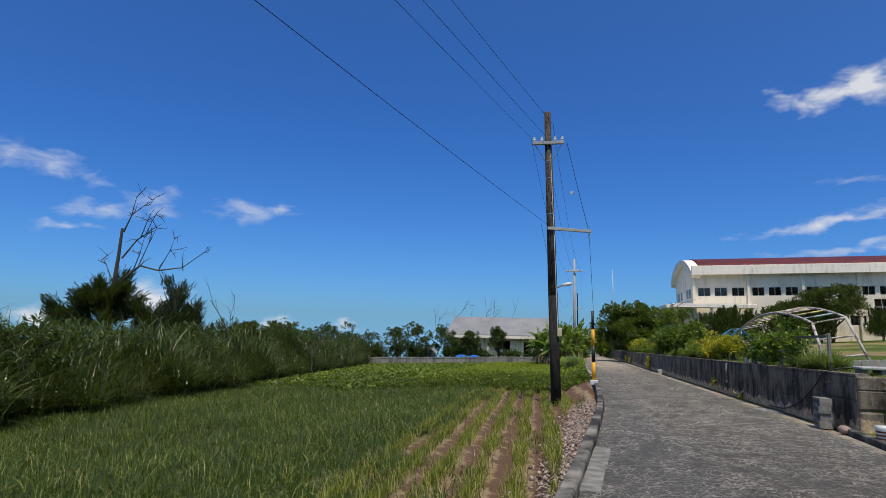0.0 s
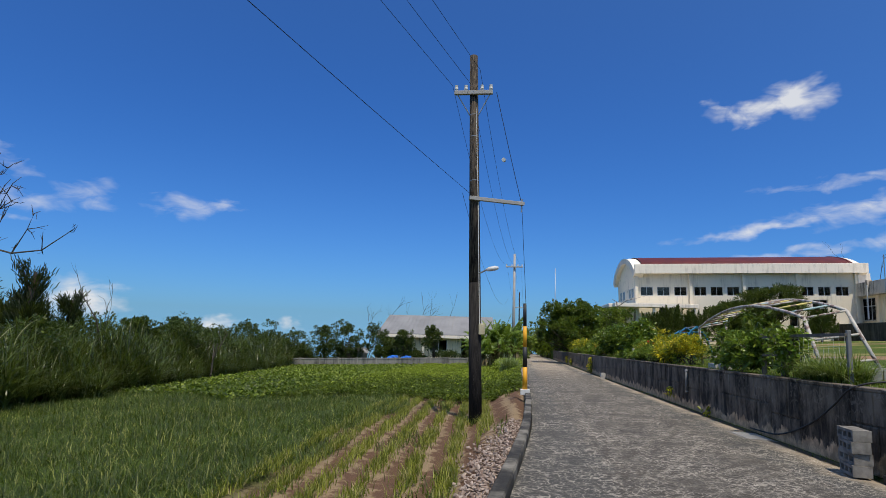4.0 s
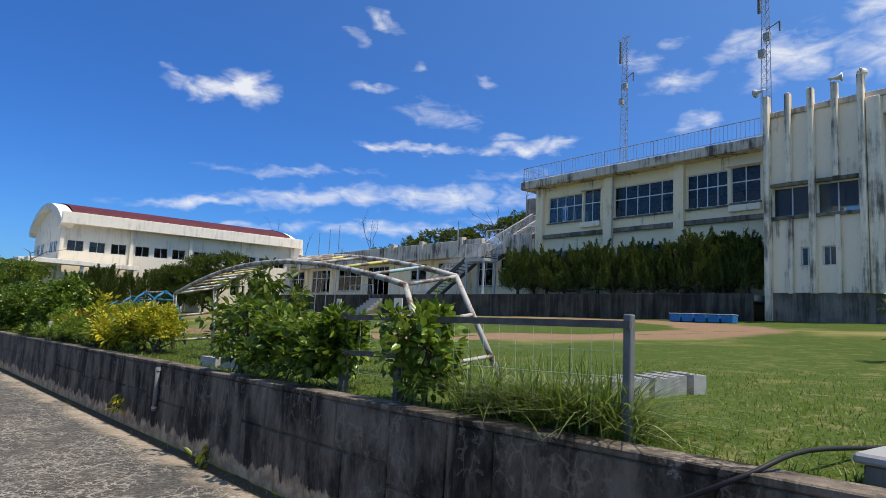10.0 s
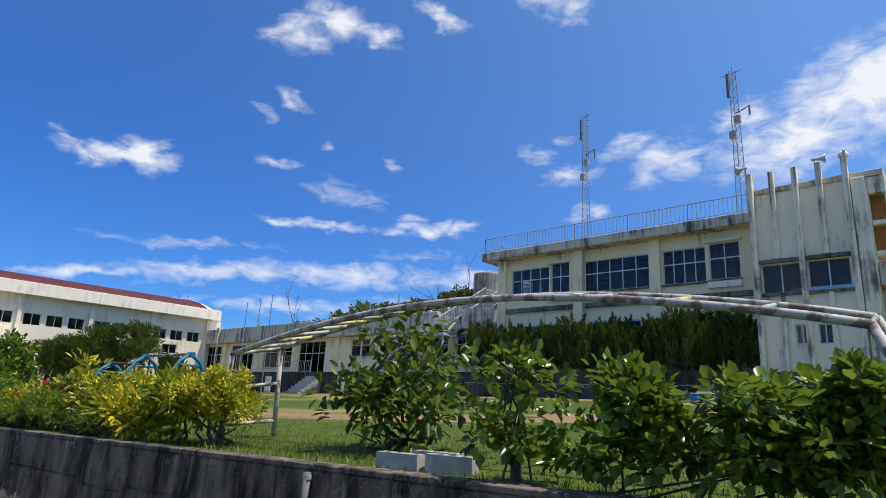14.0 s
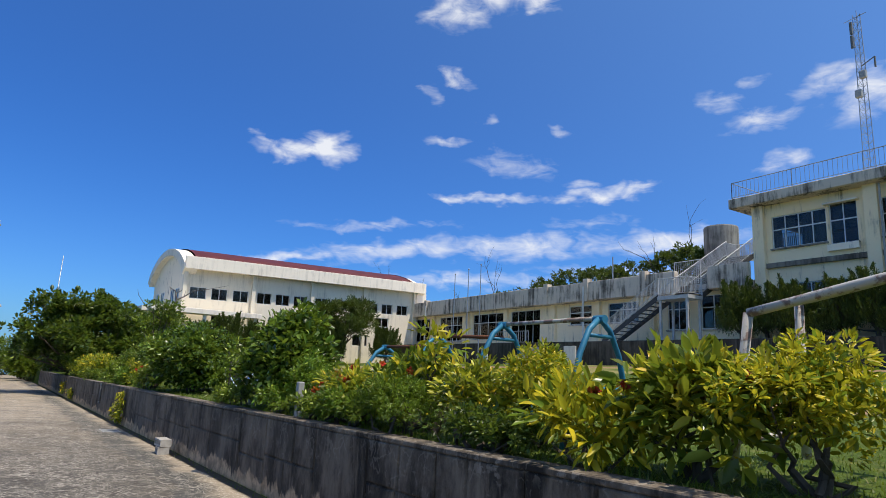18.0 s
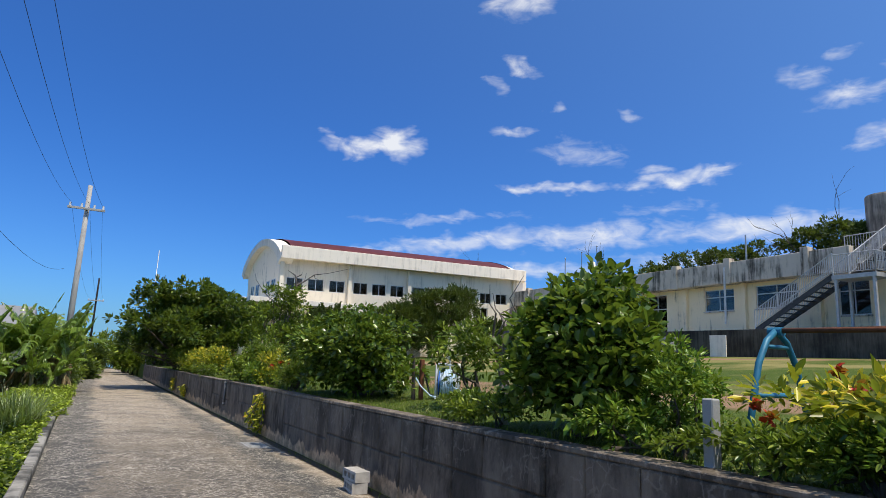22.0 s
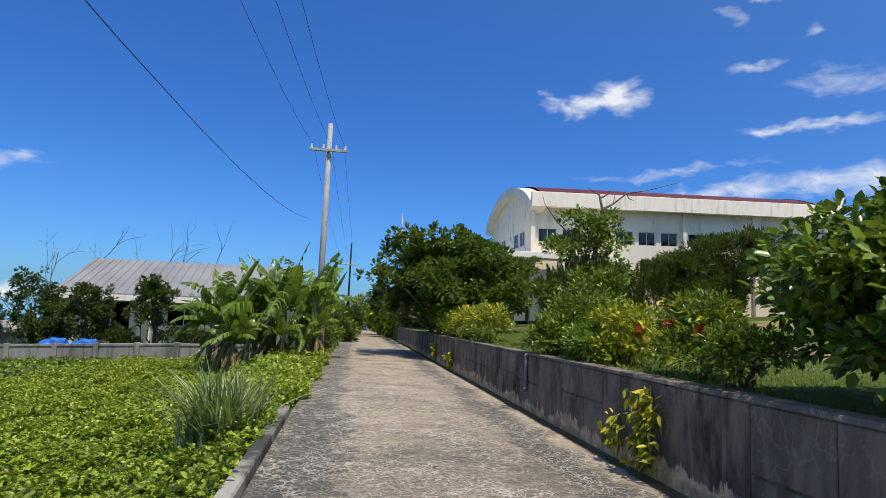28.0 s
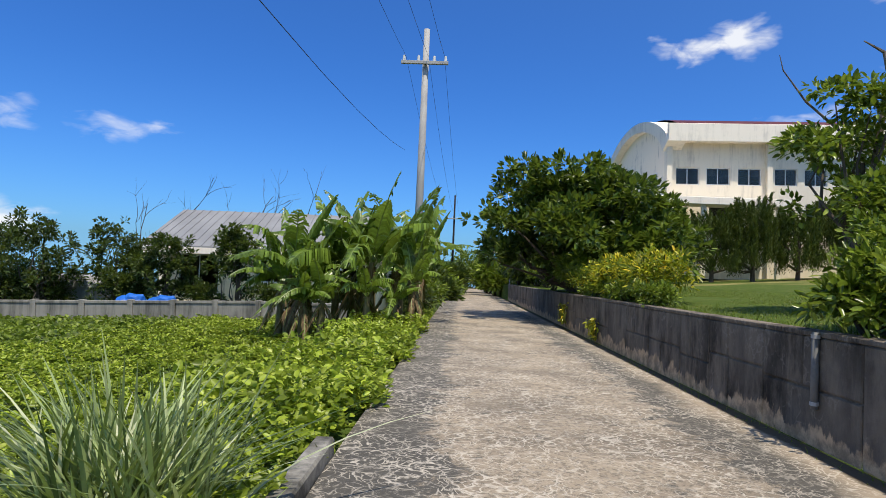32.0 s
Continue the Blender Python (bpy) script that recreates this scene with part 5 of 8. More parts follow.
def build_gym():
    L, D = 23.6, 15.0
    G = thing("gymnasium", "white gymnasium with maroon barrel roof, arched gable and window row", "building", m=pose(12.0, 62.9, 0, 0, -1.2, 0.0))
    z1, zt = 8.42, 9.45
    groups = [[(0.6, 1.95), (2.35, 3.7), (4.15, 5.5)], [(6.25, 7.55), (7.95, 9.25), (9.65, 10.95)], [(11.75, 13.05), (13.4, 14.7), (15.1, 16.4)], [(17.15, 18.45), (18.85, 20.1), (20.6, 21.9)]]
    holes = [(a, b, 6.05, 7.05) for q in groups for a, b in q]
    door = (18.2, 19.7, 2.75, 5.65)
    low = [(2.5, 4.5, 3.4, 5.0), (8.0, 10.0, 3.4, 5.0), (13.5, 15.2, 3.4, 5.0), (15.8, 17.4, 2.8, 3.9)]
    wall_cells(G, "front_wall", 0.8, 1.0, 0.0, L - 0.4, 0.6, z1 + 0.3, holes + [door] + low, M_GYM, "x", "pale cream rendered front wall")
    for a, b, c, d in holes + low:
        window(G, a, b, c, d, 0.88, 2, 0, "x", curtain=0.45)
    window(G, *door, 0.88, 2, 0.3, "x", "glazed_door")
    for x in (0.15, 5.85, 11.35, 16.8, 22.6):
        part("pilaster", boxes((x - 0.16, x + 0.16, 0.5, 0.798, 0.6, z1), bevel=0.012), M_GYM, G)
    part("fascia", boxes((-0.1, L, 0.0, 0.25, z1, zt), bevel=0.02), M_WHITE, G, "deep white concrete eaves fascia")
    part("eaves_soffit", boxes((0.0, L - 0.1, 0.25, 0.8, z1 + 0.05, z1 + 0.2)), M_WHITE, G)
    part("end_box", boxes((L - 0.9, L + 0.3, 0.4, 2.0, 7.4, z1 - 0.01), bevel=0.02), M_WHITE, G)
    # barrel roof
    R, seg = 1.75, 28
    bm = bmesh.new()
    arc = [(D * (0.04 + 0.92 * k / seg), zt - 0.25 + R * math.sin(math.pi * k / seg) ** 0.6) for k in range(seg + 1)]
    ring = [[bm.verts.new((x, y + 0.2, z)) for y, z in arc] for x in (0.9, L - 0.9)]
    for k in range(seg):
        bm.faces.new((ring[0][k], ring[1][k], ring[1][k + 1], ring[0][k + 1]))
    roof = part("roof", bm, M_MAROON, G, "maroon barrel roof", True)
    lines = [(((x, y + 0.2, z + 0.02) for y, z in arc), 0.025) for x in np.arange(1.4, L - 1, 0.6)]
    part("roof_seams", tubes(*[(list(a), r) for a, r in lines], sides=4), M_MAROON, G)
    # arched gables, a thick rib round a recessed wall
    for x0, x1, xw in ((-0.15, 0.9, 0.35), (L - 0.9, L - 0.1, L - 0.6)):
        outer = [(D * k / seg, zt - 1.0 + 2.4 * math.sin(math.pi * k / seg) ** 0.62) for k in range(seg + 1)]
        inner = [(0.9 + (D - 1.8) * k / seg, zt - 1.45 + 2.25 * math.sin(math.pi * k / seg) ** 0.62) for k in range(seg + 1)]
        bm = bmesh.new()
        va = [[bm.verts.new((x, y, z)) for y, z in q] for x in (x0, x1) for q in (outer, inner)]
        for k in range(seg):
            for a, b in ((va[0], va[1]), (va[1], va[3]), (va[3], va[2]), (va[2], va[0])):
                bm.faces.new((a[k], b[k], b[k + 1], a[k + 1]))
        for k in (0, seg):
            bm.faces.new((va[0][k], va[1][k], va[3][k], va[2][k]))
        bmesh.ops.recalc_face_normals(bm, faces=bm.faces)
        part("gable_arch", bm, M_WHITE, G, "thick white gable arch with dark runs")
        bm = bmesh.new()
        pts = [bm.verts.new((xw, y, z)) for y, z in inner] + [bm.verts.new((xw, D - 0.9, 0.6)), bm.verts.new((xw, 0.9, 0.6))]
        bm.faces.new(pts)
        ext = bmesh.ops.extrude_face_region(bm, geom=bm.faces[:])
        bmesh.ops.translate(bm, verts=[v for v in ext["geom"] if isinstance(v, bmesh.types.BMVert)], vec=(0.2 if x0 < 0 else -0.2, 0, 0))
        bmesh.ops.recalc_face_normals(bm, faces=bm.faces)
        part("gable_wall", bm, M_PALE, G)
    for y, h in ((3.2, 1.1), (5.0, 1.1), (9.0, 1.1), (11.0, 1.1)):
        window(G, y, y + 1.3, 6.0, 6.0 + h, 0.28, 2, 0, "y", "gable_window")
    part("back_wall", boxes((0.4, L - 0.5, D - 0.9, D - 0.7, 0.6, zt)), M_WHITE, G)
    part("inner_floor", boxes((0.4, L - 0.5, 1.0, D - 0.9, 1.2, 1.4)), M_CONC, G)
    # flat-roofed annex with a white canopy edge
    A = thing("gym_annex", "low white annex with a thin flat canopy roof beside the gymnasium", "building", m=pose(12.0, 62.9, 0, 0, 0, 0.0))
    part("canopy", boxes((-2.6, 6.0, -1.2, 0.45, 4.75, 5.15), (-3.0, -0.2, 0.45, 12.0, 4.75, 5.15), bevel=0.02), M_WHITE, A)
    part("annex_wall", boxes((-2.6, -0.25, 1.0, 11.0, 0.6, 4.75)), M_CREAM, A)
    for x in (-2.3, 1.5, 5.6):
        part("post", boxes((x - 0.12, x + 0.12, -0.9, -0.66, 0.8, 4.75)), M_WHITE, A)
    return G


def build_house():
    H = thing("farmhouse", "low house with grey ribbed metal roof behind trees", "house")
    x0, x1, yr, ye, zr, ze = -15.2, -3.2, 60.0, 56.8, 3.1, 1.15
    bm = bmesh.new()
    v = [bm.verts.new(p) for p in ((x0, ye, ze), (x1, ye, ze), (x1 - 0.3, yr, zr), (x0 + 0.6, yr, zr), (x0, ye + 7, ze), (x1, ye + 7, ze))]
    bm.faces.new((v[0], v[1], v[2], v[3]))
    bm.faces.new((v[3], v[2], v[5], v[4]))
    bm.faces.new((v[0], v[3], v[4]))
    bm.faces.new((v[1], v[5], v[2]))
    ext = bmesh.ops.extrude_face_region(bm, geom=bm.faces[:])
    bmesh.ops.translate(bm, verts=[q for q in ext["geom"] if isinstance(q, bmesh.types.BMVert)], vec=(0, 0, 0.09))
    bmesh.ops.recalc_face_normals(bm, faces=bm.faces)
    roof = part("roof", bm, M_TIN, H, "grey metal roof")
    ribs = []
    for k in range(26):
        f = (k + 0.5) / 26
        xa, xb = x0 + (x1 - x0) * f, x0 + 0.6 + (x1 - 0.3 - x0 - 0.6) * f
        ribs.append((((xa, ye, ze + 0.11), (xb, yr, zr + 0.11)), 0.025))
    part("roof_ribs", tubes(*ribs, sides=4), M_TIN, H)
    part("fascia_board", boxes((x0, x1, ye - 0.04, ye - 0.005, ze - 0.28, ze + 0.02)), M_WHITE, H)
    holes = [(-13.6, -11.6, -1.1, 0.85), (-9.8, -8.0, -0.4, 0.7), (-6.6, -4.8, -1.1, 0.85)]
    wall_cells(H, "front_wall", 57.6, 57.8, x0 + 0.6, x1 - 0.5, -2.3, 1.2, holes, M_CREAM, "x")
    for a, b, c, d in holes:
        window(H, a, b, c, d, 57.66, 2, 0, "x")
    part("side_wall", boxes((x0 + 0.6, x0 + 0.8, 57.8, 63.0, -2.3, 1.2)), M_CREAM, H)
    part("side_wall", boxes((x1 - 0.7, x1 - 0.5, 57.8, 63.0, -2.3, 1.2)), M_CREAM, H)
    part("back_wall", boxes((x0 + 0.6, x1 - 0.5, 63.0, 63.2, -2.3, 1.2)), M_CREAM, H)
    for x in (-14.2, -10.4, -5.5):
        part("porch_post", boxes((x - 0.07, x + 0.07, 57.0, 57.14, -2.2, 1.1)), M_WHITE, H)
    shed = thing("pump_shed", "small grey block shed with a sloped slab roof", "shed", m=pose(-17.2, 55.0, ground_z(-17.2, 55.0)))
    part("body", boxes((-1.3, 1.3, -0.9, 0.9, -0.1, 1.25)), M_CONC, shed)
    part("roof", prism(bmesh.new(), [(-1.5, 1.25), (1.5, 1.25), (1.1, 1.75), (-1.1, 1.75)], -1.05, 1.05), M_CONC, shed)
    # garden wall of pierced blocks and piers
    B = thing("garden_wall", "long low grey block garden wall with piers behind the field", "wall")
    line = [(-22.5, 49.8), (-11.9, 50.3), (-7.1, 50.2), (-3.4, 50.0)]
    tops = [-1.38, -1.02, -0.82, -0.75]
    for (a, b), za, zb in zip(zip(line, line[1:]), tops, tops[1:]):
        a, b = Vector(a), Vector(b)
        n = max(1, round((b - a).length / 1.9))
        ang = math.atan2(b.y - a.y, b.x - a.x)
        for k in range(n):
            p, q = a.lerp(b, k / n), a.lerp(b, (k + 1) / n)
            ln, zt = (q - p).length, za + (zb - za) * (k + 0.5) / n
            m = pose(p.x, p.y, zt, 0, 0, math.degrees(ang)) @ pose(0, 0, 0, 0, -math.degrees(math.atan2((zb - za) / n, ln)), 0)
            for nm, bm in (("pier", boxes((-0.1, 0.1, -0.11, 0.11, -1.3, 0.04), bevel=0.01)), ("panel", boxes((0.11, ln - 0.11, -0.06, 0.06, -1.3, -0.10), bevel=0.008)), ("coping", boxes((0.1, ln - 0.1, -0.09, 0.09, -0.098, 0.0), bevel=0.01))):
                o = part(nm, bm, M_GWALL, B)
                o.matrix_basis = m


def strand(a, b, sag, r=0.0055, n=14):
    a, b = Vector(a), Vector(b)
    return [a.lerp(b, k / n) - Vector((0, 0, sag * 4 * (k / n) * (1 - k / n))) for k in range(n + 1)], r


def build_poles():
    base, tip = Vector((-1.74, 9.16, -0.9)), Vector((-2.06, 10.15, 8.72))
    at = lambda z: base.lerp(tip, (z - base.z) / (tip.z - base.z))
    P = thing("utility_pole", "tarred wooden utility pole with crossarms and a street lamp", "utility pole", "utility poles")
    part("tarred_shaft", tubes(([at(-0.9), at(0.8), at(2.6)], [0.155, 0.15, 0.145]), sides=14), M_TAR, P, "black tarred lower shaft", True)
    part("shaft", tubes(([at(2.6), at(5.5), at(8.72)], [0.1445, 0.125, 0.105]), sides=14), M_POLE, P, "brown weathered upper shaft", True)
    for z in (2.1, 2.62, 3.6, 5.2, 6.4, 7.0):
        r = 0.152 - 0.0058 * z + 0.006
        part("band", tubes(((at(z), at(z + 0.012)), r), sides=14), M_STEEL, P)
    part("conduit", tubes(([at(1.6) + Vector((0.12, -0.10, 0)), at(2.5) + Vector((0.11, -0.10, 0)), at(4.6) + Vector((0.10, -0.09, 0)), at(7.2) + Vector((0.06, -0.09, 0))], 0.009), sides=6), M_PVCW, P, "thin pale conduit running up the pole")
    c = at(7.6)
    part("crossarm", boxes((-0.5, 0.5, -0.05, 0.05, -0.05, 0.05), bevel=0.006), M_GREYPOLE, P).matrix_basis = Matrix.Translation(c + Vector((0, -0.15, 0)))
    for dx in (-0.45, -0.2, 0.22, 0.45):
        bm = bmesh.new()
        tube(bm, [(0, 0, 0.05), (0, 0, 0.10), (0, 0, 0.15), (0, 0, 0.20)], [0.03, 0.05, 0.04, 0.045], 10)
        part("insulator", bm, M_PVCW, P).matrix_basis = Matrix.Translation(c + Vector((dx, -0.15, 0)))
    part("brace", tubes((((c.x + 0.45, c.y - 0.15, c.z), at(7.0) + Vector((0.1, 0, 0))), 0.016), (((c.x - 0.45, c.y - 0.15, c.z), at(7.0) - Vector((0.1, 0, 0))), 0.016), sides=5), M_STEEL, P)
    a = at(4.72)
    part("low_arm", boxes((-0.2, 1.32, -0.045, 0.045, -0.045, 0.045), bevel=0.006), M_GREYPOLE, P, "long pale lower arm").matrix_basis = Matrix.Translation(a + Vector((0.07, -0.14, 0))) @ pose(0, 0, 0, 0, 0, 28)
    e = a + Vector((1.18, 0.47, 0))
    part("arm_hook", tubes(((e, e + Vector((0, 0, -0.22))), 0.022), ((e, e + Vector((0, 0, 0.12))), 0.03), sides=6), M_STEEL, P)
    l = at(2.84)
    part("lamp_bracket", tubes(((l, l + Vector((0.16, -0.08, 0.02)), l + Vector((0.30, -0.10, 0.09))), 0.02), sides=6), M_STEEL, P)
    bm = bmesh.new()
    tube(bm, [(0.28, -0.1, 0.08), (0.36, -0.1, 0.105), (0.50, -0.1, 0.13), (0.58, -0.1, 0.14)], [0.03, 0.055, 0.06, 0.03], 10)
    part("street_lamp", bm, M_PVCW, P, "small white street lamp head", True).matrix_basis = Matrix.Translation(l)
    b = at(1.5)
    part("meter_box", boxes((0.10, 0.24, -0.20, -0.06, -0.13, 0.13), bevel=0.015), M_CREAMBOX, P, "cream meter box").matrix_basis = Matrix.Translation(b)
    # guy guard beside the kerb
    gp = Vector((-0.60, 11.15, g(11.15) + 0.1))
    Y = thing("guy_guard", "yellow and black striped guy wire guard on a white base", "marker post", m=Matrix.Translation(gp))
    part("base", boxes((-0.12, 0.12, -0.12, 0.12, -0.05, 0.09), bevel=0.01), M_PVCW, Y)
    for k, (z0, z1, mt) in enumerate(((0.09, 0.66, M_YELLOW), (0.66, 1.18, M_BLACK), (1.18, 1.72, M_YELLOW), (1.72, 2.32, M_BLACK))):
        r0, r1 = 0.068 - 0.012 * k * 0.5, 0.068 - 0.012 * (k + 1) * 0.5
        part("sleeve", tubes((((-0.012 * z0, 0, z0), (-0.012 * z1, 0, z1)), [r0, r1]), sides=12), mt, Y, smooth=True)
    W = thing("overhead_wires", "black overhead power and service wires", "wires", kind="stuff")
    top2 = Vector((-1.19, 47.4, 8.3))
    wires = []
    for dx, dx2, dz in ((-0.55, -0.62, 0.2), (-0.08, 0.1, 0.24), (0.16, 0.62, 0.62)):
        p = c + Vector((dx, -0.15, dz))
        wires.append(strand(p, (-1.19 + dx2, 47.4, 7.45), 1.3))
        wires.append(strand(p, (p.x - 9.4, -34.0, 7.8 + dz), 0.3, 0.0055, 24))
    wires.append(strand(at(4.9) - Vector((0.12, 0, 0)), (-10.9, -34.0, 6.6), 0.35, 0.0055, 24))
    wires.append(strand(at(4.9) - Vector((0.3, 0, 0)), (-1.7, 47.3, 4.4), 1.35))
    wires.append(strand(e + Vector((0, 0, 0.1)), (gp.x, gp.y, gp.z + 2.3), 0.0, 0.006))
    wires.append(strand(e, c + Vector((0.6, -0.15, 0)), 0.05, 0.008))
    for dx in (-0.62, 0.1, 0.62):
        wires.append(strand((-1.19 + dx, 47.4, 7.45), (-0.67 + dx, 89.8, 5.8), 0.8))
    part("wire", tubes(*wires, sides=5), M_CABLE, W)
    part("joint_sleeve", tubes((((-1.28, 12.1, 6.45), (-1.27, 12.25, 6.47)), 0.06), sides=8), M_PVCW, W)
    # further poles
    for x, y, z0, z1, r, mt, arms, lb in ((-1.19, 47.4, -1.6, 8.33, 0.15, M_GREYPOLE, (7.2,), "grey concrete utility pole with one crossarm"),
                                         (4.94, 92.8, -2.2, 12.1, 0.075, M_STEEL, (), "tall thin pale far mast pole"), (-0.67, 90.0, -2.5, 8.0, 0.13, M_TAR, (5.6,), "thin dark far pole")):
        Q = thing("utility_pole", lb, "utility pole", "utility poles", pose(x, y, z0))
        part("shaft", tubes((((0, 0, 0), (0.02, 0, z1 - z0)), [r, r * 0.62]), sides=14), mt, Q, smooth=True)
        for z in arms:
            part("crossarm", boxes((-0.75, 0.75, -0.22, -0.12, z - z0 - 0.05, z - z0 + 0.05), bevel=0.006), M_GREYPOLE, Q)
            for dx in (-0.66, -0.2, 0.3, 0.66):
                part("insulator", tubes((((dx, -0.17, z - z0 + 0.05), (dx, -0.17, z - z0 + 0.22)), [0.05, 0.035]), sides=8), M_PVCW, Q)


build_school()
build_wing()
lattice_mast(4.0, 12.95, 11.34, 21.5, 0.32, "pale lattice radio mast on the school roof")
lattice_mast(1.0, 2.6, 11.34, 19.7, 0.30, "rusty lattice radio mast beside the tower")
build_gym()
build_house()
build_poles()



# ---- school yard furniture ----
def hollow_block(name, label, m, group="", material=None):
    """A three-hole concrete building block, 39 x 19 x 12 cm, holes along z."""
    T = thing(name, label, "concrete block", group, m)
    bm = bmesh.new()
    xs = [-0.195, -0.165, -0.075, -0.045, 0.045, 0.075, 0.165, 0.195]
    ys = [-0.06, -0.03, 0.03, 0.06]
    for i in range(7):
        for j in range(3):
            if not (j == 1 and i in (1, 3, 5)):
                box(bm, xs[i], xs[i + 1], ys[j], ys[j + 1], 0.0, 0.19)
    bmesh.ops.remove_doubles(bm, verts=bm.verts, dist=0.0004)
    part("block", bm, material or M_BLOCK, T)
    return T


def build_blocks():
    # stack leaning against the wall, holes towards the lane
    for k in range(4):
        hollow_block("concrete_block", "grey hollow concrete block stacked against the wall", pose(2.94 + 0.012 * (k % 2), 2.3 + 0.02 * (k % 2), g(2.2) + 0.065 + 0.124 * k, 0, 0, 82 + 4 * (k % 2)) @ pose(0, 0.095, 0, 90, 0, 0), "stack by the wall")
    for k in range(2):
        hollow_block("concrete_block", "single grey hollow block standing by the wall", pose(2.93, 22.85, g(22.85) + 0.055 + 0.128 * k, 0, -90, -6 + 8 * k) @ pose(0, 0, -0.1, 0, 0, 90), "blocks by the wall", M_PALEBLOCK)
    for k, (x, y, a) in enumerate(((3.66, 9.56, 16), (3.76, 9.14, 20), (3.90, 9.38, 18))):
        hollow_block("concrete_block", "pale hollow block lying in the grass beside the bush", pose(x, y, ground_z(x, y) - 0.06, 0, 0, a + 80), "planter blocks", M_PALEBLOCK)
    for k in range(10):
        x, y = 4.46 + 0.146 * k, 4.58 - 0.04 * k + 0.03 * (k % 3)
        hollow_block("concrete_block", "grey hollow block standing in a row on the grass", pose(x, y, ground_z(x, y) - 0.02, 0, 0, 56 + 3 * (k % 2)), "row of blocks", M_PALEBLOCK)
    slab = thing("concrete_slab", "thick concrete slab on dark footing at the lawn edge", "slab", m=pose(4.05, 2.1, ground_z(4.05, 2.1), 0, 0, -6))
    for k in range(5):
        part("footing", boxes((-0.57 + 0.26 * k, -0.5 + 0.26 * k, -0.22, 0.22, -0.1, 0.069), bevel=0.01), M_PLINTH, slab)
    part("top", boxes((-0.6, 0.6, -0.25, 0.25, 0.07, 0.115), bevel=0.012), M_CONC, slab)


def build_wall_fittings():
    for y, z0, z1 in ((10.05, 0.15, 0.71), (33.2, -0.27, 0.36)):
        d = thing("drain_pipe", "grey plastic drain pipe clipped to the retaining wall", "pipe", "wall drain pipes", pose(3.165, y, 0))
        part("pipe", tubes((((0, 0, z0), (0, 0, z1)), 0.030), sides=10), M_POST, d, smooth=True)
        for z in (z0 + 0.03, z1 - 0.05):
            part("clip", tubes((((0, 0, z), (0, 0, z + 0.03)), 0.036), sides=10), M_PIPE, d)
    for x, y, sink in ((2.93, 5.35, 0.016), (2.72, 27.25, 0.008)):
        t = thing("drain_grate", "galvanised steel drain grating set flush in the lane", "drain grate", "lane grates", pose(x, y, g(y) - sink, -1.0, 2.2, 0))
        lines = [(-0.19, 0.19, -0.36, -0.335, -0.02, 0.012), (-0.19, 0.19, 0.335, 0.36, -0.02, 0.012), (-0.19, -0.165, -0.335, 0.335, -0.02, 0.012), (0.165, 0.19, -0.335, 0.335, -0.02, 0.012)]
        part("frame", boxes(*lines), M_GRATE, t)
        for k in range(17):
            part("bar", boxes((-0.164, 0.164, -0.325 + k * 0.04, -0.307 + k * 0.04, -0.015, 0.010)), M_GRATE, t)
        part("cross_bars", boxes(*[(-0.12 + 0.075 * k, -0.11 + 0.075 * k, -0.33, 0.33, -0.013, 0.008) for k in range(4)]), M_GRATE, t)
        # dark slab close under the bars: the shade of the hollow as colour
        part("pit_shade", boxes((-0.165, 0.165, -0.334, 0.334, -0.019, 0.0055)), M_VOID, t)
        part("surround", boxes((-0.27, 0.25, -0.45, -0.361, -0.02, 0.006), (-0.27, 0.25, 0.361, 0.45, -0.02, 0.006), (-0.27, -0.191, -0.361, 0.361, -0.02, 0.006)), M_BLOCK, t, "worn concrete surround")
    c = thing("black_cable", "black hose sagging across the wall face onto the grass", "cable")
    pts = [(5.6, 2.35, 0.98), (4.6, 2.45, 0.93), (3.6, 2.62, 0.97), (3.19, 2.75, 0.88), (3.165, 3.2, 0.62), (3.165, 3.75, 0.35), (3.165, 4.4, 0.13), (3.165, 5.1, -0.02), (3.16, 6.2, -0.07)]
    fine = []
    for i in range(len(pts) - 1):
        p0, p1, p2, p3 = (Vector(pts[max(0, min(len(pts) - 1, i + o))]) for o in (-1, 0, 1, 2))
        for k in range(5):
            u = k / 5
            fine.append(0.5 * (2 * p1 + (p2 - p0) * u + (2 * p0 - 5 * p1 + 4 * p2 - p3) * u * u + (3 * p1 - p0 - 3 * p2 + p3) * u ** 3))
    part("hose", tubes((fine, 0.012), sides=8), M_CABLE, c, smooth=True)
    s = thing("cover_slab", "pale concrete drain cover beside the kerb", "slab", m=pose(-0.98, -2.55, g(-2.55) + 0.004, -1.0, 0, -5))
    part("slab", boxes((-0.1, 0.1, -0.05, 1.1, -0.03, 0.014), bevel=0.008), M_BLOCK, s)
    part("slab", boxes((-0.1, 0.09, -1.3, -0.06, -0.03, 0.010), bevel=0.008), M_BLOCK, s)
    pot = thing("pot", "white patterned pot standing behind the low kerb", "pot", m=pose(3.06, 0.45, g(0.4) + 0.02))
    part("body", tubes((((0, 0, 0), (0, 0, 0.2), (0, 0, 0.24)), [0.075, 0.095, 0.1]), sides=20), M_PVCW, pot, smooth=True)
    for z in (0.05, 0.10, 0.15):
        part("band", tubes((((0, 0, z), (0, 0, z + 0.022)), [0.077 + z * 0.1 + 0.003, 0.079 + z * 0.1 + 0.003]), sides=20), M_MAROON, pot, "dark red band")
    st = thing("stone", "rounded pinkish stone lying beside the block stack", "stone", m=pose(3.0, 1.6, g(1.6) + 0.06))
    bm = bmesh.new()
    bmesh.ops.create_icosphere(bm, subdivisions=2, radius=0.1)
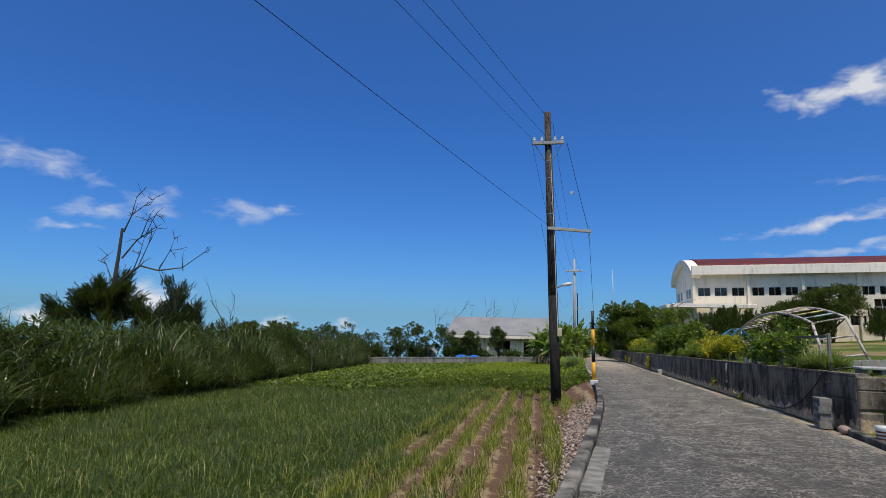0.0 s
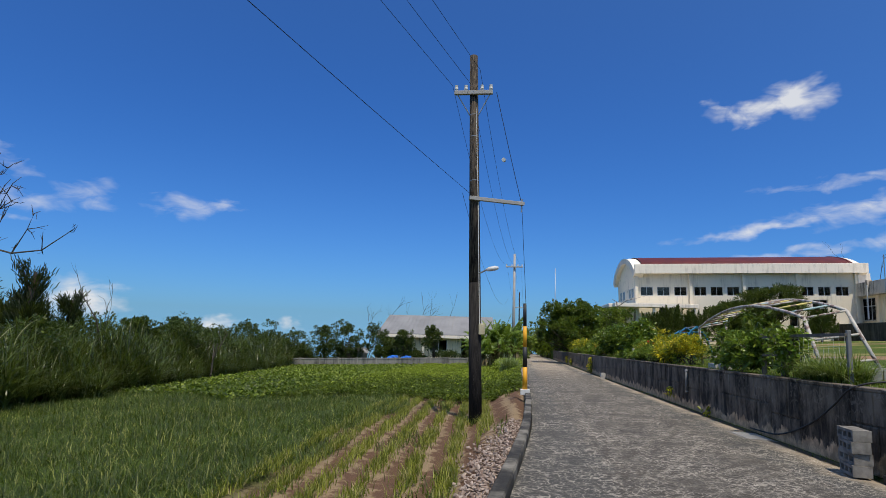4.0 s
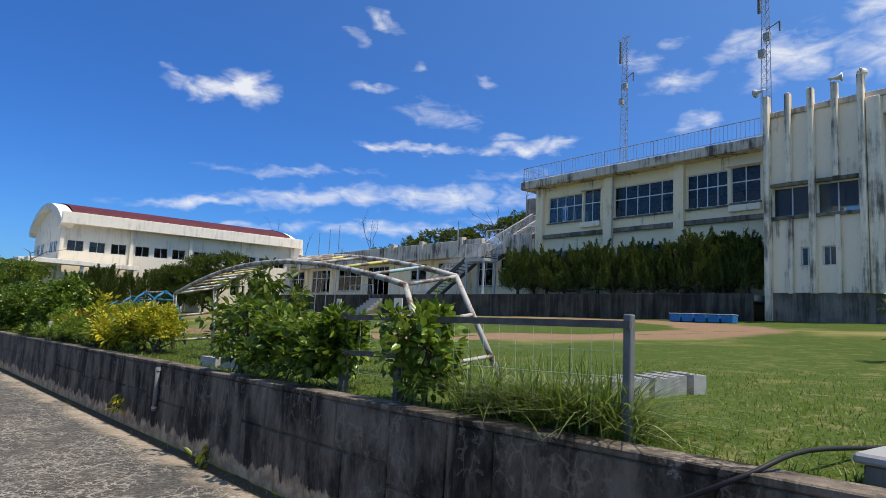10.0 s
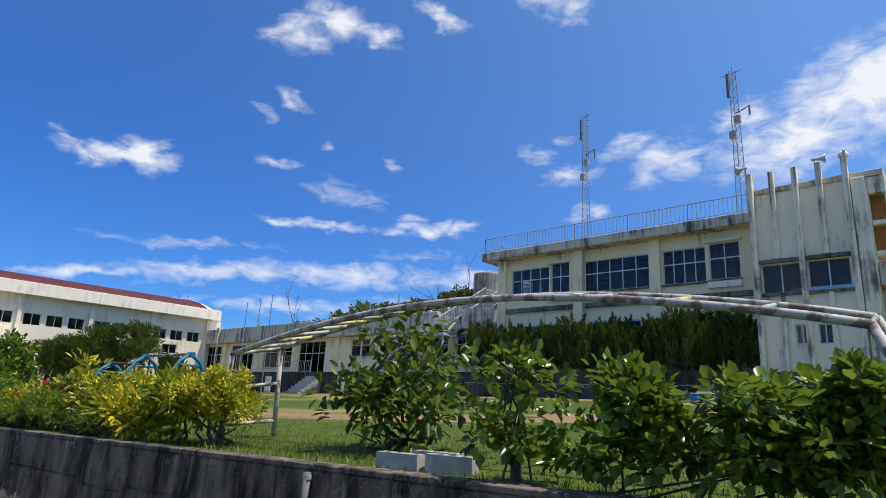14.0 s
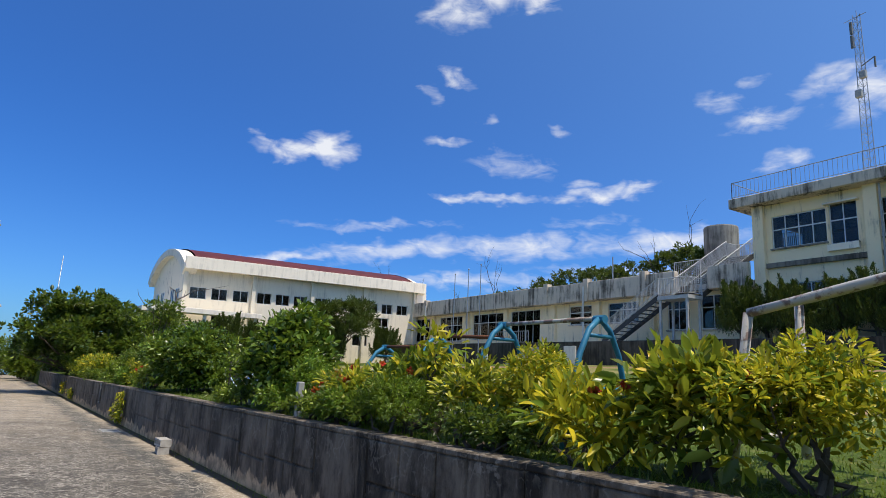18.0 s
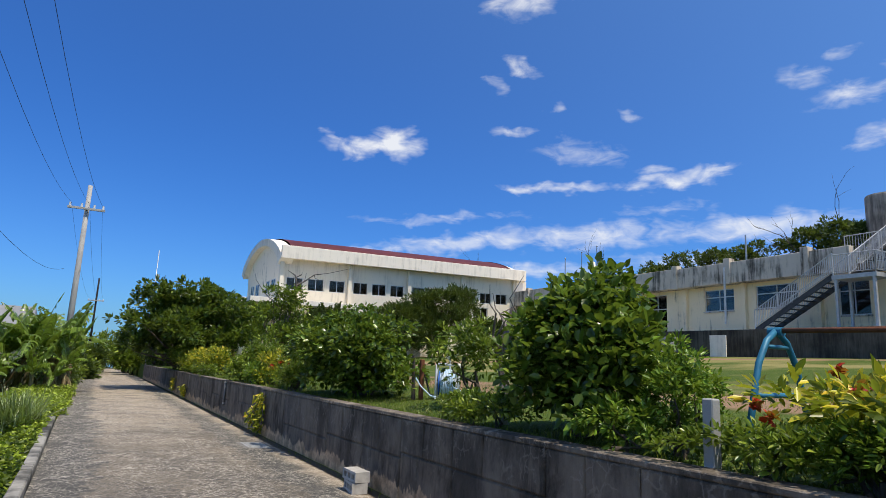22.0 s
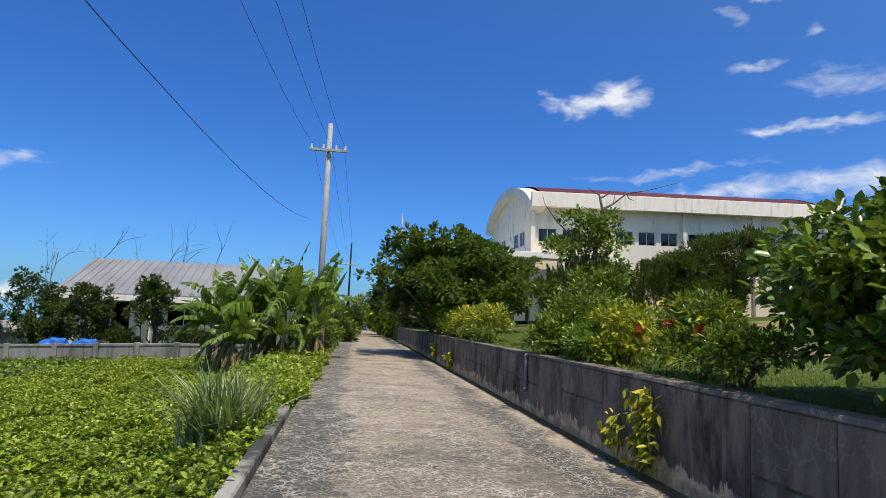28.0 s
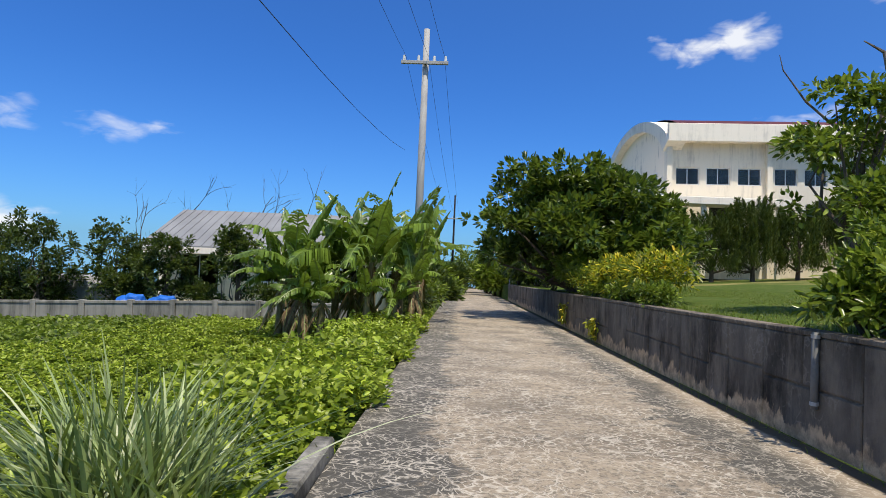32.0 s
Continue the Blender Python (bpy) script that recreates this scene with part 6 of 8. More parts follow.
    for v in bm.verts:
        v.co *= 1 + 0.25 * noise.noise(v.co * 9)
        v.co.z *= 0.7
    part("stone", bm, plain("pinkish stone", (0.34, 0.25, 0.20), (0.24, 0.17, 0.14), 9, 0.9), st, smooth=True)


def build_fence():
    X = 3.55
    z = lambda y: ground_z(X, y)
    F = thing("fence", "grey weathered timber fence with thin wires along the lawn", "fence")
    for y, zt, w in ((3.52, 1.58, 0.026), (5.6, 1.22, 0.03), (6.38, 1.53, 0.035), (8.46, 1.12, 0.03)):
        part("post", boxes((X - w, X + w, y - w, y + w, z(y) - 0.2, zt), bevel=0.006), M_POST if y < 5 else M_WOODG, F)
    for ya, yb, za, zb in ((3.48, 6.42, 1.52, 1.48), (5.56, 6.42, 1.19, 1.16), (6.43, 6.6, 1.47, 1.46)):
        bm = bmesh.new()
        v = [bm.verts.new((X + dx, y, h + dz)) for y, h in ((ya, za), (yb, zb)) for dx, dz in ((-0.066, -0.022), (-0.040, -0.022), (-0.040, 0.022), (-0.066, 0.022))]
        for q in ((3, 2, 1, 0), (4, 5, 6, 7), (0, 1, 5, 4), (1, 2, 6, 5), (2, 3, 7, 6), (3, 0, 4, 7)):
            bm.faces.new([v[i] for i in q])
        part("rail", bm, M_WOODG, F)
    for h in (0.21, 0.37, 0.52, 0.66):
        part("fence_wire", tubes(strand((X, 3.55, z(3.55) + h), (X, 8.9, z(8.9) + h), 0.02, 0.0018), sides=4), M_PVCW, F)
    for k in range(18):
        y = 3.61 + 0.15 * k
        part("fence_wire", tubes((((X, y, z(y) + 0.2), (X, y + 0.012, z(y) + 0.665)), 0.0012), sides=4), M_PVCW, F)
    for x, y in ((3.44, 18.22), (3.8, 21.0)):
        p = thing("marker_stub", "short square white-grey concrete stub post in the planting", "post", "stub posts", pose(x, y, ground_z(x, y)))
        part("post", boxes((-0.04, 0.04, -0.04, 0.04, -0.1, 0.46 if y == 18.22 else 0.30), bevel=0.008), M_CONC, p)


def build_arch():
    A = thing("climbing_arch", "arched ladder climbing frame of chipped white and yellow tubes", "climbing frame")
    rail = lambda x, dz: [(x, y, 1.84 + dz + 0.39 * math.sin(math.pi * min(1, (y - 6.49) / 6.4)) ** 0.9 - 0.015 * (y - 6.49)) for y in np.linspace(6.49, 12.95, 22)]
    lo, hi = rail(4.3, 0.0), rail(5.02, 0.15)
    part("rail", tubes((lo, 0.032), sides=10), M_ARCH, A, smooth=True)
    part("rail", tubes((hi, 0.032), sides=10), M_ARCH, A, smooth=True)
    cols = (M_ARCH, M_ARCHY, M_ARCHB, M_ARCH, M_ARCHY, M_ARCH)
    for k in range(0, 22):
        if k in (1, 3, 5):
            continue
        part("rung", tubes(((lo[k], hi[k]), 0.020), sides=8), cols[k % 6], A, smooth=True)
    for a, foot in ((lo[0], (4.42, 6.05, ground_z(4.4, 6.0) - 0.1)), (hi[0], (5.35, 6.0, ground_z(5.3, 6.0) - 0.1)), (lo[-1], (4.45, 13.2, ground_z(4.4, 13.2) - 0.1)), (hi[-1], (5.1, 13.0, ground_z(5.1, 13.0) - 0.1))):
        part("leg", tubes(((a, foot), 0.032), sides=10), M_ARCH, A, smooth=True)
    for f in (0.36, 0.74):
        for (a, fa), (b, fb) in (((lo[0], (4.42, 6.05, 0.75)), (hi[0], (5.35, 6.0, 0.85))), ((lo[-1], (4.45, 13.2, 0.6)), (hi[-1], (5.1, 13.0, 0.65)))):
            part("leg_rung", tubes(((Vector(a).lerp(Vector(fa), f), Vector(b).lerp(Vector(fb), f)), 0.022), sides=8), M_ARCH, A, smooth=True)


def build_swings():
    tops = [(4.66, 14.5, 1.79), (4.70, 15.85, 1.78), (4.86, 17.3, 1.69), (4.92, 18.7, 1.56)]
    S = thing("swing_frame", "low row of blue bent-tube frames carrying a chipped pipe beam", "swing frame")
    for k, (x, y, zt) in enumerate(tops):
        z = ground_z(x, y)
        h = zt - z
        for s in (-1, 1):
            pts = [(x + s * f, y + s * 0.10 * f, z + h * q) for f, q in ((0.02, 1.0), (0.16, 0.91), (0.30, 0.70), (0.40, 0.38), (0.54, -0.06))]
            part("leg", tubes((pts, 0.027), sides=10), M_SWING, S, smooth=True)
        part("top_brace", tubes((((x - 0.2, y - 0.02, z + 0.86 * h), (x + 0.2, y + 0.02, z + 0.86 * h)), 0.018), sides=8), M_SWING, S, smooth=True)
        part("guard_bar", tubes((((x - 0.33, y - 0.03, z + 0.42 * h), (x + 0.33, y + 0.03, z + 0.42 * h)), 0.022), sides=8), M_SWING, S, smooth=True)
        part("saddle", tubes((((x, y - 0.06, zt), (x, y + 0.06, zt)), 0.040), sides=10), M_SWING, S)
    for k, (a, b) in enumerate(zip(tops, tops[1:])):
        part("beam", tubes(((Vector(a) + Vector((0, 0.02, 0.01 if k == 0 else -0.13)), Vector(b) + Vector((0, -0.02, 0.01))), 0.022), sides=10), M_ARCH if k == 0 else M_RUST, S, "chipped white beam" if k == 0 else "rusty brown beam", True)
    for k in range(5):
        c = thing("water_crate", "blue plastic crate standing at the school plinth", "crate", "blue crates", pose(26.3, 14.3 - 0.56 * k, ground_z(26.3, 14.0), 0, 0, -4))
        part("crate", boxes((-0.25, 0.25, -0.24, 0.24, 0.0, 0.34), bevel=0.03), plain("blue crate plastic", (0.02, 0.16, 0.45), (0.03, 0.22, 0.5), 6, 0.5) if k == 0 else bpy.data.materials["blue crate plastic"], c)
        part("rim", boxes((-0.265, 0.265, -0.255, 0.255, 0.342, 0.372), bevel=0.006), M_PVCW, c)
    # notice board by the classroom steps
    for x, y, w in ((30.0, 37.3, 0.5), (31.2, 47.0, 0.35)):
        n = thing("white_board", "white standing panel at the foot of the terrace", "sign", "white panels", pose(x - 0.9, y, ground_z(x - 0.9, y)))
        part("panel", boxes((-0.03, 0.03, -w, w, 0.05, 1.2), bevel=0.006), M_WHITE, n)


def build_reel():
    x, y = 5.02, 24.35
    z = ground_z(x, y)
    R = thing("hose_reel", "white hose reel wound with pale blue hose on the grass", "hose reel", m=pose(x, y, z, 0, 0, 58))
    for s in (-0.18, 0.18):
        part("side_frame", tubes(([(-0.21, s, 0.0), (-0.09, s, 0.50), (-0.06, s, 0.55), (0.06, s, 0.55), (0.09, s, 0.50), (0.21, s, 0.0)], 0.019), sides=8), M_PVCW, R, smooth=True)
        part("foot", tubes((((-0.24, s, 0.015), (0.24, s, 0.015)), 0.016), sides=8), M_PVCW, R, smooth=True)
    part("carry_bar", tubes((((0, -0.2, 0.55), (0, 0.2, 0.55)), 0.022), sides=8), M_PVCW, R, smooth=True)
    part("axle", tubes((((0, -0.19, 0.25), (0, 0.19, 0.25)), 0.03), sides=8), M_PVCW, R)
    for s, r in ((-0.135, 0.13), (0.135, 0.195)):
        bm = bmesh.new()
        tube(bm, [(0, s - 0.008, 0.25), (0, s + 0.008, 0.25)], [r, r], 24)
        part("flange", bm, M_BLUE if s > 0 else M_PVCW, R)
    hose = plain("pale blue hose", (0.60, 0.70, 0.76), (0.40, 0.58, 0.72), 12, 0.4, 0, 0.001)
    for r, turns, w in ((0.165, 8.5, 0.115), (0.19, 8.0, 0.108), (0.213, 6.5, 0.085)):
        coil = [((r + 0.005 * math.sin(a * 3.1)) * math.cos(a), -w + 2 * w * a / (turns * 2 * math.pi), 0.25 + (r + 0.005 * math.sin(a * 2.3)) * math.sin(a)) for a in np.arange(0, turns * 2 * math.pi, 0.3)]
        part("hose_coil", tubes((coil, 0.0135), sides=6), hose, R, "pale blue wound hose", smooth=True)
    part("loose_hose", tubes(([(-0.18, -0.1, 0.2), (-0.25, -0.24, 0.14), (-0.34, -0.2, 0.05), (-0.36, 0.05, 0.02), (-0.3, 0.25, 0.06), (-0.22, 0.42, 0.2), (-0.2, 0.5, 0.32)], 0.013), sides=6), hose, R, smooth=True)
    P = thing("tap_post", "rusty post with a tap and a black pipe beside the reel", "tap", m=pose(4.62, 24.5, ground_z(4.62, 24.5)))
    part("post", boxes((-0.035, 0.035, -0.025, 0.025, -0.1, 0.64), bevel=0.008), M_RUST, P)
    part("stake", tubes((((-0.1, 0.05, -0.1), (-0.13, 0.06, 0.7)), [0.035, 0.025]), sides=7), M_DEAD, P)
    part("black_pipe", tubes(([(0.03, -0.05, 0.4), (0.1, -0.12, 0.1), (0.35, -0.3, 0.02), (0.8, -0.5, 0.015)], 0.014), sides=6), M_CABLE, P)
    T = thing("tap", "small white tap pipe behind the hose reel", "tap", m=pose(5.2, 24.6, ground_z(5.2, 24.6)))
    part("riser", tubes(([(0, 0, -0.05), (0, 0, 0.62), (-0.09, 0, 0.66)], 0.016), sides=7), M_PVCW, T)
    part("head", tubes((((-0.02, 0, 0.66), (-0.02, 0, 0.74)), 0.035), sides=8), M_STEEL, T)


build_blocks()
build_wall_fittings()
build_fence()
build_arch()
build_swings()
build_reel()



# ---- planting along the wall ----
def flowers(parent, spots, seed, size=0.06):
    rng = np.random.default_rng(seed)
    for x, y, z, r in spots:
        p = np.array([x, y, z]) + rng.normal(0, r * 0.55, (26, 3))
        v, f = leaves_at(rng, p, p - np.array([x, y, z - 0.05]) + np.array([0, 0, 0.05]), size, 0.8, 0.3, 0.0)
        from_arrays("flower_head", v, f, L_RED, parent, "bright red flower head")


def vine_on_fence(y0, y1, h, n, seed, label):
    rng = np.random.default_rng(seed)
    ym = (y0 + y1) / 2
    z = ground_z(3.55, ym)
    T = thing("vine", label, "vine", "fence vines", pose(3.55, ym, z))
    lumps = []
    for k in range(int(10 + 12 * (y1 - y0))):
        y = rng.uniform(y0, y1) - ym
        lumps.append((rng.normal(-0.02, 0.12), y, h * rng.uniform(0.15, 0.86), rng.uniform(0.10, 0.2), rng.uniform(0.12, 0.24), rng.uniform(0.1, 0.18)))
    crown(T, lumps, n, 0.085, L_VINE, seed, "foliage", tuft=8, aspect=0.62, droop=0.35, shell=0.5)
    lines = [([(rng.normal(0, 0.05), y0 - ym + (y1 - y0) * rng.random(), 0), (rng.normal(0, 0.08), y0 - ym + (y1 - y0) * rng.random(), h * 0.5), (rng.normal(0, 0.12), y0 - ym + (y1 - y0) * rng.random(), h * 0.9)], 0.008) for _ in range(7)]
    for line in lines:
        part("stem", tubes(line, sides=5), M_BARK, T)


vine_on_fence(6.38, 8.05, 0.68, 4400, 11, "bright green leafy vine smothering the timber fence")
vine_on_fence(8.28, 8.60, 0.84, 620, 13, "glossy green vine climbing a short grey post")
vine_on_fence(5.12, 5.58, 0.74, 1100, 12, "narrow bright green vine climbing a fence post")
tendril = thing("vine", "long bare tendril reaching from the fence vine to the climbing arch", "vine", "fence vines", pose(3.55, 5.3, ground_z(3.55, 5.3)))
reach = [(0.0, 0.0, 0.62), (0.16, 0.12, 0.80), (0.36, 0.26, 0.93), (0.62, 0.42, 1.03), (0.86, 0.55, 1.06)]
part("stem", tubes((reach, [0.006, 0.005, 0.004, 0.003, 0.002]), sides=5), L_VINE, tendril)
rt = np.random.default_rng(14)
pt = np.concatenate([np.array(q) + rt.normal(0, 0.022, (9 - 2 * i, 3)) for i, q in enumerate(reach[:4])])
v, f = leaves_at(rt, pt, rt.normal(0, 1, (len(pt), 3)), 0.055, 0.6)
from_arrays("foliage", v, f, L_VINE, tendril)
# the dark large-leaved shrub behind the blocks
shrub("shrub", "open dark shrub with large glossy leaves", 4.85, 10.65, 1.75, 2.0, 1.25, 1250, 0.15, L_DARK, 21, "bush", "", stems=10, aspect=0.42, droop=0.5, shell=0.9, lumps=18, low=0.12, tuft=9)
shrub("bush", "golden yellow bush with small leaves", 3.92, 12.4, 0.95, 0.95, 0.86, 5600, 0.055, L_CROTON, 22, "bush", "yellow bushes", lumps=13)
cr = shrub("croton", "broad-leaved yellow and green croton with a few red flowers", 3.78, 13.05, 0.8, 0.95, 0.84, 1100, 0.13, L_CROTONR, 122, "bush", "crotons", aspect=0.36, tuft=8, shell=0.6, extra=(160, 0.16, L_MID, "green_leaves"))
flowers(cr, [(-0.25, 0.55, 0.48, 0.02), (-0.2, 0.35, 0.55, 0.02), (-0.1, -0.4, 0.62, 0.02)], 4, 0.04)
shrub("bush", "clipped golden bush with small leaves", 4.1, 14.7, 0.85, 0.95, 0.92, 4600, 0.055, L_CROTON, 23, "bush", "yellow bushes", lumps=13)
shrub("croton", "broad-leaved pale yellow croton in the grass", 3.68, 13.8, 0.75, 1.0, 0.52, 620, 0.14, L_CROTON, 24, "bush", "crotons", aspect=0.30, tuft=8, shell=0.7)
shrub("bush", "low dark small-leaved bush on the wall edge", 3.5, 14.75, 0.55, 1.6, 0.36, 3400, 0.045, L_DARK, 27, "bush", "flower bed", aspect=0.5)
shrub("flowering_bush", "feathery fine-leaved green bush on the wall edge", 3.6, 16.1, 0.8, 1.7, 0.56, 9000, 0.042, L_FERN, 25, "bush", "flower bed", aspect=0.28, tuft=26, lumps=16)
shrub("flowering_bush", "feathery fine-leaved green bush on the wall edge", 3.55, 17.3, 0.7, 1.3, 0.42, 5200, 0.042, L_FERN, 125, "bush", "flower bed", aspect=0.28, tuft=26, lumps=12)
shrub("croton", "tall upright croton sprig with orange and yellow leaves", 3.9, 16.0, 0.38, 0.42, 0.98, 150, 0.13, L_CROTON, 126, "bush", "crotons", aspect=0.34, tuft=7, shell=0.7, low=0.5)
b2 = shrub("flowering_bush", "yellow-green leafy bush with red flower heads", 3.85, 17.3, 0.9, 1.5, 0.66, 1500, 0.10, L_CROTONR, 26, "bush", "flower bed", aspect=0.36, tuft=8, extra=(240, 0.13, L_CROTON, "tall_leaves"))
flowers(b2, [(-0.30, -0.10, 0.50, 0.03), (-0.32, 0.08, 0.52, 0.03), (-0.38, 0.55, 0.34, 0.028), (-0.2, 0.75, 0.40, 0.02), (0.0, 0.35, 0.62, 0.02)], 5, 0.046)
bf = shrub("flowering_bush", "green bush with slim upright yellow leaves", 3.92, 16.5, 0.8, 1.2, 0.80, 1300, 0.095, L_MID, 28, "bush", "flower bed", aspect=0.36, tuft=8, extra=(260, 0.12, L_CROTON, "tall_leaves"))
flowers(bf, [(-0.30, 0.05, 0.66, 0.02), (-0.2, -0.35, 0.60, 0.018)], 15, 0.038)
shrub("flowering_bush", "leafy yellow-green bush before the swing frame", 3.85, 15.3, 0.75, 1.1, 0.66, 1300, 0.10, L_CROTONR, 29, "bush", "flower bed", aspect=0.36, tuft=8)
shrub("big_bush", "tall dense bush with glossy bright green leaves", 3.95, 19.98, 1.35, 1.75, 1.58, 8200, 0.105, L_GLOSS, 31, "bush", "", stems=10, lumps=30, aspect=0.62, droop=0.4, low=0.14, tuft=9, shell=0.6, extra=(260, 0.15, L_BRIGHT, "new_leaves"))
shrub("bush", "small light yellow-green bush at the foot of the tall bush", 3.8, 18.8, 0.7, 0.75, 0.95, 2800, 0.05, L_BRIGHT, 32, "bush", "")
for k, (y, h) in enumerate(((17.0, 0.4), (18.0, 0.32), (19.0, 0.42), (20.9, 0.36))):
    shrub("bush", "low weedy bush of small leaves on the wall edge", 3.52, y, 0.6, 1.2, h, 1500, 0.06, L_MID if k % 2 else L_BRIGHT, 170 + k, "bush", "wall edge bushes", stems=3)
# blackened stump and thin frangipani
st = thing("dead_stump", "twisted grey dead trunk with bare twigs", "tree stump", m=pose(4.66, 22.3, ground_z(4.66, 22.3)))
rs = np.random.default_rng(8)
part("trunk", tubes(([(0, 0, -0.1), (0.05, 0, 0.35), (-0.02, 0.05, 0.7), (0.08, 0.02, 1.05), (0.14, 0.0, 1.35)], [0.075, 0.065, 0.05, 0.035, 0.018]), *limbs(rs, (0, 0, 0.75), [(0.3, 0.2, 1.6), (-0.25, -0.1, 1.5), (0.1, -0.3, 1.75), (0.4, 0.0, 1.35), (-0.1, 0.2, 1.65), (0.2, -0.15, 1.5)], 0.024), sides=7), M_STUMP, st)
shrub("frangipani", "thin open shrub with drooping pale green leaves", 4.55, 22.75, 1.35, 1.3, 1.35, 1500, 0.09, L_MID, 33, "bush", "", stems=4, aspect=0.42, droop=0.4, shell=0.85, low=0.3, lumps=14)
shrub("bush", "low weeds round the foot of the thin shrub", 4.35, 22.35, 0.9, 1.2, 0.26, 1100, 0.05, L_BRIGHT, 133, "bush", "wall edge bushes", stems=3)
shrub("bush", "small weedy bush on the wall edge", 3.65, 21.6, 0.7, 0.9, 0.26, 700, 0.06, L_MID, 34, "bush", "")
shrub("round_bush", "round dense bush with glossy broad leaves overhanging the wall", 4.1, 26.2, 1.9, 3.3, 1.5, 16000, 0.10, L_GLOSS, 35, "bush", "", stems=9, lumps=30, aspect=0.62, droop=0.4, low=0.14, tuft=9, shell=0.6, extra=(260, 0.15, L_BRIGHT, "new_leaves"))
b3 = shrub("flowering_bush", "yellow-green bush with red flower heads beside the wall", 3.9, 29.1, 1.0, 1.7, 0.98, 4600, 0.075, L_MID, 36, "bush", "flower bed", low=0.1, lumps=15, extra=(150, 0.12, L_CROTONR, "tall_leaves"))
flowers(b3, [(-0.35, 0.0, 0.55, 0.03), (-0.3, -0.5, 0.5, 0.03), (-0.15, 0.4, 0.68, 0.03), (-0.4, 0.6, 0.45, 0.03)], 6, 0.05)
shrub("flowering_bush", "mixed yellow-green croton bush", 3.98, 31.0, 1.0, 1.8, 0.82, 2100, 0.10, L_CROTONR, 37, "bush", "flower bed", aspect=0.38, low=0.1, lumps=14, tuft=8)
shrub("flowering_bush", "low green bush spilling towards the wall", 3.6, 27.9, 0.8, 1.2, 0.6, 2600, 0.065, L_MID, 38, "bush", "flower bed")
shrub("bush", "leafy mid-green bush under a thin tree", 4.1, 32.9, 1.4, 2.3, 1.4, 7000, 0.085, L_MID, 39, "bush", "", lumps=18, low=0.1, tuft=10)
shrub("bush", "dark leafy bush spilling over the wall edge", 3.6, 33.2, 0.8, 1.3, 0.8, 2000, 0.10, L_MID, 139, "bush", "", tuft=10)
shrub("bush", "low bush of light leaves on the wall edge", 3.6, 31.5, 0.8, 1.3, 0.65, 1900, 0.085, L_BRIGHT, 40, "bush", "")
for k, (y, h, m) in enumerate(((39.6, 1.05, L_CROTONR), (41.2, 1.0, L_CROTON), (42.8, 1.1, L_CROTONR), (44.4, 0.9, L_CROTONR))):
    shrub("croton", "croton bush with yellow and orange leaves", 3.95, y, 1.2, 1.8, h, 1500, 0.13, m, 50 + k, "bush", "crotons", aspect=0.34, tuft=8, extra=(260, 0.14, L_MID, "green_leaves"))
for k, (y, h) in enumerate(((38.4, 0.38), (40.3, 0.4), (42.6, 0.42), (45.0, 0.8), (47.0, 1.1))):
    shrub("bush", "low green bush trailing at the wall edge", 3.55, y, 0.75, 1.8, h, 1600, 0.08, L_MID, 70 + k, "bush", "wall edge bushes")
# plants hanging on the wall face
for k, (y, z0, z1, w, m) in enumerate(((29.42, -0.38, -0.02, 0.16, L_CROTONR), (28.75, -0.40, 0.36, 0.36, L_CROTONR), (41.2, -0.62, -0.2, 0.3, L_CROTONR), (45.0, -0.6, -0.1, 0.35, L_CROTONR), (11.35, 0.0, 0.22, 0.13, L_CROTONR), (8.2, -0.12, 0.05, 0.1, L_CROTONR))):
    rng = np.random.default_rng(90 + k)
    T = thing("hanging_plant", "yellow-green plant rooted in a crack and hanging down the wall", "plant", "wall plants", pose(3.16, y, z1))
    n = int(240 * (z1 - z0) / 0.75 * w / 0.42) + 14
    p = np.stack([-np.abs(rng.normal(0, 0.07, n)) - 0.01, rng.normal(0, w * 0.42, n), -rng.random(n) * (z1 - z0)], 1)
    v, f = leaves_at(rng, p, np.tile([-0.5, 0, -0.35], (n, 1)), 0.12, 0.38, 0.5, 0.3)
    from_arrays("foliage", v, f, m, T)
    for _ in range(4):
        part("stem", tubes(([(0, 0, 0), (-0.05, rng.normal(0, w * 0.3), (z0 - z1) * 0.5), (-0.06, rng.normal(0, w * 0.5), (z0 - z1) * 0.9)], 0.006), sides=4), M_BARK, T)


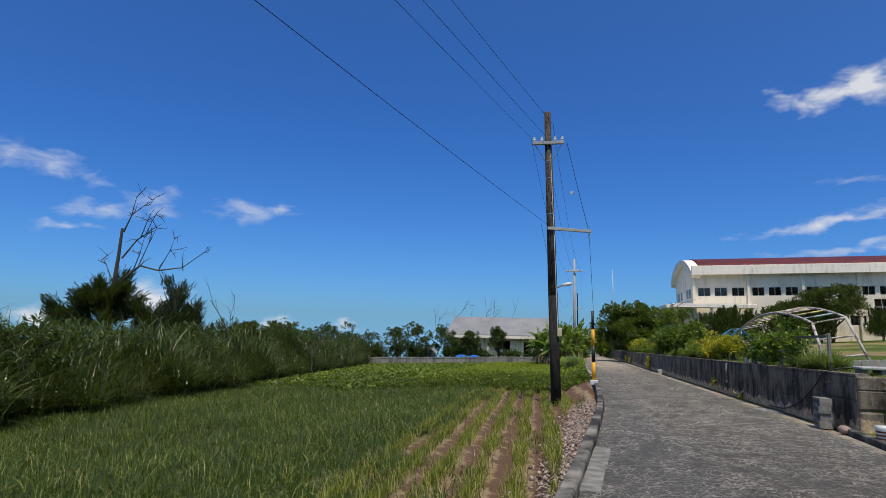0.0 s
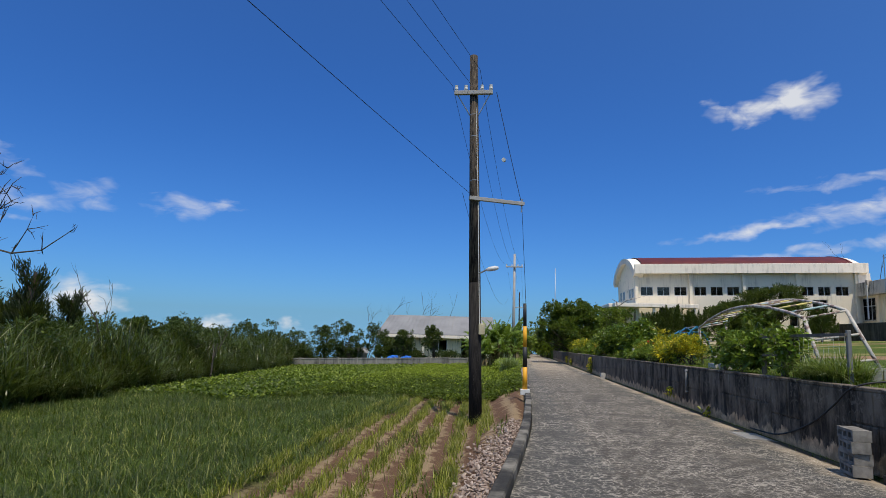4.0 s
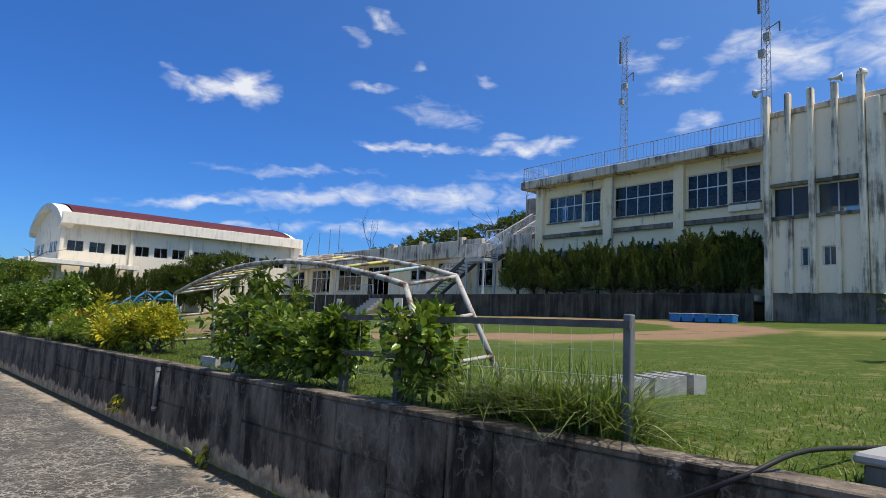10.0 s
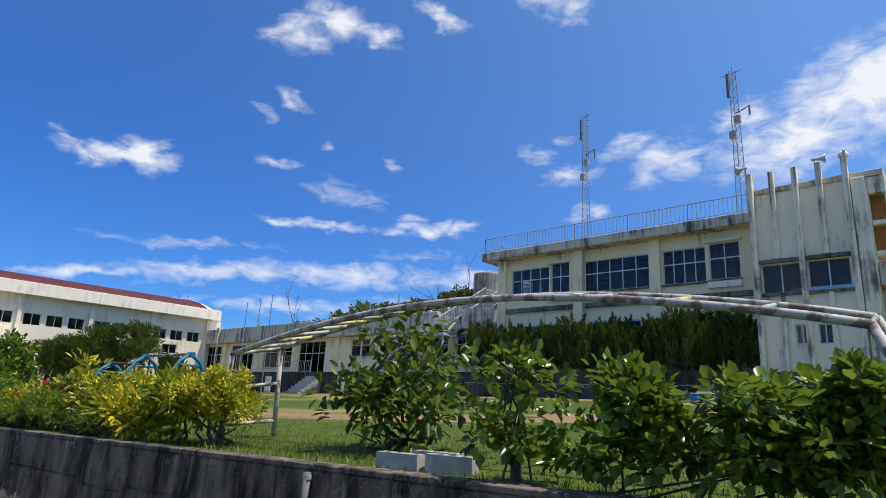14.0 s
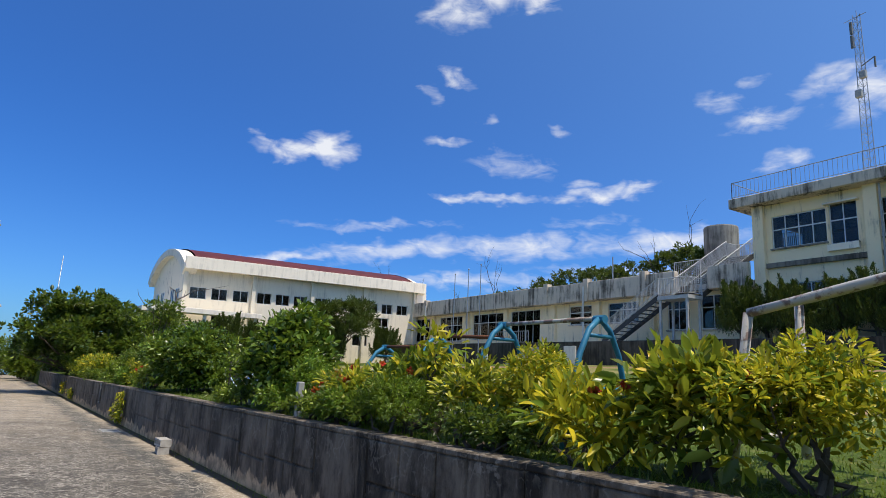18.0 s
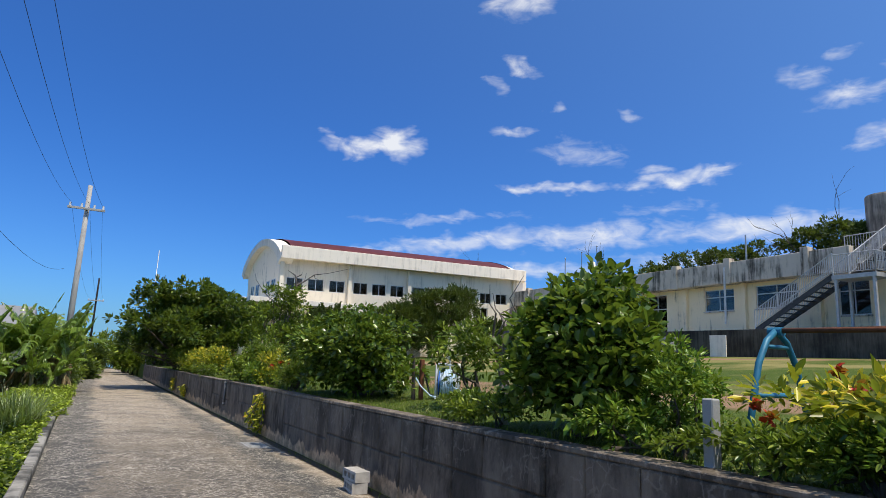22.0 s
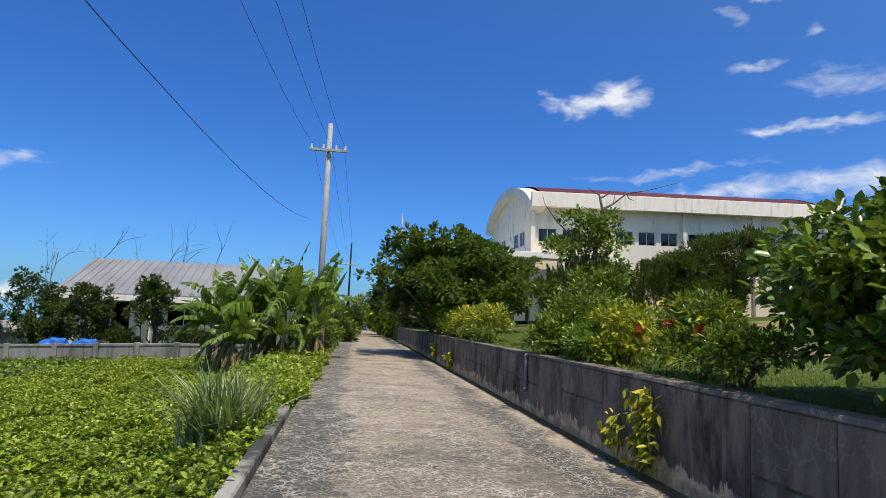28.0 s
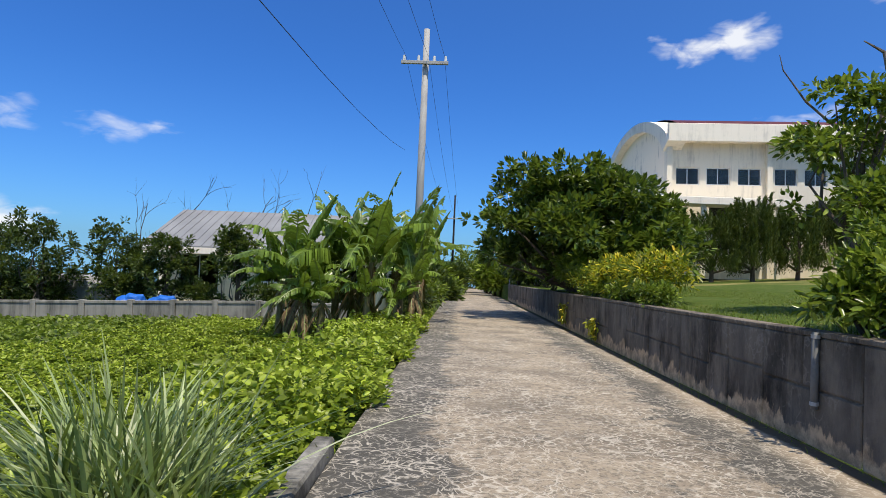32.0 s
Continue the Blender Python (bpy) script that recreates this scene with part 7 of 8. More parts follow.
def leafy_tree(name, label, x, y, w, d, z_low, z_top, n, size, mat, seed, trunk_r=0.12, lean=(0, 0), lumps=18, category="tree", group="", **kw):
    rng = np.random.default_rng(seed)
    z = ground_z(x, y)
    T = thing(name, label, category, group, pose(x, y, z))
    body = []
    for i in range(lumps):
        a, r = rng.uniform(0, 2 * math.pi), rng.random() ** 0.5
        f = rng.random()
        zz = z_low + (z_top - z_low) * (0.18 + 0.62 * f)
        k = rng.uniform(0.20, 0.34)
        q = 1.15 - 0.75 * max(0, f - 0.25)
        body.append((lean[0] + math.cos(a) * r * w * 0.42 * q, lean[1] + math.sin(a) * r * d * 0.42 * q, zz, w * k * 0.6, d * k * 0.6, (z_top - z_low) * k * 0.45))
    crown(T, body, n, size, mat, seed, "crown", tuft=kw.pop("tuft", 24), **kw)
    lines = limbs(rng, (0, 0, z_low * 0.6), [q[:3] for q in body[: lumps // 2 + 2]], trunk_r * 0.55, 0.2)
    lines.append(([(0, 0, -0.1), (0.02, 0, z_low * 0.4), (lean[0] * 0.25, lean[1] * 0.25, z_low * 0.9), (lean[0] * 0.5, lean[1] * 0.5, (z_low + z_top) / 2)], [trunk_r * 1.2, trunk_r, trunk_r * 0.8, trunk_r * 0.4]))
    part("trunk", tubes(*lines, sides=7), M_BARK, T)
    return T


leafy_tree("broadleaf_tree", "wide dark broadleaf tree reaching over the lane", 3.9, 48.0, 6.6, 6.6, 0.2, 4.5, 20000, 0.24, L_DARK, 101, 0.16, (0.0, 0), 80, aspect=0.46, shell=0.85, tuft=30, droop=0.1)
leafy_tree("thin_tree", "slender tree with sparse light leaves", 5.3, 36.0, 2.0, 2.2, 0.7, 3.15, 4200, 0.11, L_MID, 102, 0.09, (0.0, 0), 24, aspect=0.5, droop=0.3, shell=0.85, tuft=10)
limb = thing("dead_branch", "bleached dead limb reaching out above the thin tree", "branch", m=pose(5.3, 36.05, ground_z(5.3, 36.0)))
zl = ground_z(5.3, 36.0)
part("limb", tubes(([(0, 0, 0.8), (0.2, 0, 2.4 - zl), (0.36, 0, 3.45 - zl), (0.28, 0, 3.78 - zl), (0.02, 0, 3.92 - zl)], [0.05, 0.042, 0.036, 0.024, 0.008]),
                   ([(0.36, 0, 3.45 - zl), (0.62, 0, 3.60 - zl), (0.94, 0, 3.86 - zl), (1.5, 0.1, 3.99 - zl), (2.3, 0.1, 4.24 - zl)], [0.034, 0.024, 0.018, 0.011, 0.005]),
                   ([(0.94, 0, 3.86 - zl), (0.98, 0, 3.75 - zl), (1.12, 0, 3.70 - zl)], [0.02, 0.012, 0.006]), ([(0.3, 0, 3.7 - zl), (0.5, 0, 3.82 - zl), (0.52, 0, 3.9 - zl)], [0.025, 0.015, 0.006]), ([(0.62, 0, 3.60 - zl), (0.66, 0, 3.9 - zl)], [0.012, 0.004]),
                   ([(-0.1, 0, 2.6 - zl), (-0.7, 0, 3.1 - zl), (-1.0, 0, 3.5 - zl), (-1.05, 0, 3.7 - zl)], [0.02, 0.014, 0.008, 0.004]), sides=6), M_STUMP, limb)
shrub("bush", "dense dark undergrowth beneath the broadleaf tree", 4.6, 48.0, 3.4, 4.6, 2.3, 6000, 0.16, L_DARK, 104, "bush", "")
shrub("bush", "light green bush hanging over the wall beneath the tree", 3.65, 46.2, 1.3, 1.9, 1.35, 3000, 0.12, L_MID, 105, "bush", "")
shrub("bush", "light green bush hanging over the wall beneath the tree", 3.6, 50.5, 1.3, 2.6, 1.3, 3000, 0.12, L_MID, 106, "bush", "")
# trees before the gymnasium
for k, (x, y, w, z0, z1) in enumerate(((24.4, 59.6, 6.2, 1.9, 5.8), (20.2, 59.2, 4.6, 1.3, 4.5), (9.0, 57.0, 4.0, 1.0, 4.2))):
    leafy_tree("yard_tree", "dark spreading tree with shaggy layered sprays before the gymnasium", x, y, w, w, z0, z1, 15000 if k < 2 else 6000, 0.34 if k < 2 else 0.2, L_PINE if k < 2 else L_DARK, 110 + k, 0.15, (0, 0), 27, "tree", "yard trees", aspect=0.14 if k < 2 else 0.42, tuft=34, shell=0.9, droop=-0.2)


def conifer(x, y, h, w, seed, label="dark shaggy juniper in a row before the building", z=None):
    """A clump of upright pointed shoots round a short forked trunk."""
    rng = np.random.default_rng(seed)
    T = thing("juniper", label, "conifer", "junipers", pose(x, y, ground_z(x, y) if z is None else z))
    shoots, m = 84, int(1750 * h * w / 84)
    pts, outs, bones = [], [], []
    for k in range(shoots):
        a, low = rng.uniform(0, 2 * math.pi), rng.uniform(0.10, 0.74)
        r = w * 0.5 * (1.05 - 0.72 * low) * math.sqrt(rng.random())
        start = np.array([math.cos(a) * r, math.sin(a) * r, h * low])
        rise = h * rng.uniform(0.17, 0.34)
        tip = start + rise * np.array([0.30 * math.cos(a), 0.30 * math.sin(a), 1.0])
        tip[2] = min(tip[2], h * rng.uniform(0.9, 1.06))
        f = rng.random((m, 1)) ** 0.85
        pts.append(start + (tip - start) * f + rng.normal(0, 0.155, (m, 3)) * (1.03 - f) * np.array([1, 1, 0.7]))
        outs.append(np.tile((tip - start) / np.linalg.norm(tip - start), (m, 1)) + rng.normal(0, 0.25, (m, 3)))
        if k % 9 == 0:
            bones.append((((0, 0, 0.12 * h), tuple(start * [0.6, 0.6, 0.85]), tuple(start)), [0.06, 0.035, 0.012]))
    v, f = leaves_at(rng, np.concatenate(pts), np.concatenate(outs), 0.16, 0.2, 0.3, -0.1, 0.1)
    from_arrays("foliage", v, f, L_PINE, T)
    part("trunk", tubes((((0, 0, -0.1), (0, 0, h * 0.6)), [0.12, 0.03]), sides=6), M_BARK, T)
    for bone in bones:
        part("branch", tubes(bone, sides=5), M_BARK, T)


mb = pose(31, 10, 0, 0, 0, -3.6)
for k, u in enumerate(np.arange(2.7, 17.6, 1.22)):
    p = mb @ Vector((-1.1 + 0.2 * (k % 2), u, 0))
    conifer(p.x, p.y, (3.1, 2.7, 3.3, 2.9, 2.6)[k % 5], 2.2, 200 + k, "dark shaggy juniper on the terrace before the school", 3.42)
p = mb @ Vector((-0.15, 4.45, 0))
shrub("climbing_shrub", "dark shrub climbing the school wall behind the junipers", p.x, p.y, 1.0, 1.7, 3.9, 5200, 0.13, L_DARK, 235, "bush", "", z=3.42, aspect=0.5, tuft=8, lumps=22, low=0.1)
for k, (x, h) in enumerate(((12.6, 3.8), (14.6, 4.2), (16.8, 3.7), (18.8, 4.0), (20.8, 4.2), (23.0, 3.6), (28.5, 3.4))):
    conifer(x, 58.6, h, 3.0, 220 + k, "dark shaggy juniper in the row before the gymnasium")

# dense tree and shrubs at the south edge of the lawn
leafy_tree("evergreen_tree", "large dense evergreen tree at the lawn's edge", 15.6, -0.1, 5.6, 5.6, 0.2, 4.1, 32000, 0.15, L_DARK, 120, 0.2, (0, 0), 60, aspect=0.45, shell=0.6)
leafy_tree("evergreen_tree", "tall dark evergreen tree behind the lawn", 20.5, -1.8, 7.5, 7.0, 1.0, 6.7, 16000, 0.22, L_DARK, 121, 0.25, (0, 0), 44)
shrub("shrub", "dense weedy shrub at the lawn's edge", 10.75, 2.75, 1.5, 1.7, 1.15, 3400, 0.10, L_DARK, 122, "bush", "", shell=0.6)
shrub("shrub", "low dark shrub under the evergreen tree", 12.6, 1.4, 2.6, 2.4, 1.5, 2600, 0.14, L_MID, 123, "bush", "")
# wooded rise behind the classrooms
rngh = np.random.default_rng(44)
for k, (v, u, w, h) in enumerate(((14, 56, 6, 11.0), (14, 50.5, 6, 12.2), (14, 46, 6, 12.6), (14, 42, 5, 12.6), (14, 38.4, 4.5, 12.3), (14, 33.8, 5, 12.6), (14, 30.9, 5, 13.2), (9.6, 26.2, 3.2, 11.4))):
    p = mb @ Vector((v, u, 0))
    z0 = ground_z(p.x, p.y)
    leafy_tree("hill_tree", "round-topped evergreen on the rise behind the classrooms", p.x, p.y, w, w, 4.2, h - z0, 4200, 0.28, L_FAR, 130 + k, 0.2, (0, 0), 16, "tree", "hill trees")
for k, (v, u, h) in enumerate(((13, 57.5, 13.6), (14, 42.3, 13.9), (14, 40.9, 13.2), (14, 35.2, 13.6), (14, 31.6, 13.9), (13, 66, 13.5), (13, 73, 17.0), (13, 60.0, 12.5))):
    p = mb @ Vector((v, u, 0))
    bare_tree("dead_tree", "bare dead tree standing behind the school roofs", p.x, p.y, ground_z(p.x, p.y), (h - ground_z(p.x, p.y)) / 0.88, 300 + k, 0.11, 0.28)



# ---- field side ----
def scatter(rng, n, x0, x1, y0, y1, keep=None, lift=0.0):
    x, y = rng.uniform(x0, x1, n), rng.uniform(y0, y1, n)
    if keep is not None:
        m = keep(x, y)
        x, y = x[m], y[m]
    z = np.array([ground_z(a, b) for a, b in zip(x, y)]) + lift
    return np.stack([x, y, z], 1)


def stuff(name, v, f, mat, label, category):
    return tagged(from_arrays(name, v, f, mat), label, category, kind="stuff")


def flat_out(rng, n):
    a = rng.uniform(0, 2 * math.pi, n)
    return np.stack([np.cos(a), np.sin(a), np.full(n, 0.15)], 1)


rng = np.random.default_rng(77)
REED_X = lambda y: -13.2 - 0.165 * np.clip(y + 4, -20, 60)
# rough meadow grass
p = scatter(rng, 330000, -24, -2.6, -9.5, 22.0, lambda x, y: (x > REED_X(y) - 0.5) & (x < -4.1 - 0.25 * np.sin(y * 0.9) + 0.5 * (y < 0)) & (rng.random(len(x)) < np.clip(1.25 - np.hypot(x + 2, y + 7) / 34, 0.25, 1)))
p[:, 2] += 0.05 * np.sin(p[:, 0] * 1.1 + 0.6 * np.sin(p[:, 1])) * np.sin(p[:, 1] * 0.8)
c = p[rng.integers(0, len(p), 3600)]
q = np.repeat(c, 24, axis=0) + rng.normal(0, 1, (3600 * 24, 3)) * np.array([0.13, 0.13, 0.0])
v, f = blades_at(rng, q, 0.25, 0.011, 0.9, 2)
stuff("meadow_tufts", v, f, L_GRASS, "taller tufts of green grass standing in the meadow", "grass")
v, f = blades_at(rng, p, 0.145, 0.0095, 1.0, 2)
stuff("meadow_grass", v, f, L_GRASS, "long green meadow grass bent by the wind", "grass")
# stubble rows beside the lane
yy = rng.uniform(-8.0, 16.5, 44000)
kk = rng.integers(0, 7, 44000)
xx = -4.35 + 0.52 * kk + rng.normal(0, 0.07, 44000) - 0.06 * (yy - 4)
ok = (xx < -0.95 - 0.45 * (yy < 6)) & (xx > -4.9) & (rng.random(44000) < 0.35 + 0.65 * (np.sin(yy * 2.1 + kk * 1.7) > -0.2))
p = np.stack([xx[ok], yy[ok], [ground_z(a, b) + 0.02 for a, b in zip(xx[ok], yy[ok])]], 1)
v, f = blades_at(rng, p, 0.17, 0.012, 0.5, 2)
stuff("stubble_rows", v, f, L_STUBBLE, "yellow-green tufts growing in old planting rows", "grass")
p = scatter(rng, 10000, -3.8, -1.0, -6, 16, lambda x, y: np.sin(x * 3.1 + 1.0) * np.sin(y * 0.8) > 0.45)
v, f = blades_at(rng, p, 0.16, 0.016, 0.7, 2)
stuff("soil_weeds", v, f, L_GRASS, "dark green weeds in patches on the bare earth", "weeds")
# sweet potato leaves
CROP = lambda x, y: (x > REED_X(y) + 1.0) & (y > 15.0 + 1.3 * np.sin(x * 0.8) - 0.10 * (x + 4)) & (y < 49.6)
# nearer on, dark weeds also stand in for the crop's dimmer grazing look
RIPE = lambda x, y: CROP(x, y) & (rng.random(len(x)) < np.clip((y - 20.0 + 2.5 * np.sin(x * 0.9 + 0.4 * y)) / 10.0, 0.06, 1.0))
RANK = lambda x, y: CROP(x, y) & (rng.random(len(x)) > np.clip((y - 20.0 + 2.5 * np.sin(x * 0.9 + 0.4 * y)) / 10.0, 0.0, 0.97))


def mounds(p):
    return 0.05 + 0.17 * rng.random(len(p)) + 0.10 * np.sin(p[:, 0] * 2.3 + 0.8 * np.sin(p[:, 1] * 1.1)) * np.sin(p[:, 1] * 2.0) + 0.08 * np.sin(p[:, 0] * 6.3 + p[:, 1]) * np.sin(p[:, 1] * 5.7)


for nm, keep, mat, lb in (("sweet_potato_field", RIPE, L_CROP, "dense bright sweet potato leaves covering the field"), ("rank_weeds", RANK, L_WEED, "dark green leafy weeds creeping over the field edge")):
    p = scatter(rng, 62000, -9.0, -0.67, 13, 50, keep)
    p[:, 2] += mounds(p)
    p = np.repeat(p, 5, axis=0)
    v, f = leaves_at(rng, p, flat_out(rng, len(p)), 0.078, 0.55, 0.35, -0.25, 0.35)
    stuff(nm, v, f, mat, lb, "crop" if nm[0] == "s" else "weeds")
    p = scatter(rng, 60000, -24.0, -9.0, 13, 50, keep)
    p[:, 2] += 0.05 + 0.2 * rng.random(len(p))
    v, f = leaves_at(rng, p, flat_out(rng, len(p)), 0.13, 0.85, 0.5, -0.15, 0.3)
    stuff("far_" + nm, v, f, L_DIMCROP if nm[0] == "s" else mat, lb.replace("covering the field", "in the further field").replace("field edge", "further field"), "crop" if nm[0] == "s" else "weeds")
# weeds that spill over the kerb beyond its end
p = scatter(rng, 16000, -2.2, -0.45, 32.7, 44.0, lambda x, y: x < -0.62 + 0.14 * np.sin(y * 1.7) + 0.12 * np.sin(y * 4.1))
p[:, 2] = np.maximum(p[:, 2], [g(b) - 0.05 for b in p[:, 1]]) + rng.random(len(p)) * (0.30 + 0.16 * np.sin(p[:, 1] * 2.3))
v, f = leaves_at(rng, p, flat_out(rng, len(p)), 0.09, 0.6, 0.4, -0.2, 0.3)
stuff("verge_weeds", v, f, L_CROP, "leafy weeds spilling over the lane edge", "weeds")
# school lawn along the wall and the strip on top of it
p = scatter(rng, 150000, 3.42, 8.5, 1.7, 48.0, lambda x, y: rng.random(len(x)) < np.clip(1.2 - (x - 3.4) / 4.6, 0.0, 1))
v, f = blades_at(rng, p, 0.045, 0.007, 0.9, 2)
stuff("lawn_grass", v, f, L_LAWN, "short bright lawn grass on the raised yard", "grass")
c = scatter(rng, 46, 3.48, 3.85, 3.55, 4.75)
p = np.repeat(c, 40, axis=0) + rng.normal(0, 1, (46 * 40, 3)) * np.array([0.05, 0.06, 0.0])
v, f = blades_at(rng, p, 0.47, 0.013, 1.1, 6)
stuff("tall_verge_grass", v, f, L_VERGE, "tall bending grass along the fence on the wall", "grass")
p = scatter(rng, 3000, 3.42, 3.62, 1.8, 60.0)
v, f = blades_at(rng, p, 0.10, 0.010, 0.6, 2)
stuff("wall_edge_grass", v, f, L_LAWN, "grass fringe along the wall coping", "grass")
p = scatter(rng, 900, 3.02, 3.19, 2.5, 60.0)
p[:, 2] = [g(b) - 0.02 for b in p[:, 1]]
v, f = blades_at(rng, p, 0.05, 0.008, 0.8, 2)
stuff("gutter_weeds", v, f, L_LAWN, "tiny weeds at the foot of the wall", "weeds")
p = scatter(rng, 16000, 2.0, 7.0, -8.0, 1.5, lambda x, y: x > 3.05 - 0.085 * (2.0 - y) + 0.16)
v, f = blades_at(rng, p, 0.06, 0.008, 0.9, 2)
stuff("entrance_grass", v, f, L_LAWN, "short patchy grass on the verge beside the entrance", "grass")
# silvery grass clumps by the kerb
for x, y, n, h in ((-1.14, 30.65, 640, 1.0), (-1.4, 31.2, 240, 0.86)):
    z = ground_z(x, y)
    T = thing("grass_clump", "tall clump of silvery arching grass", "grass", "silver grass", pose(x, y, z))
    for k in range(6):
        c = rng.normal(0, 0.14, 2)
        q = np.stack([c[0] + rng.normal(0, 0.10, n // 6), c[1] + rng.normal(0, 0.10, n // 6), np.zeros(n // 6)], 1)
        v, f = blades_at(rng, q, h * rng.uniform(0.8, 1.1), 0.036, 0.48, 7)
        from_arrays("tuft", v, f, L_SILVER, T)
# broken stone and dry litter beside the kerb
def build_rubble():
    T = thing("rubble_strip", "strip of pale broken stone chips beside the kerb", "rubble", kind="stuff")
    rb = random.Random(9)
    verts, faces = [], []
    for k in range(4200):
        y = rb.uniform(-7.0, 6.5)
        x = kerb_x(y) - 0.2 - abs(rb.gauss(0, 0.28))
        z = max(ground_z(x, y), g(y) - 0.30 - 0.35 * (kerb_x(y) - 0.2 - x)) + rb.uniform(0, 0.05)
        s, a = rb.uniform(0.012, 0.042), rb.uniform(0, 6.28)
        m = Matrix.Translation((x, y, z)) @ Euler((rb.gauss(0, 0.5), rb.gauss(0, 0.5), a)).to_matrix().to_4x4()
        b0 = len(verts)
        for dx, dy, dz in ((-1, -0.6, -0.2), (1, -0.5, -0.2), (0.8, 0.6, -0.2), (-0.9, 0.5, -0.2), (-0.8, -0.4, 0.2), (0.9, -0.4, 0.22), (0.6, 0.5, 0.2), (-0.8, 0.4, 0.25)):
            verts.append(m @ Vector((dx * s * rb.uniform(0.7, 1.3), dy * s * rb.uniform(0.7, 1.2), dz * s * 0.6)))
        faces += [[b0 + i for i in q] for q in ((3, 2, 1, 0), (4, 5, 6, 7), (0, 1, 5, 4), (1, 2, 6, 5), (2, 3, 7, 6), (3, 0, 4, 7))]
    n = Nodes("broken stone chips")
    rnd = n.node("ShaderNodeNewGeometry").outputs["Random Per Island"]
    col = n.mix(rnd, (0.16, 0.10, 0.075), (0.54, 0.44, 0.37))
    from_arrays("chips", [tuple(q) for q in verts], faces, n.surface(n.mix(n.math("MULTIPLY", n.noise(50.0), 0.5), col, (0.1, 0.08, 0.07)), 0.9), T)


build_rubble()


# cane thicket along the far side of the field
def build_reeds():
    rng = np.random.default_rng(61)
    n = 70000
    y = rng.uniform(-9, 60, n)
    off = rng.random(n) ** 1.5 * 5.0
    x = REED_X(y) - off + 0.35 * np.sin(y * 1.3) + 0.3 * np.sin(y * 3.7)
    z = np.array([ground_z(a, b) for a, b in zip(x, y)])
    h = 1.3 + 1.7 * np.clip(off / 1.2, 0, 1) + 0.35 * np.sin(y * 0.7) + 0.25 * np.sin(y * 1.9 + 1.0) + rng.normal(0, 0.25, n)
    lift = np.clip(h - 1.15, 0.0, 2.4) * rng.random(n)
    p = np.stack([x, y, z + lift], 1)
    v, f = blades_at(rng, p, 1.2, 0.042, 1.0, 4)
    stuff("cane_thicket", v, f, L_REED, "dense wall of tall cane leaves along the field", "cane")
    back = scatter(rng, 16000, -60, -17, -10, 75, lambda a, b: a < REED_X(b) - 3.0)
    back[:, 2] += rng.random(len(back)) * 1.6
    v, f = leaves_at(rng, back, np.tile([0, 0, 0.5], (len(back), 1)), 0.55, 0.4, 0.8, 0.1)
    stuff("scrub", v, f, L_FAR, "low scrub beyond the cane thicket", "scrub")


build_reeds()
for k in range(26):
    rr = random.Random(700 + k)
    y = -8 + 2.6 * k + rr.uniform(-0.8, 0.8)
    x = float(REED_X(y)) - rr.uniform(1.6, 3.4)
    shrub("thicket_bush", "dark scrub bush growing out of the cane thicket", x, y, rr.uniform(2.6, 4.2), rr.uniform(2.6, 4.2), rr.uniform(2.7, 3.7), 2200, 0.17, L_FAR, 700 + k, "bush", "thicket bushes", stems=3)


def casuarina(x, y, h, w, seed, dead_top=True):
    rng = np.random.default_rng(seed)
    z = ground_z(x, y)
    T = thing("casuarina", "feathery casuarina tree with bare dead top branches" if dead_top else "feathery young grey-green casuarina behind the cane", "tree", "casuarinas", pose(x, y, z))
    pts, outs, lines = [], [], []
    top = np.array([0.2, 0, h])
    lines.append(([(0, 0, -0.1), (0.1, 0, h * 0.4), (0.05, 0, h * 0.75), tuple(top)], [0.16, 0.13, 0.09, 0.05]))
    for k in range(24):
        f = rng.uniform(0.22, 0.98)
        a = rng.uniform(0, 2 * math.pi)
        r = w * 0.5 * (1.15 - 0.6 * f) * rng.uniform(0.6, 1.1)
        base, tip = np.array([0.08, 0, h * f * 0.85]), np.array([math.cos(a) * r, math.sin(a) * r, h * f + rng.uniform(0.1, 0.5)])
        lines.append(([tuple(base), tuple((base + tip) / 2 + [0, 0, 0.08]), tuple(tip)], [0.05, 0.03, 0.012]))
        m = int(130 * w)
        q = base + (tip - base) * (0.3 + 0.75 * rng.random((m, 1))) + rng.normal(0, 0.17, (m, 3))
        pts.append(q)
        outs.append(np.tile((tip - base) / np.linalg.norm(tip - base) + np.array([0, 0, 0.35]), (m, 1)))
    v, f = leaves_at(rng, np.concatenate(pts), np.concatenate(outs), 0.34, 0.09, 0.35, 0.0)
    from_arrays("foliage", v, f, L_CASU, T)
    part("trunk", tubes(*lines, sides=6), M_BARK, T)


casuarina(-25.2, 17.8, 5.3, 4.8, 401)
casuarina(-27.2, 17.6, 3.9, 3.2, 404, False)
casuarina(-22.9, 18.6, 3.7, 3.0, 402, False)
casuarina(-21.1, 18.0, 5.0, 1.5, 403)
casuarina(-25.6, 26.0, 4.5, 1.7, 405, False)
dead = thing("dead_tree", "tall dark dead tree with long bare side branch", "tree", m=pose(-24.95, 18.2, ground_z(-24.95, 18.2)))
rd = np.random.default_rng(12)
bm = bmesh.new()
tube(bm, [(0, 0, 0), (-0.15, 0, 3.0), (0.0, 0, 5.2), (0.12, 0, 6.6), (0.2, 0, 8.2)], [0.16, 0.14, 0.12, 0.09, 0.07], 7)
twigs = []
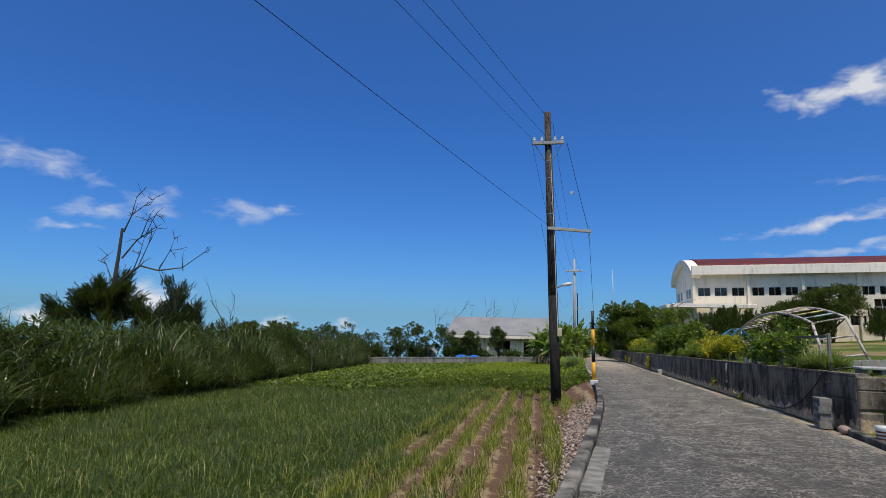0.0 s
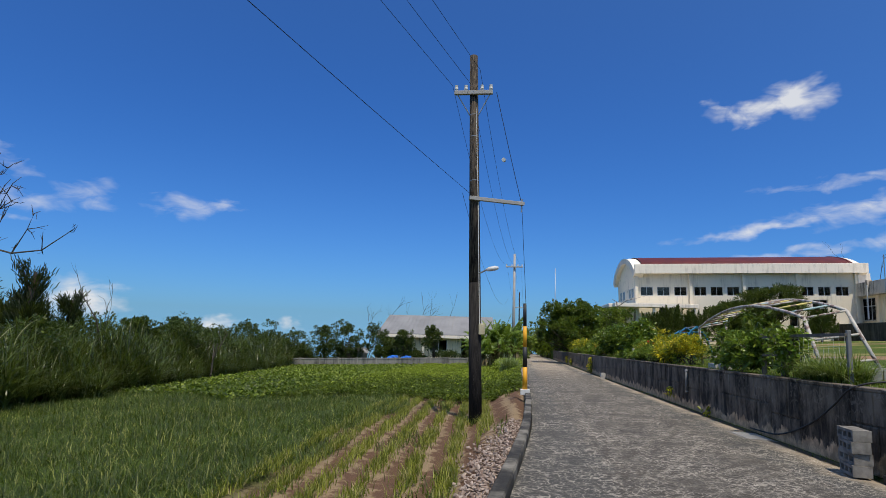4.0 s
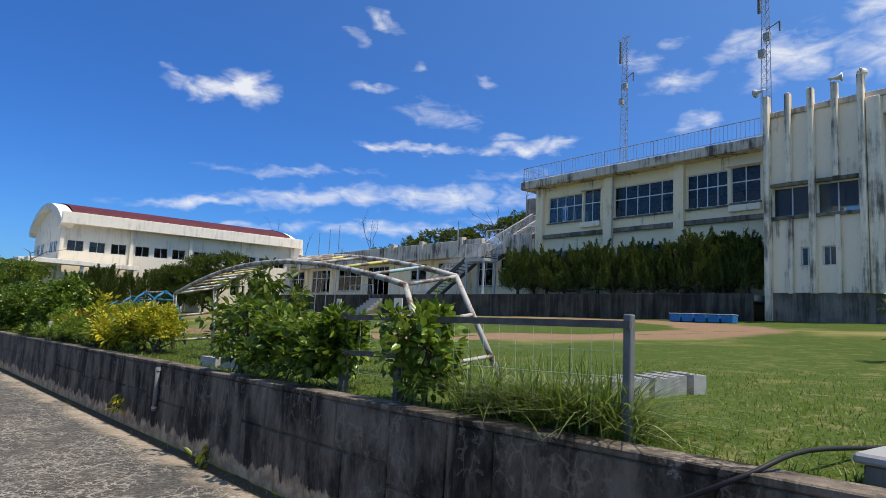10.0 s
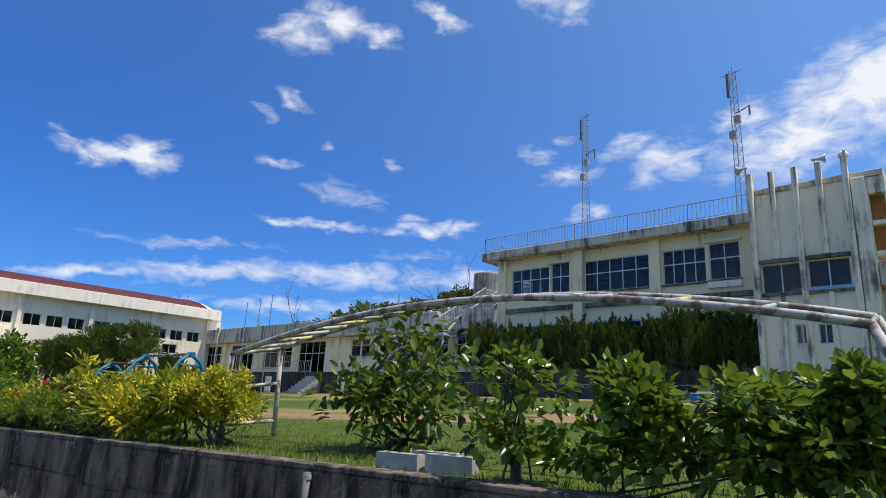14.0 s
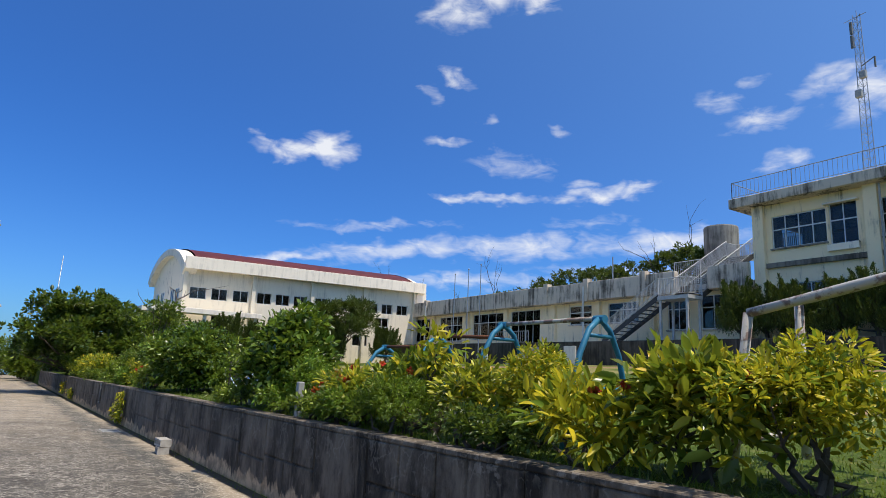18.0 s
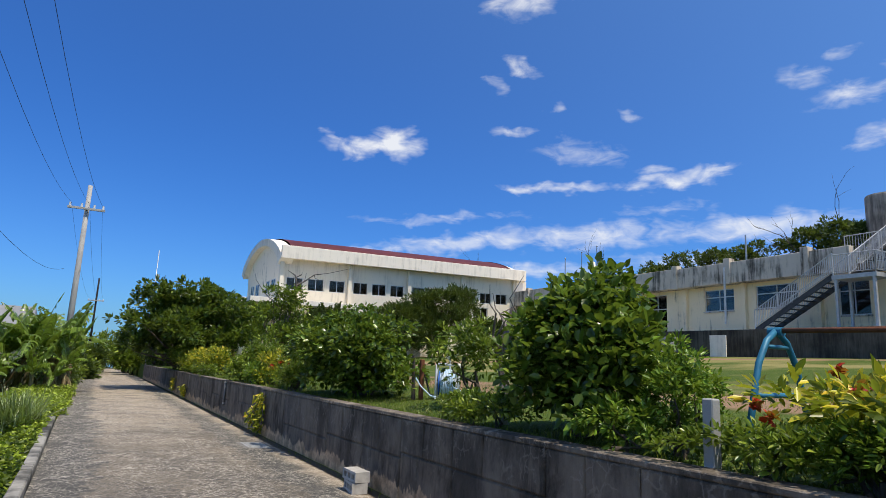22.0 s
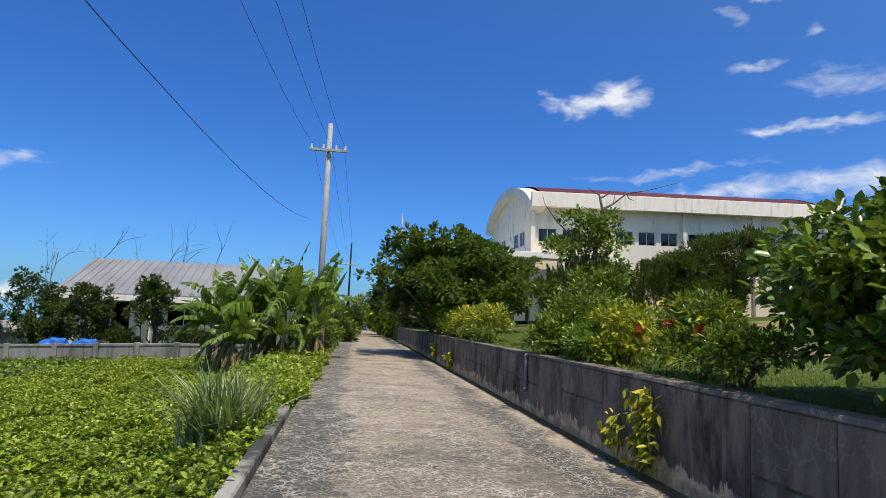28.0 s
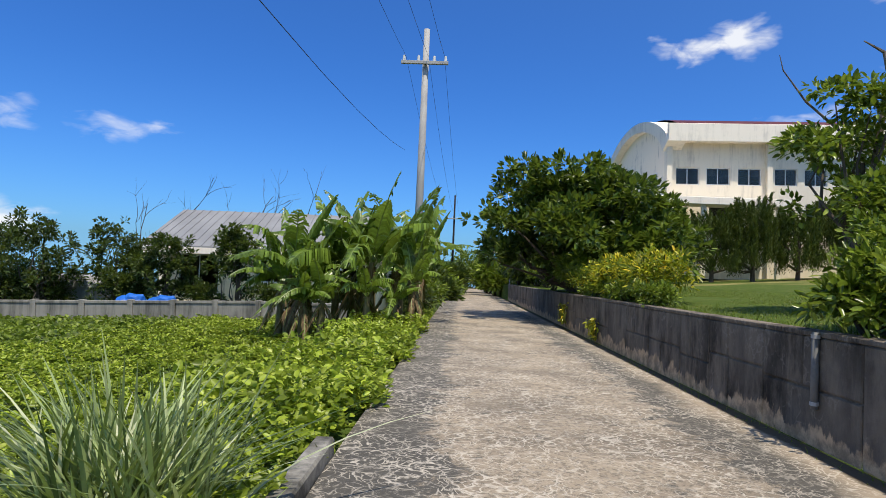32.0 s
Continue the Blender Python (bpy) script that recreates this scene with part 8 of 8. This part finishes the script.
for a, pts, r in ((0, [(0.0, 0, 5.0), (1.0, 0.1, 5.9), (1.5, 0, 6.2), (2.6, 0, 5.95), (4.0, 0, 6.1), (5.2, 0, 6.9)], 0.07), (1, [(0.35, 0, 6.6), (1.0, 0.2, 7.6), (1.5, 0.2, 7.9), (1.9, 0.1, 8.6)], 0.05),
                  (2, [(0.3, 0, 8.0), (0.7, 0, 8.9), (0.9, 0, 9.9)], 0.05), (3, [(0.7, 0, 8.9), (1.4, 0, 9.4), (1.9, 0, 9.7)], 0.03), (4, [(1.4, 0, 6.2), (1.9, 0, 7.4), (2.3, 0, 8.2)], 0.03), (5, [(2.6, 0, 5.95), (3.2, 0, 7.0), (3.4, 0, 7.6)], 0.03),
                  (6, [(1.2, 0.2, 7.7), (1.7, 0, 8.6), (2.2, 0, 8.9)], 0.03), (7, [(0.0, 0, 5.2), (-0.6, 0, 6.3), (-0.9, 0, 6.5)], 0.03), (8, [(1.0, 0.1, 5.9), (1.4, 0, 6.8), (1.6, 0, 7.7)], 0.035)):
    tube(bm, pts, [r * (1 - 0.75 * k / (len(pts) - 1)) for k in range(len(pts))], 5)
    twigs += pts[1:]
for c in twigs * 2:
    d = rd.normal(0, 1, 3) * [0.35, 0.25, 0.3] + [0.18, 0, 0.3]
    e = np.array(c) + d
    tube(bm, [tuple(c), tuple(np.array(c) + d * 0.5 + rd.normal(0, 0.06, 3)), tuple(e)], [0.024, 0.016, 0.008], 4)
    tube(bm, [tuple(np.array(c) + d * 0.5), tuple(np.array(c) + d * 0.6 + rd.normal(0, 0.2, 3))], [0.012, 0.006], 4)
part("trunk", bm, M_DEAD, dead)
for k, (x, y, h) in enumerate(((-19.0, 20.5, 4.6), (-16.5, 58, 4.2), (-15.5, 61, 6.6), (-13.2, 62, 7.4), (-11.5, 63, 7.0), (-9.0, 62, 5.4), (-17.5, 27, 3.0), (-20, 30, 3.2), (-17.0, 60, 6.0))):
    bare_tree("dead_tree", "bare grey dead tree beyond the field", x, y, ground_z(x, y), h * 1.38, 420 + k, 0.06, 0.34)
# trees round the house and beyond the cane
for k, (x, y, w, z0, z1) in enumerate(((-16.9, 52.6, 3.2, 0.7, 4.6), (-14.4, 53.6, 2.6, 0.8, 4.4), (-11.5, 52.2, 2.4, 0.3, 3.5), (-8.6, 52.2, 2.6, 0.5, 4.1), (-13.2, 53.0, 2.2, 0.3, 2.9), (-19.6, 53.9, 3.6, 0.7, 4.3), (-23.2, 55.0, 4.4, 0.4, 4.0), (-25.0, 50.0, 5.0, 0.6, 4.6), (-24.0, 38.0, 4.0, 1.2, 3.6), (-22.5, 32.0, 3.6, 1.2, 3.7), (-22.0, 27.0, 3.4, 1.2, 3.6), (-32.0, 14.0, 5.0, 1.0, 4.0), (-30.0, 60.0, 6.0, 0.8, 3.2))):
    leafy_tree("garden_tree", "dark wind-bent garden tree beside the block wall" if k < 7 else "dark bushy tree beyond the cane", x, y, w, w, z0, z1, 3600 if k < 7 else 4200, 0.17 if k < 8 else 0.2, L_FAR, 440 + k, 0.08, (0, 0), 20, "tree", "garden trees", shell=0.8)
for k in (0, 1, 2, 3, 4, 5, 6, 8, 10, 12, 14):
    rr = random.Random(900 + k)
    x = -26.0 + 1.55 * k + rr.uniform(-0.5, 0.5)
    y = 53.6 - 0.13 * (x + 26) + rr.uniform(-0.3, 0.6) + (1.0 if x > -12 else 0)
    shrub("garden_bush", "dark tangled bush behind the garden wall", x, y, rr.uniform(2.0, 2.8), 2.0, rr.uniform(2.0, 2.9) if x < -13.0 else rr.uniform(1.1, 1.9), 2600, 0.15, L_FAR, 900 + k, "bush", "garden bushes", stems=4)
for x, y, lb in ((-12.2, 51.0, "crumpled blue tarpaulin heap behind the wall"), (-10.9, 50.8, "crumpled blue tarpaulin heap behind the wall")):
    T = thing("blue_tarp", lb, "tarpaulin", "blue tarps", pose(x, y, -1.15))
    bm = bmesh.new()
    bmesh.ops.create_icosphere(bm, subdivisions=3, radius=0.5)
    for q in bm.verts:
        q.co = Vector((q.co.x * 1.2, q.co.y * 0.8, max(q.co.z, -0.1) * 0.75)) * (1 + 0.35 * noise.noise(q.co * 3.3))
    part("tarp", bm, M_BLUE, T)


# ---- bananas ----
def banana(x, y, h, seed, leaves=8):
    rng = np.random.default_rng(seed)
    z = ground_z(x, y)
    T = thing("banana_plant", "banana plant with ragged arching leaves", "banana plant", "banana grove", pose(x, y, z))
    hs = h * 0.47
    part("stem", tubes(([(0, 0, -0.1), (0.03, 0, hs * 0.5), (0.05, 0.02, hs)], [0.11, 0.09, 0.06]), sides=9), plain("banana stem", (0.20, 0.19, 0.08), (0.12, 0.085, 0.04), 6, 0.8) if "banana stem" not in bpy.data.materials else bpy.data.materials["banana stem"], T)

    def leaf(a, up, ln, w, droop, mat, name):
        """A blade torn into strips along an arching midrib."""
        d, side = Vector((math.cos(a), math.sin(a), 0)), Vector((-math.sin(a), math.cos(a), 0))
        n, rib = 30, []
        for i in range(n + 1):
            f = i / n
            rib.append(Vector((0.05, 0.02, hs)) + d * ln * (f * math.cos(up) + 0.12 * f * f) + Vector((0, 0, ln * (f * math.sin(up) - droop * f ** 2.2))))
        flat, fs, tear = [], [], rng.choice([0.12, 0.4, 0.55])
        for sgn in (1, -1):
            lag, fall = 0.0, 0.3
            for i in range(3, n):
                f = (i + 0.5) / n
                if rng.random() < tear:
                    lag, fall = rng.uniform(-0.6, 1.3), rng.uniform(0.05, 0.95)
                    if rng.random() < 0.3:
                        continue
                ww = w * (math.sin(math.pi * min(1.0, 0.06 + 0.94 * f) ** 0.8) ** 0.55) * rng.uniform(0.82, 1.0)
                along = (rib[i + 1] - rib[i]) * (1.2 + lag)
                out = side * sgn * ww * (1 - 0.25 * fall) + Vector((0, 0, -ww * fall))
                mid = side * sgn * ww * 0.5 + Vector((0, 0, 0.06 * ww))
                k = len(flat)
                flat += [rib[i], rib[i + 1], rib[i + 1] + mid + along * 0.5, rib[i] + mid + along * 0.5, rib[i + 1] + out + along, rib[i] + out + along]
                q = [(k, k + 1, k + 2, k + 3), (k + 3, k + 2, k + 4, k + 5)]
                fs += q if sgn < 0 else [t[::-1] for t in q]
        from_arrays(name, [tuple(q) for q in flat], fs, mat, T)
        return rib

    ribs = []
    for k in range(leaves):
        a = k * 2.4 + rng.uniform(-0.5, 0.5)
        age = k / leaves
        ribs.append((leaf(a, radians(rng.uniform(66, 86) - 40 * age), h * rng.uniform(0.46, 0.64), h * rng.uniform(0.070, 0.098), 0.10 + 0.62 * age * rng.uniform(0.75, 1.25), L_BANANA, "leaf"), 0.014))
    for k in range(3):
        ribs.append((leaf(rng.uniform(0, 6.28), radians(-48), h * 0.28, h * 0.04, 0.55, L_BANDRY, "dry_leaf"), 0.008))
    for rib in ribs:
        part("midrib", tubes((rib[0][::3], rib[1]), sides=4), L_MIDRIB, T)


for k, (x, y, h) in enumerate(((-2.0, 42.8, 4.3), (-2.9, 43.2, 4.1), (-1.3, 43.3, 3.5), (-3.5, 42.4, 3.1), (-1.6, 44.4, 4.3), (-2.5, 44.6, 4.2), (-0.9, 44.6, 3.3), (-1.9, 41.7, 2.6), (-2.9, 41.7, 2.4), (-0.95, 42.5, 2.5), (-3.9, 44.0, 3.3), (-1.2, 46.0, 4.2), (-2.4, 46.2, 4.2), (-3.9, 42.9, 3.9), (-3.3, 41.6, 2.3), (-4.3, 43.3, 3.2), (-1.3, 41.9, 1.9))):
    banana(x, y, h, 500 + k)
# far verge growth beyond the bananas and round the lane's bend
for k, (x, y, w, h) in enumerate(((-1.6, 48.5, 2.0, 1.3), (-1.4, 52.0, 2.2, 1.5), (-1.6, 56.0, 2.6, 1.7), (-1.8, 61.0, 3.0, 1.8), (-2.0, 67.0, 3.5, 2.0), (-1.6, 75.0, 4.0, 2.2), (-1.0, 84.0, 5.0, 2.4), (5.2, 70.0, 4.0, 2.2), (5.5, 77.0, 4.0, 2.4), (6.0, 86.0, 5.0, 2.6), (1.5, 100.0, 9.0, 4.2), (-4.5, 92.0, 7.0, 4.0), (6.5, 98.0, 8.0, 4.4), (-2.5, 80.0, 4.0, 3.0), (-9.0, 100.0, 9.0, 4.4), (4.3, 60.5, 2.4, 1.6), (4.3, 56.5, 2.2, 1.5), (4.2, 64.0, 2.4, 1.7), (4.0, 67.5, 2.6, 2.0), (2.9, 73.0, 3.2, 2.3), (2.6, 80.0, 4.0, 2.6), (-0.6, 70.5, 2.4, 1.6), (8.0, 66.0, 4.0, 2.4))):
    shrub("verge_bush", "rank green verge bush beside the far lane", x, y, w, w, h * 1.15, 1600 if y < 60 else 4200, 0.16 if y < 60 else 0.34, L_FAR if k % 3 == 0 else L_MID, 600 + k, "bush", "far verge bushes")
gate = thing("wire_gate", "grey wire mesh gate at the end of the wall", "gate", m=pose(3.3, 66.4, g(66)))
part("gate_frame", tubes((((0, 0, 0), (0, 0, 1.5)), 0.03), (((0, 0, 1.5), (1.6, 0.3, 1.5)), 0.025), (((1.6, 0.3, 0), (1.6, 0.3, 1.5)), 0.03), sides=6), M_STEEL, gate)
part("mesh", tubes(*[(((0.1 * k, 0.019 * k, 0.05), (0.1 * k, 0.019 * k, 1.5)), 0.004) for k in range(1, 16)], sides=4), M_STEEL, gate)
